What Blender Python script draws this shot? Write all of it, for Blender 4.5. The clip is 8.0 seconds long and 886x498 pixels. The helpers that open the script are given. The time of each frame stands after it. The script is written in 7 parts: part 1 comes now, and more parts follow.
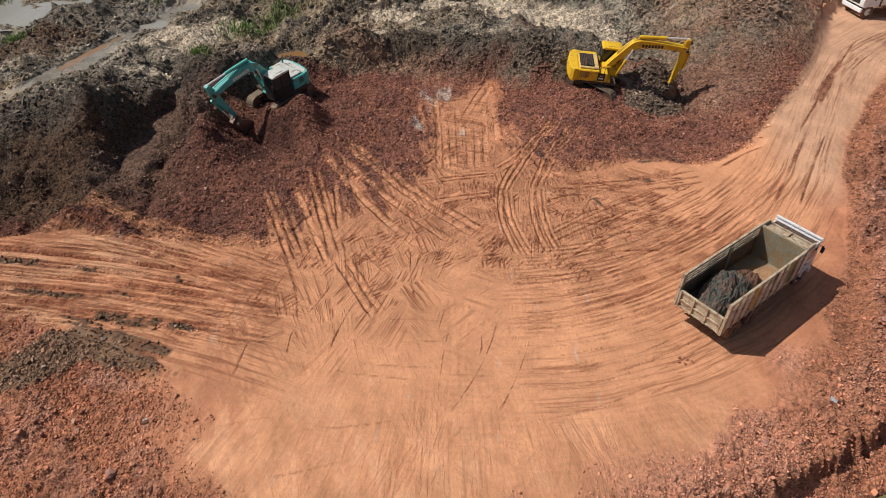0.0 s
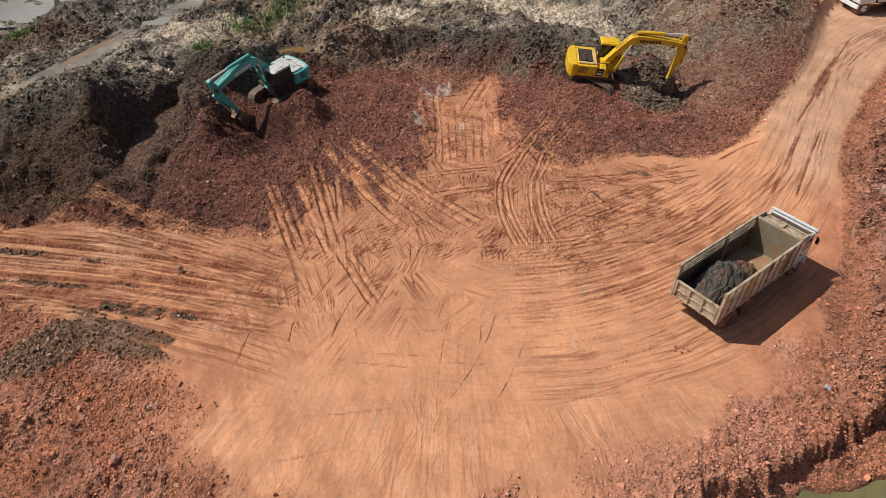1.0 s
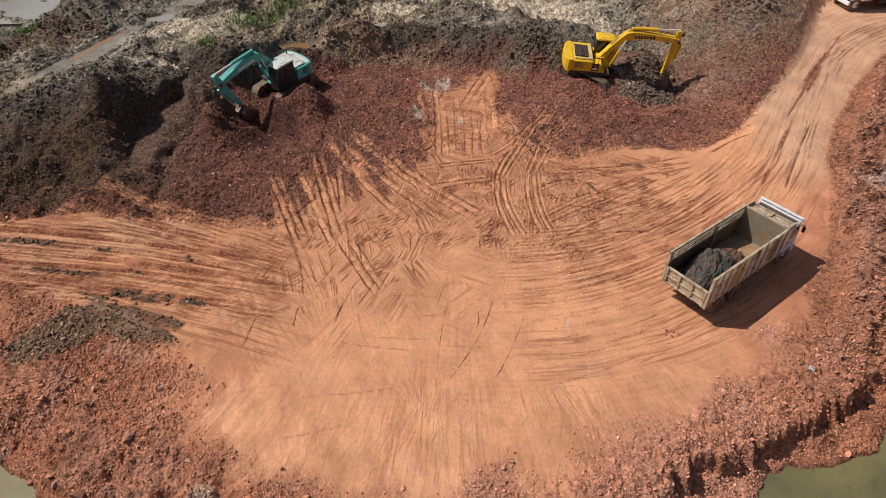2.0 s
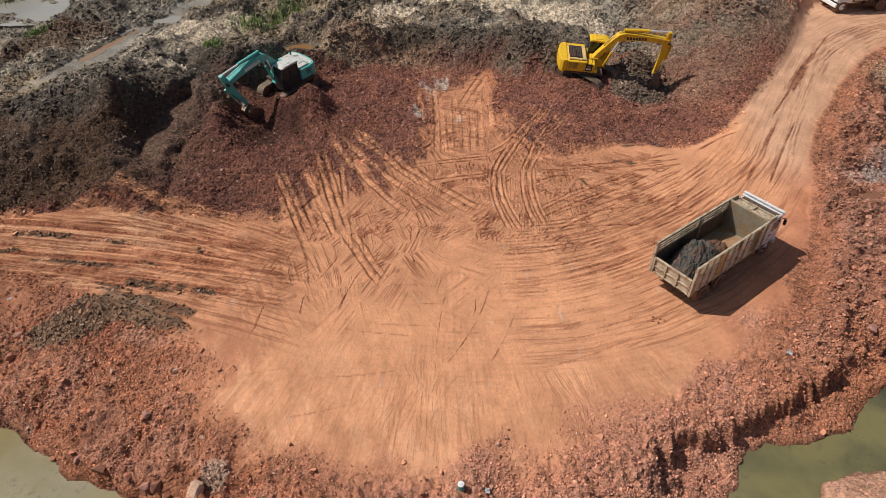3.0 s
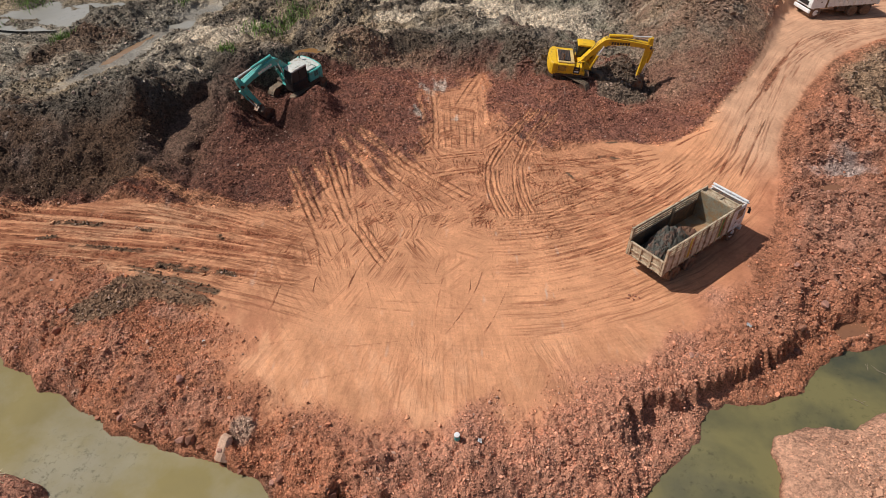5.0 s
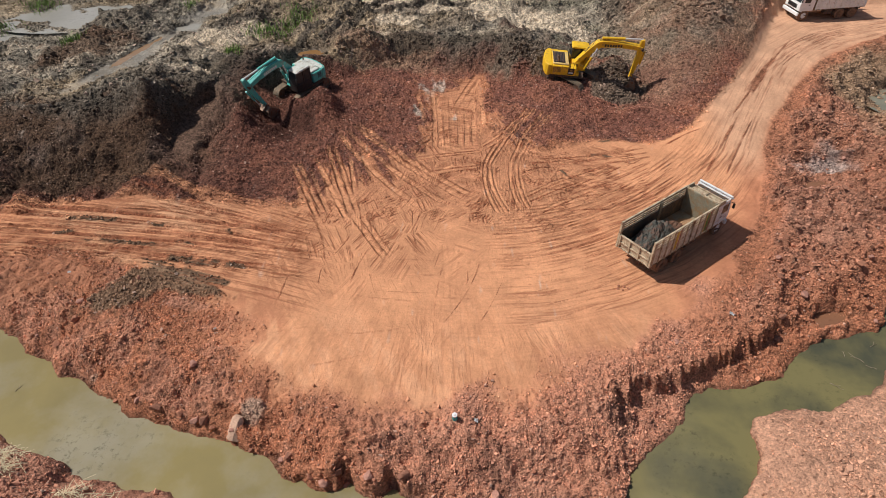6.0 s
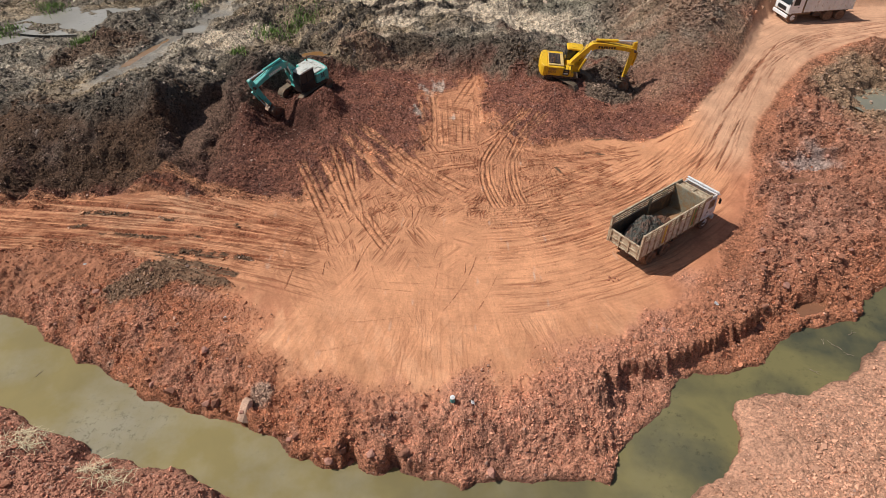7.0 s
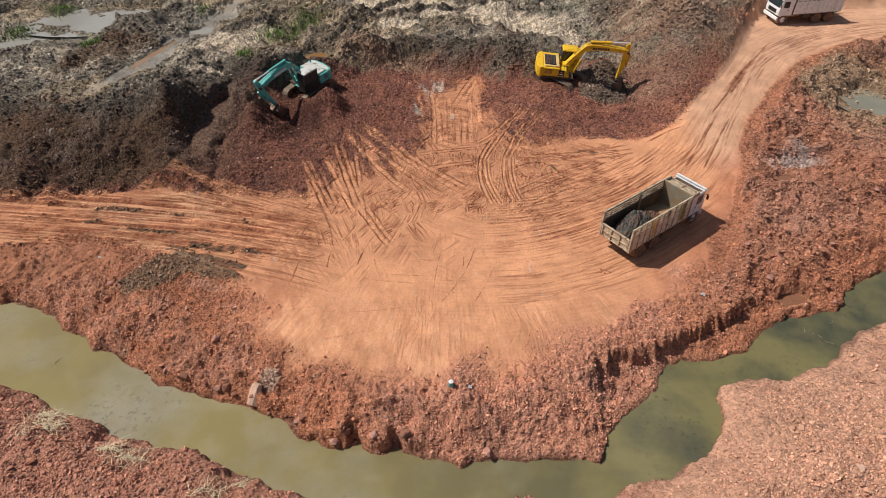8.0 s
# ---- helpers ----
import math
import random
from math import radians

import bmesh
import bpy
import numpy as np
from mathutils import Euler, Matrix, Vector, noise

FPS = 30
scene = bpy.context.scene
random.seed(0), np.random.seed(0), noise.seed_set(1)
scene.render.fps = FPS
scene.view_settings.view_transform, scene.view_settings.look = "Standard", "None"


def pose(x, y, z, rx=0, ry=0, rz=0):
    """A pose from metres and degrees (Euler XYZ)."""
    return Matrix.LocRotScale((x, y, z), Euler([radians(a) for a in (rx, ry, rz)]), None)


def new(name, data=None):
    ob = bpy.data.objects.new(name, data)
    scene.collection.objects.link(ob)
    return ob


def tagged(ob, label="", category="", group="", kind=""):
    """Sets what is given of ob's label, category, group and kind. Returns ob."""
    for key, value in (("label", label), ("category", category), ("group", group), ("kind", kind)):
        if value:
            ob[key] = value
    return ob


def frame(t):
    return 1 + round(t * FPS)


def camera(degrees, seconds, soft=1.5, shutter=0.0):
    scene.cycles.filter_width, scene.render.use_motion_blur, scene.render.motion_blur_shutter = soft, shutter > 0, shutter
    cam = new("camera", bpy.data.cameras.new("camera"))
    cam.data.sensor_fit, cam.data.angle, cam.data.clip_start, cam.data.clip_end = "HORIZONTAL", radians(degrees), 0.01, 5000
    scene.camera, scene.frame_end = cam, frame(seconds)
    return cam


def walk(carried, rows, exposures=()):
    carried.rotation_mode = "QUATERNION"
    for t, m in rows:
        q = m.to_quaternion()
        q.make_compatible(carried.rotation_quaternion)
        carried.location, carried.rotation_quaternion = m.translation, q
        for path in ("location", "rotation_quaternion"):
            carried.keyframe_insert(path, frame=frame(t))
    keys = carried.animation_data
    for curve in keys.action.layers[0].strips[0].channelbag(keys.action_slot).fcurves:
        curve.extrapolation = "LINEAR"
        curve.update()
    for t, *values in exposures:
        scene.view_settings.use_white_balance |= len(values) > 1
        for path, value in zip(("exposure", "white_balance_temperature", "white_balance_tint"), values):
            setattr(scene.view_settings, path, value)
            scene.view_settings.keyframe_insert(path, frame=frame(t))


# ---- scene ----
cam = camera(70.0, 8.0, soft=0.8)
PATH = [
    (0, pose(0.000, 0.000, 22.257, 49.518, 0.000, 0.152)),
    (0.5, pose(0.001, -0.225, 22.192, 49.546, 0.000, 0.150)),
    (1, pose(0.017, -0.589, 22.198, 49.492, 0.000, 0.156)),
    (1.5, pose(0.023, -1.093, 22.308, 49.317, 0.000, 0.132)),
    (3, pose(0.089, -3.259, 23.316, 49.240, 0.000, 0.047)),
    (3.5, pose(0.114, -4.081, 23.752, 49.242, 0.000, 0.035)),
    (4, pose(0.121, -4.916, 24.212, 49.242, 0.000, 0.000)),
    (4.5, pose(0.124, -5.762, 24.674, 49.223, 0.000, -0.045)),
    (6, pose(0.189, -8.270, 26.051, 49.183, 0.000, -0.110)),
    (6.5, pose(0.234, -9.078, 26.502, 49.151, 0.000, -0.116)),
    (7, pose(0.267, -9.896, 26.945, 49.133, 0.000, -0.103)),
    (7.5, pose(0.295, -10.708, 27.397, 49.113, 0.000, -0.109)),
    (8, pose(0.318, -11.527, 27.854, 49.083, 0.000, -0.106)),
]
walk(cam, PATH, exposures=((0.0, -0.26), (3.0, -0.26), (4.5, -0.24), (6.0, -0.2), (8.0, -0.17)))

# ---- world and sun ----
SUN_WAY = Vector((0.746, -0.123, -1.0)).normalized()
world = bpy.data.worlds.new("sky")
scene.world = world
world.use_nodes = True
sky = world.node_tree.nodes.new("ShaderNodeTexSky")
sky.sky_type = "NISHITA"
sky.sun_disc = False
sky.sun_elevation = math.asin(-SUN_WAY.z)
sky.sun_rotation = math.atan2(-SUN_WAY.x, -SUN_WAY.y)
sky.dust_density = 2.5
background = world.node_tree.nodes["Background"]
background.inputs["Strength"].default_value = 0.068
world.node_tree.links.new(sky.outputs["Color"], background.inputs["Color"])
sun = new("sun", bpy.data.lights.new("sun", "SUN"))
sun.data.energy = 4.7
sun.data.angle = radians(0.6)
sun.data.color = (1.0, 0.95, 0.87)
sun.matrix_world = Matrix.Translation((-40, 10, 60)) @ SUN_WAY.to_track_quat("-Z", "Y").to_matrix().to_4x4()


# ---- materials ----
def material(name, base, rough=0.7, metal=0.0, vary=0.25, scale=3.0, bump=0.0, bump_scale=30.0, dirt=None, dirt_amount=0.5, attribute="", island=0.0, spec=0.5):
    """A procedural surface: a base colour varied at two scales, with an optional layer of dirt and fine relief."""
    mat = bpy.data.materials.new(name)
    mat.use_nodes = True
    nt = mat.node_tree
    node, link = nt.nodes.new, nt.links.new
    bsdf = nt.nodes["Principled BSDF"]
    coords = node("ShaderNodeTexCoord")
    big, fine = node("ShaderNodeTexNoise"), node("ShaderNodeTexNoise")
    for tex, s, detail in ((big, scale, 6.0), (fine, scale * 9, 5.0)):
        tex.inputs["Scale"].default_value = s
        tex.inputs["Detail"].default_value = detail
        tex.inputs["Roughness"].default_value = 0.65
        link(coords.outputs["Object"], tex.inputs["Vector"])
    if attribute:
        source = node("ShaderNodeAttribute")
        source.attribute_name = attribute
        colour = source.outputs["Color"]
    else:
        source = node("ShaderNodeRGB")
        source.outputs[0].default_value = (*base, 1)
        colour = source.outputs[0]
    for tex, amount in ((big, vary), (fine, vary * 0.8)):
        ramp = node("ShaderNodeMapRange")
        ramp.inputs["From Min"].default_value, ramp.inputs["From Max"].default_value = 0.25, 0.75
        ramp.inputs["To Min"].default_value, ramp.inputs["To Max"].default_value = 1 - amount, 1 + amount
        link(tex.outputs["Fac"], ramp.inputs["Value"])
        scaled = node("ShaderNodeVectorMath")
        scaled.operation = "SCALE"
        link(colour, scaled.inputs[0])
        link(ramp.outputs["Result"], scaled.inputs["Scale"])
        colour = scaled.outputs["Vector"]
    if island:
        geo = node("ShaderNodeNewGeometry")
        ramp = node("ShaderNodeMapRange")
        ramp.inputs["To Min"].default_value, ramp.inputs["To Max"].default_value = 1 - island, 1 + island
        link(geo.outputs["Random Per Island"], ramp.inputs["Value"])
        scaled = node("ShaderNodeVectorMath")
        scaled.operation = "SCALE"
        link(colour, scaled.inputs[0])
        link(ramp.outputs["Result"], scaled.inputs["Scale"])
        colour = scaled.outputs["Vector"]
    if dirt:
        mask = node("ShaderNodeMapRange")
        mask.inputs["From Min"].default_value = 0.62 - dirt_amount * 0.35
        mask.inputs["From Max"].default_value = 0.72 - dirt_amount * 0.2
        grime = node("ShaderNodeTexNoise")
        grime.inputs["Scale"].default_value = scale * 1.7
        grime.inputs["Detail"].default_value = 8.0
        grime.inputs["Roughness"].default_value = 0.7
        link(coords.outputs["Object"], grime.inputs["Vector"])
        link(grime.outputs["Fac"], mask.inputs["Value"])
        mix = node("ShaderNodeMix")
        mix.data_type = "RGBA"
        link(mask.outputs["Result"], mix.inputs["Factor"])
        link(colour, mix.inputs["A"])
        mix.inputs["B"].default_value = (*dirt, 1)
        colour = mix.outputs["Result"]
    link(colour, bsdf.inputs["Base Color"])
    bsdf.inputs["Metallic"].default_value = metal
    bsdf.inputs["Specular IOR Level"].default_value = spec
    if attribute:
        wet = node("ShaderNodeMapRange")
        wet.inputs["To Min"].default_value, wet.inputs["To Max"].default_value = rough, 0.12
        link(source.outputs["Alpha"], wet.inputs["Value"])
        link(wet.outputs["Result"], bsdf.inputs["Roughness"])
    else:
        bsdf.inputs["Roughness"].default_value = rough
    if bump:
        relief = node("ShaderNodeBump")
        relief.inputs["Strength"].default_value = bump
        relief.inputs["Distance"].default_value = 0.06
        grain = node("ShaderNodeTexNoise")
        grain.inputs["Scale"].default_value = bump_scale
        grain.inputs["Detail"].default_value = 7.0
        grain.inputs["Roughness"].default_value = 0.7
        link(coords.outputs["Object"], grain.inputs["Vector"])
        link(grain.outputs["Fac"], relief.inputs["Height"])
        link(relief.outputs["Normal"], bsdf.inputs["Normal"])
    return mat


DUST = (0.36, 0.17, 0.095)


# flow, cycles a metre along and across, where a line begins and is full, darkening, paling, depth
STREAKS = (("sweep", 0.22, 3.6, 0.53, 0.66, 0.14, 0.14, 0.028), ("west", 0.2, 3.6, 0.52, 0.62, 0.16, 0.16, 0.045), ("scuff", 0.26, 2.9, 0.5, 0.63, 0.18, 0.18, 0.045), ("fan", 0.28, 3.0, 0.5, 0.66, 0.08, 0.16, 0.016),
           ("fan", 0.6, 9.0, 0.57, 0.64, 0.07, 0.08, 0.008), ("sweep", 0.4, 9.5, 0.56, 0.64, 0.09, 0.08, 0.01), ("scuff", 0.7, 8.0, 0.55, 0.63, 0.09, 0.1, 0.014), ("west", 0.4, 9.0, 0.55, 0.63, 0.1, 0.1, 0.014),
           ("tread", 3.4, 1.2, 0.5, 0.6, 0.13, 0.12, 0.022))


def soil_material():
    """Earth: the soil colour of each place, speckled, with crumbs and broken stones where the ground is gritty."""
    mat = bpy.data.materials.new("soil")
    mat.use_nodes = True
    nt = mat.node_tree
    node, link = nt.nodes.new, nt.links.new
    bsdf = nt.nodes["Principled BSDF"]
    coords = node("ShaderNodeTexCoord")
    tint, grit = node("ShaderNodeAttribute"), node("ShaderNodeAttribute")
    tint.attribute_name, grit.attribute_name = "soil", "grit"

    def ranged(value, a, b, c, d):
        r = node("ShaderNodeMapRange")
        for key, v in (("From Min", a), ("From Max", b), ("To Min", c), ("To Max", d)):
            r.inputs[key].default_value = v
        link(value, r.inputs["Value"])
        return r.outputs["Result"]

    def maths(kind, a, b):
        m = node("ShaderNodeMath")
        m.operation = kind
        for k, v in enumerate((a, b)):
            if isinstance(v, (int, float)):
                m.inputs[k].default_value = v
            else:
                link(v, m.inputs[k])
        return m.outputs[0]

    def cloud(scale, detail, rough=0.65):
        n = node("ShaderNodeTexNoise")
        for key, v in (("Scale", scale), ("Detail", detail), ("Roughness", rough)):
            n.inputs[key].default_value = v
        link(coords.outputs["Object"], n.inputs["Vector"])
        return n.outputs["Fac"]

    factor, height = None, None
    for scale, spread, rise in ((4.5, 0.5, 0.16), (10.0, 0.55, 0.08), (22.0, 0.4, 0.035)):
        cell = node("ShaderNodeTexVoronoi")
        cell.inputs["Scale"].default_value = scale
        cell.inputs["Randomness"].default_value = 1.0
        link(coords.outputs["Object"], cell.inputs["Vector"])
        split = node("ShaderNodeSeparateColor")
        link(cell.outputs["Color"], split.inputs["Color"])
        shade = ranged(split.outputs["Red"], 0, 1, -spread, spread)
        bulge = maths("MULTIPLY", ranged(cell.outputs["Distance"], 0.0, 0.6, rise, 0.0), ranged(split.outputs["Green"], 0.1, 1.0, 0.2, 1.0))
        factor = shade if factor is None else maths("ADD", factor, shade)
        height = bulge if height is None else maths("ADD", height, bulge)
    factor = maths("MULTIPLY", maths("MULTIPLY", factor, grit.outputs["Fac"]), 0.7)
    for scale, detail, spread in ((0.7, 6.0, 0.14), (5.0, 6.0, 0.12)):
        factor = maths("ADD", factor, ranged(cloud(scale, detail), 0.25, 0.75, -spread, spread))
    fine = ranged(cloud(30.0, 4.0), 0.25, 0.75, -1, 1)
    factor = maths("ADD", factor, maths("MULTIPLY", fine, ranged(grit.outputs["Fac"], 0, 1, 0.07, 0.24)))
    # streaks along the way that wheels, treads and blades were dragged: dark scored lines and paler smears
    scored, fresh = None, None
    for key, along_f, across_f, lo, hi, dark, pale, deep in STREAKS:
        way = node("ShaderNodeAttribute")
        way.attribute_name = key
        axes = node("ShaderNodeSeparateXYZ")
        link(way.outputs["Vector"], axes.inputs[0])
        place = node("ShaderNodeCombineXYZ")
        link(maths("MULTIPLY", axes.outputs["X"], along_f), place.inputs["X"])
        link(maths("MULTIPLY", axes.outputs["Y"], across_f), place.inputs["Y"])
        n = node("ShaderNodeTexNoise")
        for k, v in (("Scale", 1.0), ("Detail", 3.0), ("Roughness", 0.6)):
            n.inputs[k].default_value = v
        link(place.outputs["Vector"], n.inputs["Vector"])
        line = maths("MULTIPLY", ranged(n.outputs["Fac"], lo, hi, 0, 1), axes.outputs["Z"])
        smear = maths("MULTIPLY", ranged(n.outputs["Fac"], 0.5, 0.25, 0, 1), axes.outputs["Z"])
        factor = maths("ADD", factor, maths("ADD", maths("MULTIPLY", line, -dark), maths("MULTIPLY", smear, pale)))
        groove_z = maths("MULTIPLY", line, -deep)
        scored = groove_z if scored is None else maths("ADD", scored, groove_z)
        # scored lines shift to a darker red along with their depth
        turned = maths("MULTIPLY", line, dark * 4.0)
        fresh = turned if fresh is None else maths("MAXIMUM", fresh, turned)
    factor = maths("MAXIMUM", maths("ADD", factor, 1.0), 0.3)
    scaled = node("ShaderNodeVectorMath")
    scaled.operation = "SCALE"
    link(tint.outputs["Color"], scaled.inputs[0])
    link(factor, scaled.inputs["Scale"])
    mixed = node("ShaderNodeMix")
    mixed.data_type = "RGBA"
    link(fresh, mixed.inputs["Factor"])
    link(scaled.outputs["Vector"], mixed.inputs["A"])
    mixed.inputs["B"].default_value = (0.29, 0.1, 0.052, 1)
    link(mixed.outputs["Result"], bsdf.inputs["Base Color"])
    bsdf.inputs["Specular IOR Level"].default_value = 0.2
    link(ranged(tint.outputs["Alpha"], 0, 1, 0.95, 0.12), bsdf.inputs["Roughness"])
    height = maths("MULTIPLY", height, maths("ADD", grit.outputs["Fac"], 0.04))
    height = maths("ADD", height, maths("MULTIPLY", cloud(6.0, 9.0, 0.72), maths("ADD", maths("MULTIPLY", grit.outputs["Fac"], 0.22), 0.03)))
    height = maths("ADD", height, scored)
    relief = node("ShaderNodeBump")
    relief.inputs["Strength"].default_value = 1.0
    relief.inputs["Distance"].default_value = 1.0
    link(height, relief.inputs["Height"])
    link(relief.outputs["Normal"], bsdf.inputs["Normal"])
    return mat


soil_mat = soil_material()
stone_mat = material("loose_stone", (0.3, 0.12, 0.07), 0.9, vary=0.12, scale=3.0, bump=0.3, bump_scale=20.0, attribute="soil", island=0.28, spec=0.2)
rust_mat = material("rusty_steel", (0.16, 0.1, 0.065), 0.75, 0.3, 0.35, 4.0, 0.2, 30, (0.3, 0.17, 0.1), 0.6)
bed_wood_mat = material("weathered_side_board", (0.47, 0.385, 0.275), 0.8, 0.0, 0.3, 2.0, 0.2, 25, (0.24, 0.14, 0.085), 0.4)
bed_paint_mat = material("faded_cream_paint", (0.62, 0.58, 0.49), 0.65, 0.0, 0.22, 2.0, 0.1, 25, (0.36, 0.25, 0.16), 0.4)
bed_inner_mat = material("scraped_grey_steel", (0.27, 0.25, 0.19), 0.6, 0.3, 0.3, 1.2, 0.1, 20, (0.33, 0.2, 0.1), 0.5)
lining_mat = material("dark_scraped_lining", (0.12, 0.092, 0.066), 0.7, 0.2, 0.35, 1.6, 0.1, 20, (0.26, 0.15, 0.085), 0.4)
white_paint_mat = material("white_cab_paint", (0.72, 0.73, 0.74), 0.4, 0.0, 0.08, 2.0, dirt=DUST, dirt_amount=0.25)
clean_white_mat = material("clean_white_cab_paint", (0.84, 0.86, 0.87), 0.35, 0.0, 0.05, 2.0, dirt=DUST, dirt_amount=0.05)
grey_load_mat = material("dusty_grey_paint", (0.82, 0.83, 0.81), 0.6, 0.0, 0.12, 2.0, dirt=(0.5, 0.42, 0.33), dirt_amount=0.2)
rubber_mat = material("dusty_tyre_rubber", (0.06, 0.05, 0.043), 0.9, 0.0, 0.3, 4.0, 0.3, 40, (0.27, 0.15, 0.09), 0.75)
chassis_mat = material("dark_chassis_steel", (0.05, 0.045, 0.04), 0.8, 0.2, 0.3, 4.0, 0.1, 30, (0.2, 0.1, 0.06), 0.5)
black_mat = material("black_plastic", (0.02, 0.02, 0.022), 0.5, 0.0, 0.2, 4.0, dirt=(0.1, 0.06, 0.04), dirt_amount=0.25)
yellow_mat = material("yellow_machine_paint", (0.78, 0.47, 0.02), 0.45, 0.0, 0.1, 1.5, 0.03, 20, (0.36, 0.22, 0.08), 0.22)
dusty_yellow_mat = material("dust_covered_yellow_deck", (0.66, 0.47, 0.17), 0.7, 0.0, 0.15, 2.0, 0.03, 20, (0.4, 0.27, 0.15), 0.35)
teal_mat = material("teal_machine_paint", (0.10, 0.50, 0.455), 0.45, 0.0, 0.12, 1.5, 0.03, 20, (0.22, 0.2, 0.15), 0.28)
pale_roof_mat = material("pale_dusty_roof_paint", (0.55, 0.56, 0.53), 0.55, 0.0, 0.1, 2.0, dirt=(0.35, 0.28, 0.2), dirt_amount=0.3)
chrome_mat = material("bright_cylinder_rod", (0.85, 0.85, 0.86), 0.38, 0.45, 0.05, 3.0)
worn_steel_mat = material("worn_bucket_steel", (0.24, 0.20, 0.17), 0.5, 0.6, 0.3, 3.0, 0.1, 25, (0.24, 0.12, 0.07), 0.55)
mark_white_mat = material("white_lettering_bar", (0.75, 0.78, 0.77), 0.5, 0.0, 0.06, 3.0)
mark_black_mat = material("black_lettering_bar", (0.03, 0.03, 0.03), 0.5, 0.0, 0.1, 3.0)
red_mark_mat = material("red_marking_paint", (0.45, 0.05, 0.03), 0.6, 0.0, 0.2, 3.0, dirt=DUST, dirt_amount=0.3)
green_mark_mat = material("green_marking_paint", (0.10, 0.22, 0.05), 0.6, 0.0, 0.2, 3.0, dirt=DUST, dirt_amount=0.4)
yellow_mark_mat = material("yellow_marking_paint", (0.55, 0.38, 0.04), 0.6, 0.0, 0.2, 3.0, dirt=DUST, dirt_amount=0.4)
clay_mat = material("dark_wet_clay", (0.088, 0.09, 0.08), 0.85, 0.0, 0.4, 1.0, 1.0, 9.0, (0.2, 0.105, 0.075), 0.4)
track_mat = material("dust_caked_track_steel", (0.2, 0.165, 0.125), 0.7, 0.3, 0.3, 3.0, 0.2, 20, (0.30, 0.2, 0.13), 0.5)
straw_mat = material("dry_straw", (0.62, 0.52, 0.34), 0.8, 0.0, 0.25, 5.0)
twig_mat = material("dead_twig", (0.30, 0.24, 0.17), 0.8, 0.0, 0.25, 5.0)
grass_mat = material("green_weed", (0.17, 0.26, 0.06), 0.7, 0.0, 0.35, 1.5)
tin_mat = material("teal_tin_paint", (0.08, 0.42, 0.42), 0.5, 0.0, 0.15, 8.0)
sack_mat = material("white_plastic_scrap", (0.72, 0.72, 0.74), 0.5, 0.0, 0.12, 10.0)

glass_mat = bpy.data.materials.new("tinted_cab_glass")
glass_mat.use_nodes = True
gb = glass_mat.node_tree.nodes["Principled BSDF"]
gb.inputs["Base Color"].default_value = (0.025, 0.035, 0.04, 1)
gb.inputs["Roughness"].default_value = 0.06


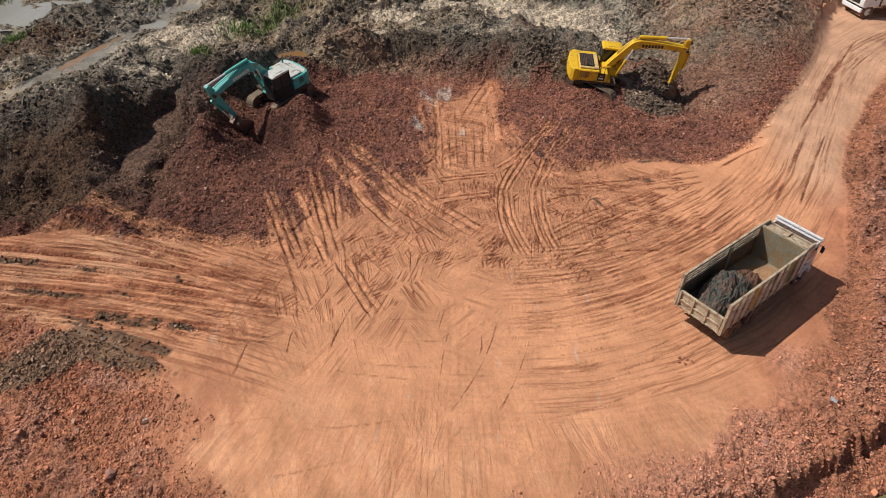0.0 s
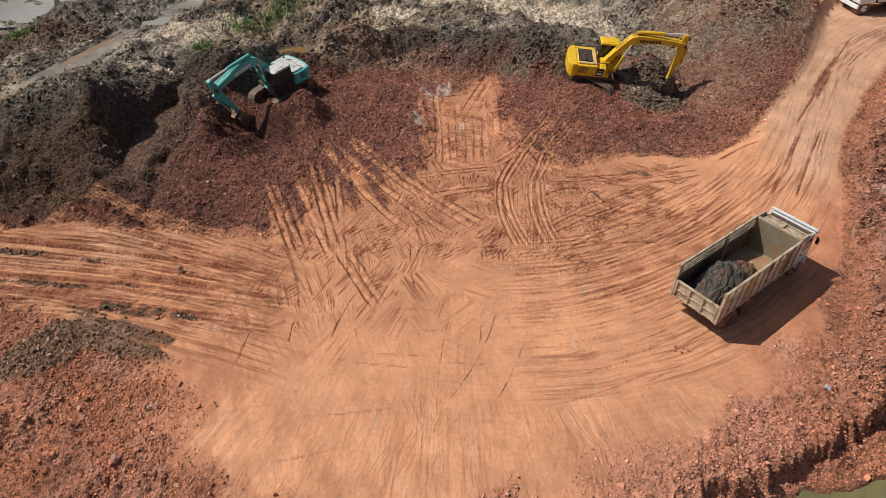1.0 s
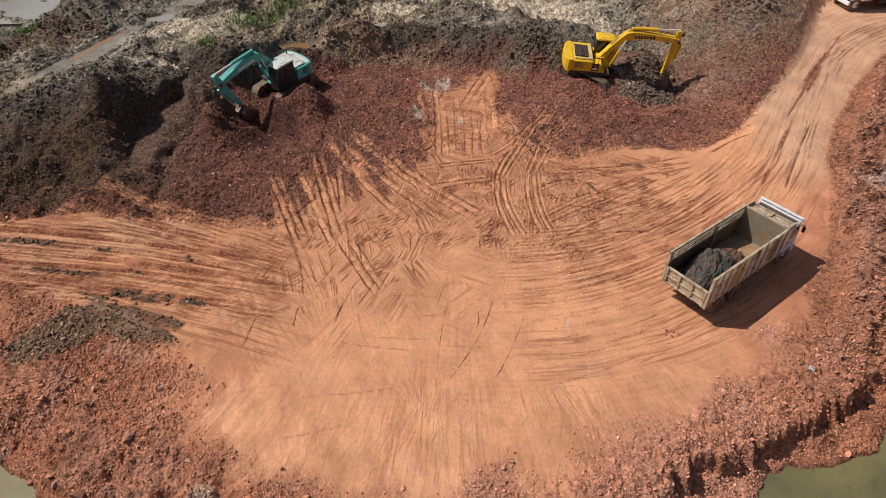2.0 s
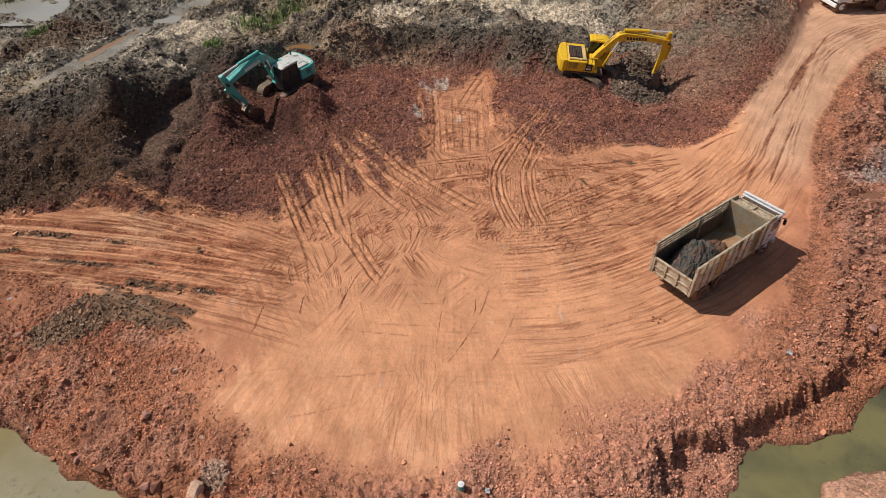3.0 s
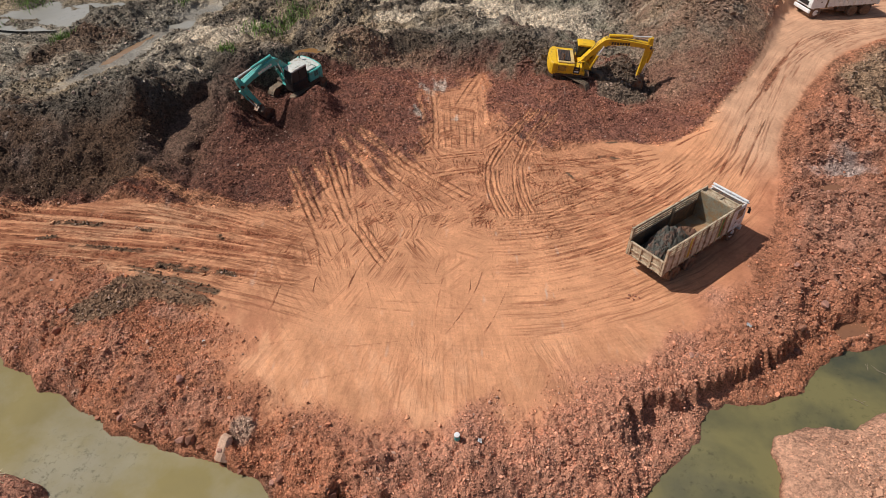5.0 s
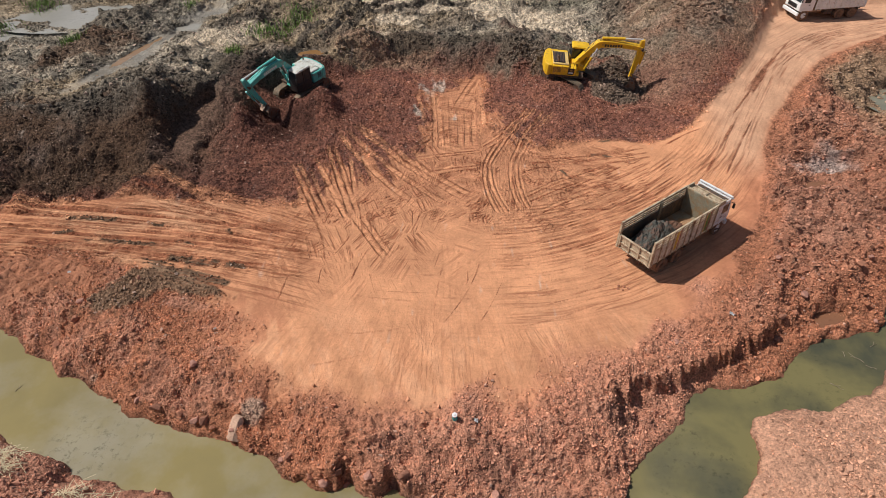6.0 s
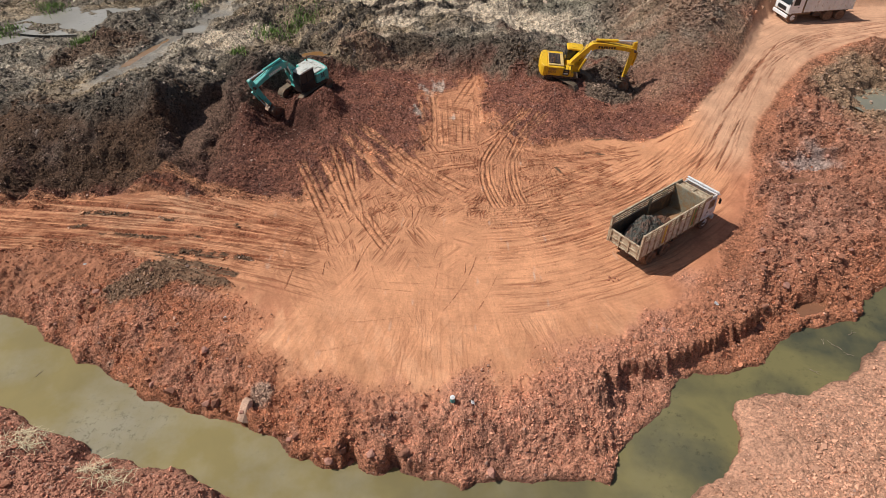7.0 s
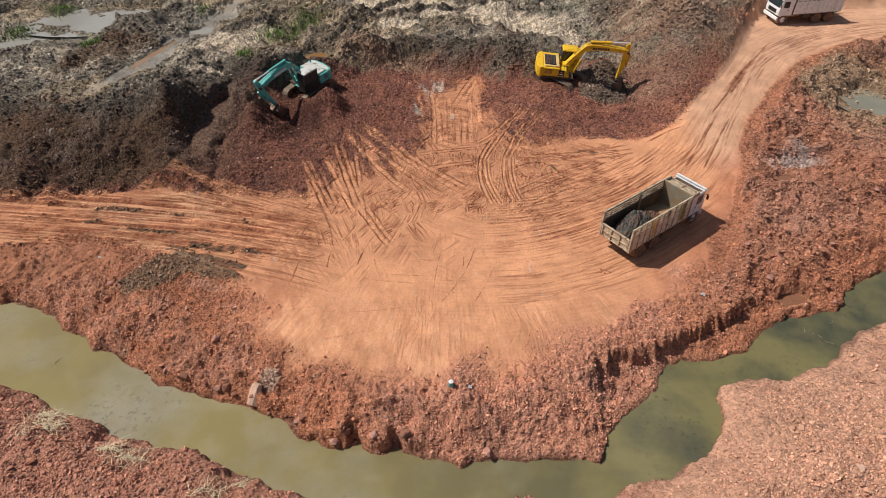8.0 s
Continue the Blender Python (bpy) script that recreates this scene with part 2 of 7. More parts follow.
def water_material(name, deep, shallow, silted, rough):
    """Murky standing water: cloudy colour in broad drifts, with cloud reflections painted in, under a smooth,
    reflecting skin.
    """
    mat = bpy.data.materials.new(name)
    mat.use_nodes = True
    nt = mat.node_tree
    bsdf = nt.nodes["Principled BSDF"]
    coords = nt.nodes.new("ShaderNodeTexCoord")
    drift = nt.nodes.new("ShaderNodeTexNoise")
    drift.inputs["Scale"].default_value = 0.22
    drift.inputs["Detail"].default_value = 5.0
    drift.inputs["Roughness"].default_value = 0.55
    drift.inputs["Distortion"].default_value = 0.15
    ramp = nt.nodes.new("ShaderNodeValToRGB")
    ramp.color_ramp.elements[0].position, ramp.color_ramp.elements[0].color = 0.38, (*deep, 1)
    ramp.color_ramp.elements[1].position, ramp.color_ramp.elements[1].color = 0.62, (*shallow, 1)
    wave = nt.nodes.new("ShaderNodeTexNoise")
    wave.inputs["Scale"].default_value = 3.0
    relief = nt.nodes.new("ShaderNodeBump")
    relief.inputs["Strength"].default_value = 0.03
    nt.links.new(coords.outputs["Object"], drift.inputs["Vector"])
    nt.links.new(coords.outputs["Object"], wave.inputs["Vector"])
    nt.links.new(drift.outputs["Fac"], ramp.inputs["Fac"])
    axes = nt.nodes.new("ShaderNodeSeparateXYZ")
    run = nt.nodes.new("ShaderNodeMapRange")
    run.inputs["From Min"].default_value, run.inputs["From Max"].default_value = -8.0, 15.0
    run.inputs["To Min"].default_value, run.inputs["To Max"].default_value = 0.66, 0.0
    silt = nt.nodes.new("ShaderNodeMix")
    silt.data_type = "RGBA"
    sheen_noise = nt.nodes.new("ShaderNodeTexNoise")
    sheen_noise.inputs["Scale"].default_value = 0.17
    sheen_noise.inputs["Detail"].default_value = 6.0
    sheen_noise.inputs["Roughness"].default_value = 0.6
    nt.links.new(coords.outputs["Object"], sheen_noise.inputs["Vector"])
    # from silt to a paler grey: reflected cloud, painted into the base colour
    silt_and_sheen = nt.nodes.new("ShaderNodeValToRGB")
    silt_and_sheen.color_ramp.elements[0].position, silt_and_sheen.color_ramp.elements[0].color = 0.42, (*silted, 1)
    silt_and_sheen.color_ramp.elements[1].position, silt_and_sheen.color_ramp.elements[1].color = 0.64, (*[c * 0.7 + 0.17 for c in silted], 1)
    nt.links.new(sheen_noise.outputs["Fac"], silt_and_sheen.inputs["Fac"])
    nt.links.new(silt_and_sheen.outputs["Color"], silt.inputs["B"])
    nt.links.new(coords.outputs["Object"], axes.inputs[0])
    nt.links.new(axes.outputs["X"], run.inputs["Value"])
    nt.links.new(run.outputs["Result"], silt.inputs["Factor"])
    nt.links.new(ramp.outputs["Color"], silt.inputs["A"])
    # drifts of dark scum where the painted cloud sheen is strongest
    scum = nt.nodes.new("ShaderNodeTexNoise")
    for key, v in (("Scale", 2.6), ("Detail", 9.0), ("Roughness", 0.75)):
        scum.inputs[key].default_value = v
    nt.links.new(coords.outputs["Object"], scum.inputs["Vector"])
    flecks, where, both = nt.nodes.new("ShaderNodeMapRange"), nt.nodes.new("ShaderNodeMapRange"), nt.nodes.new("ShaderNodeMath")
    flecks.inputs["From Min"].default_value, flecks.inputs["From Max"].default_value = 0.54, 0.66
    where.inputs["From Min"].default_value, where.inputs["From Max"].default_value = 0.5, 0.62
    where.inputs["To Max"].default_value = 0.55
    nt.links.new(scum.outputs["Fac"], flecks.inputs["Value"])
    nt.links.new(sheen_noise.outputs["Fac"], where.inputs["Value"])
    both.operation = "MULTIPLY"
    nt.links.new(flecks.outputs["Result"], both.inputs[0])
    nt.links.new(where.outputs["Result"], both.inputs[1])
    fouled = nt.nodes.new("ShaderNodeMix")
    fouled.data_type = "RGBA"
    fouled.inputs["B"].default_value = (*[c * 0.5 for c in deep], 1)
    nt.links.new(both.outputs[0], fouled.inputs["Factor"])
    nt.links.new(silt.outputs["Result"], fouled.inputs["A"])
    nt.links.new(fouled.outputs["Result"], bsdf.inputs["Base Color"])
    nt.links.new(wave.outputs["Fac"], relief.inputs["Height"])
    nt.links.new(relief.outputs["Normal"], bsdf.inputs["Normal"])
    bsdf.inputs["Roughness"].default_value = rough
    bsdf.inputs["IOR"].default_value = 1.33
    return mat


channel_water_mat = water_material("murky_olive_water", (0.07, 0.072, 0.048), (0.178, 0.158, 0.072), (0.3, 0.24, 0.105), 0.05)
pool_water_mat = water_material("grey_pool_water", (0.2, 0.185, 0.15), (0.3, 0.28, 0.23), (0.3, 0.28, 0.24), 0.1)
mud_water_mat = water_material("red_mud_water", (0.2, 0.095, 0.055), (0.25, 0.12, 0.07), (0.25, 0.12, 0.07), 0.12)
pond_water_mat = water_material("pale_pond_water", (0.19, 0.18, 0.14), (0.25, 0.24, 0.18), (0.25, 0.24, 0.18), 0.06)
orange_water_mat = water_material("orange_mud_water", (0.17, 0.085, 0.025), (0.22, 0.115, 0.04), (0.26, 0.14, 0.06), 0.12)


# ---- the lie of the land ----
WATER_Z = -1.8
NORTH_SHORE = [(-75, 24), (-50, 21), (-34, 18.6), (-28.5, 17.3), (-26.4, 16.9), (-24.6, 16.1), (-23.0, 14.9), (-21.6, 14.2), (-19.8, 13.0), (-17.7, 11.9), (-15.9, 10.7), (-13.8, 10.2),
               (-12.1, 9.5), (-10.4, 9.1), (-8.4, 8.3), (-7.0, 7.3), (-5.4, 6.4), (-3.9, 6.5), (-2.1, 6.6), (-0.9, 6.3), (1.2, 5.5), (2.0, 5.9), (3.7, 6.0), (5.5, 6.1),
               (6.9, 6.0), (8.4, 5.8), (9.3, 7.5), (10.1, 8.4), (11.3, 9.5), (12.5, 10.4), (13.3, 11.8), (14.4, 12.7), (15.7, 12.5), (17.5, 12.9), (19.0, 13.3), (20.3, 14.9),
               (22.5, 15.9), (25.7, 16.6), (27.3, 18.4), (29.4, 19.6), (30.9, 20.3), (40, 25), (75, 40)]
SOUTH_SHORE = [(-75, 17), (-40, 14.5), (-30, 12.4), (-25.0, 10.7), (-22.7, 9.9), (-20.3, 8.8), (-17.3, 7.6), (-14.6, 6.7), (-12.7, 6.4), (-10.7, 5.6), (-8.9, 4.9), (-6.4, 4.0), (-4.7, 3.3),
               (-0.6, 2.6), (3.0, 3.4), (3.9, 4.1), (4.7, 3.9), (6.4, 3.8), (7.8, 3.6), (9.3, 4.4), (10.6, 4.8), (12.0, 4.8), (12.9, 5.5), (14.5, 6.4), (15.3, 7.3), (15.8, 8.5),
               (15.8, 9.5), (16.3, 10.6), (17.1, 10.9), (19.5, 11.0), (20.9, 11.4), (22.9, 12.2), (24.0, 13.1), (24.8, 14.0), (26.2, 14.7), (28.3, 15.5), (38, 20), (75, 34)]
YARD_NORTH = [(-80, 30), (-45, 28), (-32.7, 26.9), (-28.2, 26.3), (-26.2, 26.5), (-22.8, 27.6), (-20.4, 27.9), (-18.0, 27.2), (-15.7, 26.5), (-12.8, 26.6), (-10.4, 26.6), (-9.4, 28.3), (-7.8, 30.4),
              (-5.6, 31.2), (-3.8, 32.0), (-2.4, 32.8), (-1.2, 34.6), (-1.6, 40.2), (-2.3, 44.2), (0.7, 44.8), (3.4, 46.2), (3.0, 41.2), (3.4, 36.0), (4.6, 34.2), (6.6, 33.4), (8.6, 33.2), (10.1, 33.6),
              (13.2, 34.4), (16.5, 34.1), (19.7, 35.7), (22.4, 38.7), (24.8, 41.9), (27.8, 46.2), (31.0, 51.6), (32.6, 55.0), (36.0, 58.2), (48.1, 59.4), (90, 63)]
YARD_SOUTH = [(-80, 24), (-45, 22.5), (-29.9, 21.6), (-25.9, 21.3), (-21.8, 20.7), (-18.5, 19.8), (-15.6, 18.7), (-13.6, 17.5), (-13.0, 15.6), (-11.2, 12.9), (-9.3, 11.2), (-6.8, 10.0), (-4.6, 9.1),
              (-2.2, 9.5), (0.5, 9.9), (2.4, 10.2), (4.0, 10.6), (6.3, 11.4), (9.0, 12.2), (10.2, 13.5), (12.9, 15.1), (15.5, 17.2), (17.7, 19.5), (19.5, 22.2), (21.1, 25.0), (22.5, 28.2),
              (24.1, 32.2), (26.1, 35.7), (29.1, 39.6), (32.5, 43.3), (36.0, 46.5), (40.5, 49.0), (45.0, 50.4), (90, 53)]
CREST = [(-90, 42), (-50, 39.5), (-37.5, 38.2), (-34.3, 37.6), (-31.2, 36.1), (-27.5, 35.8), (-24.0, 36.0), (-22.2, 37.5), (-21.2, 39.6), (-18.0, 41.0), (-15.5, 43.5), (-12.5, 44.6), (-9.9, 46.6),
         (-7.2, 48.4), (-3.3, 49.2), (1.3, 48.6), (5.2, 47.8), (6.9, 46.4), (10, 46.8), (16, 50.0), (22, 50.5), (27, 53.0), (31, 57), (38, 60), (90, 64)]


def hashed(ix, iy, seed):
    h = ix.astype(np.uint32) * np.uint32(374761393) + iy.astype(np.uint32) * np.uint32(668265263) + np.uint32(seed * 7919 + 13)
    h = (h ^ (h >> np.uint32(13))) * np.uint32(1274126177)
    h = (h ^ (h >> np.uint32(15))) * np.uint32(2246822519)
    return (h ^ (h >> np.uint32(16))).astype(np.float64) / 4294967296.0


def value_noise(x, y, seed):
    ix, iy = np.floor(x).astype(np.int64), np.floor(y).astype(np.int64)
    fx, fy = x - ix, y - iy
    fx, fy = fx * fx * (3 - 2 * fx), fy * fy * (3 - 2 * fy)
    a, b = hashed(ix, iy, seed), hashed(ix + 1, iy, seed)
    c, d = hashed(ix, iy + 1, seed), hashed(ix + 1, iy + 1, seed)
    return (a + (b - a) * fx) * (1 - fy) + (c + (d - c) * fx) * fy


def fbm(x, y, size, octaves, seed, gain=0.5):
    """Fractal noise, about -1 to 1; size is the largest lump in metres."""
    total, amp, norm, f = 0.0, 1.0, 0.0, 1.0 / size
    for k in range(octaves):
        c, s = math.cos(0.6 + k), math.sin(0.6 + k)
        total = total + amp * (value_noise((x * c - y * s) * f, (x * s + y * c) * f, seed + k) * 2 - 1)
        norm += amp
        amp *= gain
        f *= 2.03
    return total / norm * 1.6


def ridged(x, y, size, octaves, seed):
    total, amp, norm, f = 0.0, 1.0, 0.0, 1.0 / size
    for k in range(octaves):
        total = total + amp * (1 - np.abs(value_noise(x * f + k * 17.3, y * f - k * 9.1, seed + k) * 2 - 1) * 2)
        norm += amp
        amp *= 0.5
        f *= 2.1
    return total / norm


def ramp(v, lo, hi):
    t = np.clip((v - lo) / (hi - lo), 0, 1)
    return t * t * (3 - 2 * t)


def along(x, y, line):
    """Distance to a line of points, and the way along it to the nearest place."""
    best, where, run = np.full(x.shape, 1e9), np.zeros(x.shape), 0.0
    for (ax, ay), (bx, by) in zip(line[:-1], line[1:]):
        dx, dy = bx - ax, by - ay
        length = math.hypot(dx, dy)
        t = np.clip(((x - ax) * dx + (y - ay) * dy) / (length * length), 0, 1)
        d = np.hypot(x - ax - t * dx, y - ay - t * dy)
        near = d < best
        best = np.where(near, d, best)
        where = np.where(near, run + t * length, where)
        run += length
    return best, where


def above(x, y, line):
    """True where a point lies on the far (larger y) side of a line that may double back."""
    crossings = np.zeros(x.shape, int)
    for (ax, ay), (bx, by) in zip(line[:-1], line[1:]):
        if ax == bx:
            continue
        lo, hi = min(ax, bx), max(ax, bx)
        cut = (x >= lo) & (x < hi) & (ay + (x - ax) * (by - ay) / (bx - ax) < y)
        crossings += cut
    return crossings % 2 == 1


def signed(x, y, line):
    d, s = along(x, y, line)
    return np.where(above(x, y, line), d, -d), s


def mound(x, y, cx, cy, rx, ry, turn=0.0):
    c, s = math.cos(turn), math.sin(turn)
    u, v = ((x - cx) * c + (y - cy) * s) / rx, (-(x - cx) * s + (y - cy) * c) / ry
    return np.exp(-(u * u + v * v))


def bezier(p0, p1, p2, n=22):
    t = np.linspace(0, 1, n)[:, None]
    return (1 - t) ** 2 * np.array(p0, float) + 2 * t * (1 - t) * np.array(p1, float) + t * t * np.array(p2, float)


# The sheet of ground: close steps where the work goes on, wide ones towards the horizon.
def steps(lo, hi, step):
    return np.arange(lo, hi, step)


far_out = [80, 100, 130, 180, 260, 400, 700, 1200, 2500]
gx = np.concatenate([-np.array(far_out[::-1], float), steps(-66, -36, 0.3), steps(-36, -15, 0.1), steps(-15, -11, 0.08), steps(-11, 12, 0.056), steps(12, 17, 0.075), steps(17, 36, 0.1), steps(36, 66, 0.3), far_out])
gy = np.concatenate([[-2500, -1200, -600, -300, -150, -80, -50, -35], steps(-25, 1, 1.0), steps(1, 5, 0.12), steps(5, 12, 0.075), steps(12, 22, 0.075), steps(22, 35, 0.06), steps(35, 43, 0.08), steps(43, 48, 0.1), steps(48, 76, 0.14), far_out])
GX, GY = np.meshgrid(gx, gy)
X, Y = GX.ravel(), GY.ravel()

calm = 1 - 0.7 * ramp(X, 11, 16)                             # edges run truer along the haul road
warp_x = X + calm * (0.45 * fbm(X, Y, 2.2, 4, 11) + 0.9 * fbm(X, Y, 9, 2, 12))
warp_y = Y + calm * (0.45 * fbm(X, Y, 2.2, 4, 21) + 0.9 * fbm(X, Y, 9, 2, 22))
small_x = X + 0.30 * fbm(X, Y, 1.3, 4, 15)
small_y = Y + 0.30 * fbm(X, Y, 1.3, 4, 25)

north, _ = signed(small_x, small_y, NORTH_SHORE)      # positive: on the yard's side of the water
south, _ = signed(small_x, small_y, SOUTH_SHORE)      # negative: on the near bank
north = north - (1.3 * mound(small_x, small_y, -4.4, 6.9, 0.4, 0.8) + 0.45 * mound(small_x, small_y, -2.1, 6.9, 0.3, 0.5)) * (1 + 0.5 * fbm(X, Y, 0.7, 3, 17))       # notches in the rock face
yard_n, _ = signed(warp_x, warp_y, YARD_NORTH)
yard_s, _ = signed(warp_x, warp_y, YARD_SOUTH)
yard = np.minimum(-yard_n, yard_s)                          # positive inside the levelled yard and its roads
crest, _ = signed(warp_x, warp_y, CREST)              # positive on the upper ground

STREAM = [(-33.5, 38.8), (-31.2, 40.3), (-29.8, 42.9), (-28.2, 45.9), (-26.8, 49.8), (-25.6, 52.5), (-24.1, 56.6), (-22, 66)]
stream, _ = along(warp_x, warp_y, STREAM)
stream = stream + 0.8 * fbm(X, Y, 1.3, 4, 28, 0.6) + 0.9 * (1 - ramp(Y, 39, 43))
ws = 1 - ramp(stream, 0.55, 1.7)                              # a muddy runnel across the upper ground

# Upper ground and the dug face below it.
face = np.interp(X, [-40, -26, -20, -12, -4, 6, 12, 20, 40], [7, 6.0, 4.5, 4.5, 2.6, 3.0, 6, 8, 9])
upper = ramp(crest, -face, 0.25)
rough_up = fbm(X, Y, 7, 5, 31) * 0.7 + ridged(X * 0.8 - Y * 0.6, X * 1.0 + Y * 1.4, 5, 4, 35) * 0.5
upper_z = np.interp(X, [-60, -36, -24, -10, 10, 30], [1.2, 1.5, 2.9, 2.2, 1.9, 2.0])
road_rise = np.interp(Y, [27, 31, 35, 40, 43.5, 60], [0, 0.5, 1.3, 1.75, 2.1, 2.3]) * ramp(X, 11, 21)
Z = np.zeros_like(X)
level = ramp(yard, -0.5, 1.2)                                # flat, driven ground
Z += upper * (upper_z + rough_up * 0.9) * (1 - level)
Z += road_rise * np.maximum(level, ramp(X, 16, 22) * (1 - 0.9 * ramp(-yard_s, 0.8, 6)))
trail, _ = along(X + 0.3 * fbm(X, Y, 1.2, 3, 46), Y + 0.3 * fbm(X, Y, 1.2, 3, 47), [(-13.6, 47.0), (-11.8, 50.7), (-10.0, 54.3), (-6.4, 58.6), (2, 62)])
trail_b, _ = along(X + 0.3 * fbm(X, Y, 1.2, 3, 46), Y + 0.3 * fbm(X, Y, 1.2, 3, 47), [(-10.7, 48.8), (-9.1, 52.2), (-7.3, 55.1), (-3.4, 56.9), (5, 59)])
churned = np.exp(-(np.minimum(trail, trail_b) / 0.55) ** 2) * ramp(crest, 0, 1.5)
Z += churned * (0.35 + 0.3 * fbm(X, Y, 0.6, 3, 48))
# drag lines of turned clay on the upper ground
drag = ridged((X * 0.97 + Y * 0.26) * 0.28 + 0.25 * fbm(X, Y, 6, 2, 43), (-X * 0.26 + Y * 0.97) + 0.8 * fbm(X, Y, 5, 3, 44), 2.3, 2, 45)
pulled = ramp(crest, 0.8, 4.0) * (1 - level) * ramp(stream, 1.5, 4.5) * ramp(X, -30, -18)
Z += pulled * 0.45 * np.clip(drag, -0.3, 1)
Z += 0.05 * fbm(X, Y, 5, 3, 41)

# Loose dug soil between the yard and the face.
loose = (1 - level) * (1 - upper) * (yard_n > -0.5)
Z += loose * (0.18 * fbm(X, Y, 3.0, 5, 51) + 0.12 + 0.5 * ramp(yard_n, 0, 7) + ramp(-X, 13, 20) * (-0.85 * ridged(X, Y, 3.2, 3, 55) + 0.8 * fbm(X, Y, 4.2, 4, 57, 0.55)))
# Spoil, pits and heaps.
Z += 0.9 * mound(X, Y, -11.6, 41.6, 3.2, 2.2, 0.3) - 1.5 * mound(X, Y, -19.6, 36.4, 1.7, 2.3, -0.3)
Z += 1.0 * mound(X, Y, -10.3, 38.3, 1.3, 1.1)
Z += 0.8 * mound(X, Y, -23.4, 35.4, 1.7, 1.7) + 0.6 * mound(X, Y, -28.5, 33.4, 2.6, 1.5)
Z += 1.1 * mound(X, Y, 11.0, 44.3, 3.6, 1.9, -0.3) + 0.9 * mound(X, Y, 15.5, 44.6, 1.6, 1.0) - 0.5 * mound(X, Y, 17.5, 43.0, 1.4, 0.9)
Z += 0.8 * mound(X, Y, -6.0, 49.3, 3.0, 1.1, 0.2) + 0.7 * mound(X, Y, 1.5, 49.2, 3.5, 1.2, -0.1) + 0.6 * mound(X, Y, 7.5, 47.0, 2.0, 1.0)
Z += 1.0 * mound(X, Y, 25.2, 48.5, 2.8, 3.2) + 0.5 * mound(X, Y, 6.8, 46.8, 2.0, 2.4)
Z += 1.3 * mound(X, Y, 24.0, 52.5, 2.8, 2.6) + 0.8 * mound(X, Y, 21.5, 49.5, 3.0, 1.6) + 0.8 * mound(X, Y, 17.0, 58.0, 3.0, 2.0)

# The stony ground beyond the road.
shoulder = ramp(-yard_s + 0.8 * fbm(X, Y, 2.2, 4, 64), 0.0, 1.7)
east = shoulder * ramp(X, 14, 20) * ramp(north, 0.5, 5)
lumps = 0.55 + 0.55 * fbm(X, Y, 4.5, 5, 61) + 0.35 * ridged(X, Y, 2.6, 3, 66)
Z += east * (lumps * np.interp(Y, [16, 26, 36, 60], [0.6, 0.9, 0.9, 1.2]) + (0.3 + 0.25 * ramp(X, 18, 20)) * ridged(X, Y, 1.2, 3, 68))
Z -= 0.7 * east * mound(X, Y, 28, 30.5, 3.4, 2.4) + 0.6 * mound(X, Y, 40.0, 39.0, 5.5, 4.5)

SCARP = [(7.0, 7.6), (8.4, 9.9), (10.1, 11.8), (12.2, 12.5), (13.7, 13.0), (16.3, 14.1), (18.3, 15.1), (20.2, 16.9), (23, 18.6), (40, 28)]

# Banks down to the channel.
steep = ramp(X, 8.2, 9.6) * (1 - ramp(X, 18.6, 20.6)) * (1 - ramp(Y, 16.8, 18.5))
bank_w = np.interp(X, [-40, -24, -14, -8, -3, 4, 9, 12, 16, 22, 30], [2.2, 2.4, 3.0, 3.2, 2.0, 3.2, 2.6, 2.6, 3.2, 3.4, 2.5])
into = north + 0.35 * fbm(X, Y, 1.6, 4, 81)
t = np.clip(into / bank_w, 0, 1)
drop = np.where(north > 0, np.maximum((1 - t ** 0.75) * WATER_Z, WATER_Z + 0.03 + 0.12 * np.clip(north, 0, 1)), WATER_Z)
ledge = ramp(X, -16, -13) * (1 - ramp(X, -2.5, 0)) * ramp(north, 0.1, 0.5) * (1 - ramp(north, 1.4, 2.6))
drop = drop + ledge * 0.42 * (ramp(ridged(X * 0.8 + 0.3 * Y, Y, 1.9, 2, 77), 0.05, 0.3) - 0.35)
rock = ramp(X, -7.6, -6.4) * (1 - ramp(X, -0.8, 0.4)) * (north > 0)
rock_top = WATER_Z + 1.0 + 0.3 * fbm(X, Y, 1.6, 3, 79) + 0.12 * np.clip(north, 0, 3)
drop = np.where(rock > 0, drop + rock * np.clip(rock_top - drop, 0, 2) * ramp(north + 0.2 * fbm(X, Y, 0.8, 3, 78), 0.08, 0.38), drop)
# the sheer, fluted part of the bank and the rubble at its foot
brink, brink_s = signed(X + 0.25 * fbm(X, Y, 2.4, 2, 83), Y + 0.25 * fbm(X, Y, 2.4, 2, 84), SCARP)
flute = ridged(brink_s + 0.35 * fbm(brink_s, 0 * X, 1.9, 2, 73), 0 * X, 0.44, 2, 71) * (0.7 + 0.6 * value_noise(brink_s / 1.9, 0 * X, 75))
wall = ramp(brink + 0.42 * (flute - 0.35) + 0.08 * fbm(X, Y, 0.7, 3, 85), -0.32, 0.12)
rise = np.clip(north / np.maximum(north - np.minimum(brink, 0), 0.05), 0, 1)
apron = WATER_Z + 0.06 + 0.62 * rise + 0.14 * fbm(X, Y, 0.9, 4, 87) * ramp(north, 0, 0.5)
brow = -0.16 * (1 - ramp(brink, 0.0, 1.6)) + 0.05 * fbm(X, Y, 1.1, 4, 89)
scarp_z = apron + (brow - apron) * wall
drop = np.where(north > 0, drop * (1 - steep) + scarp_z * steep, drop)
drop = np.where(north <= 0, WATER_Z - 0.9 * (1 - np.exp(-np.maximum(-north, 0) * 0.8)), drop)
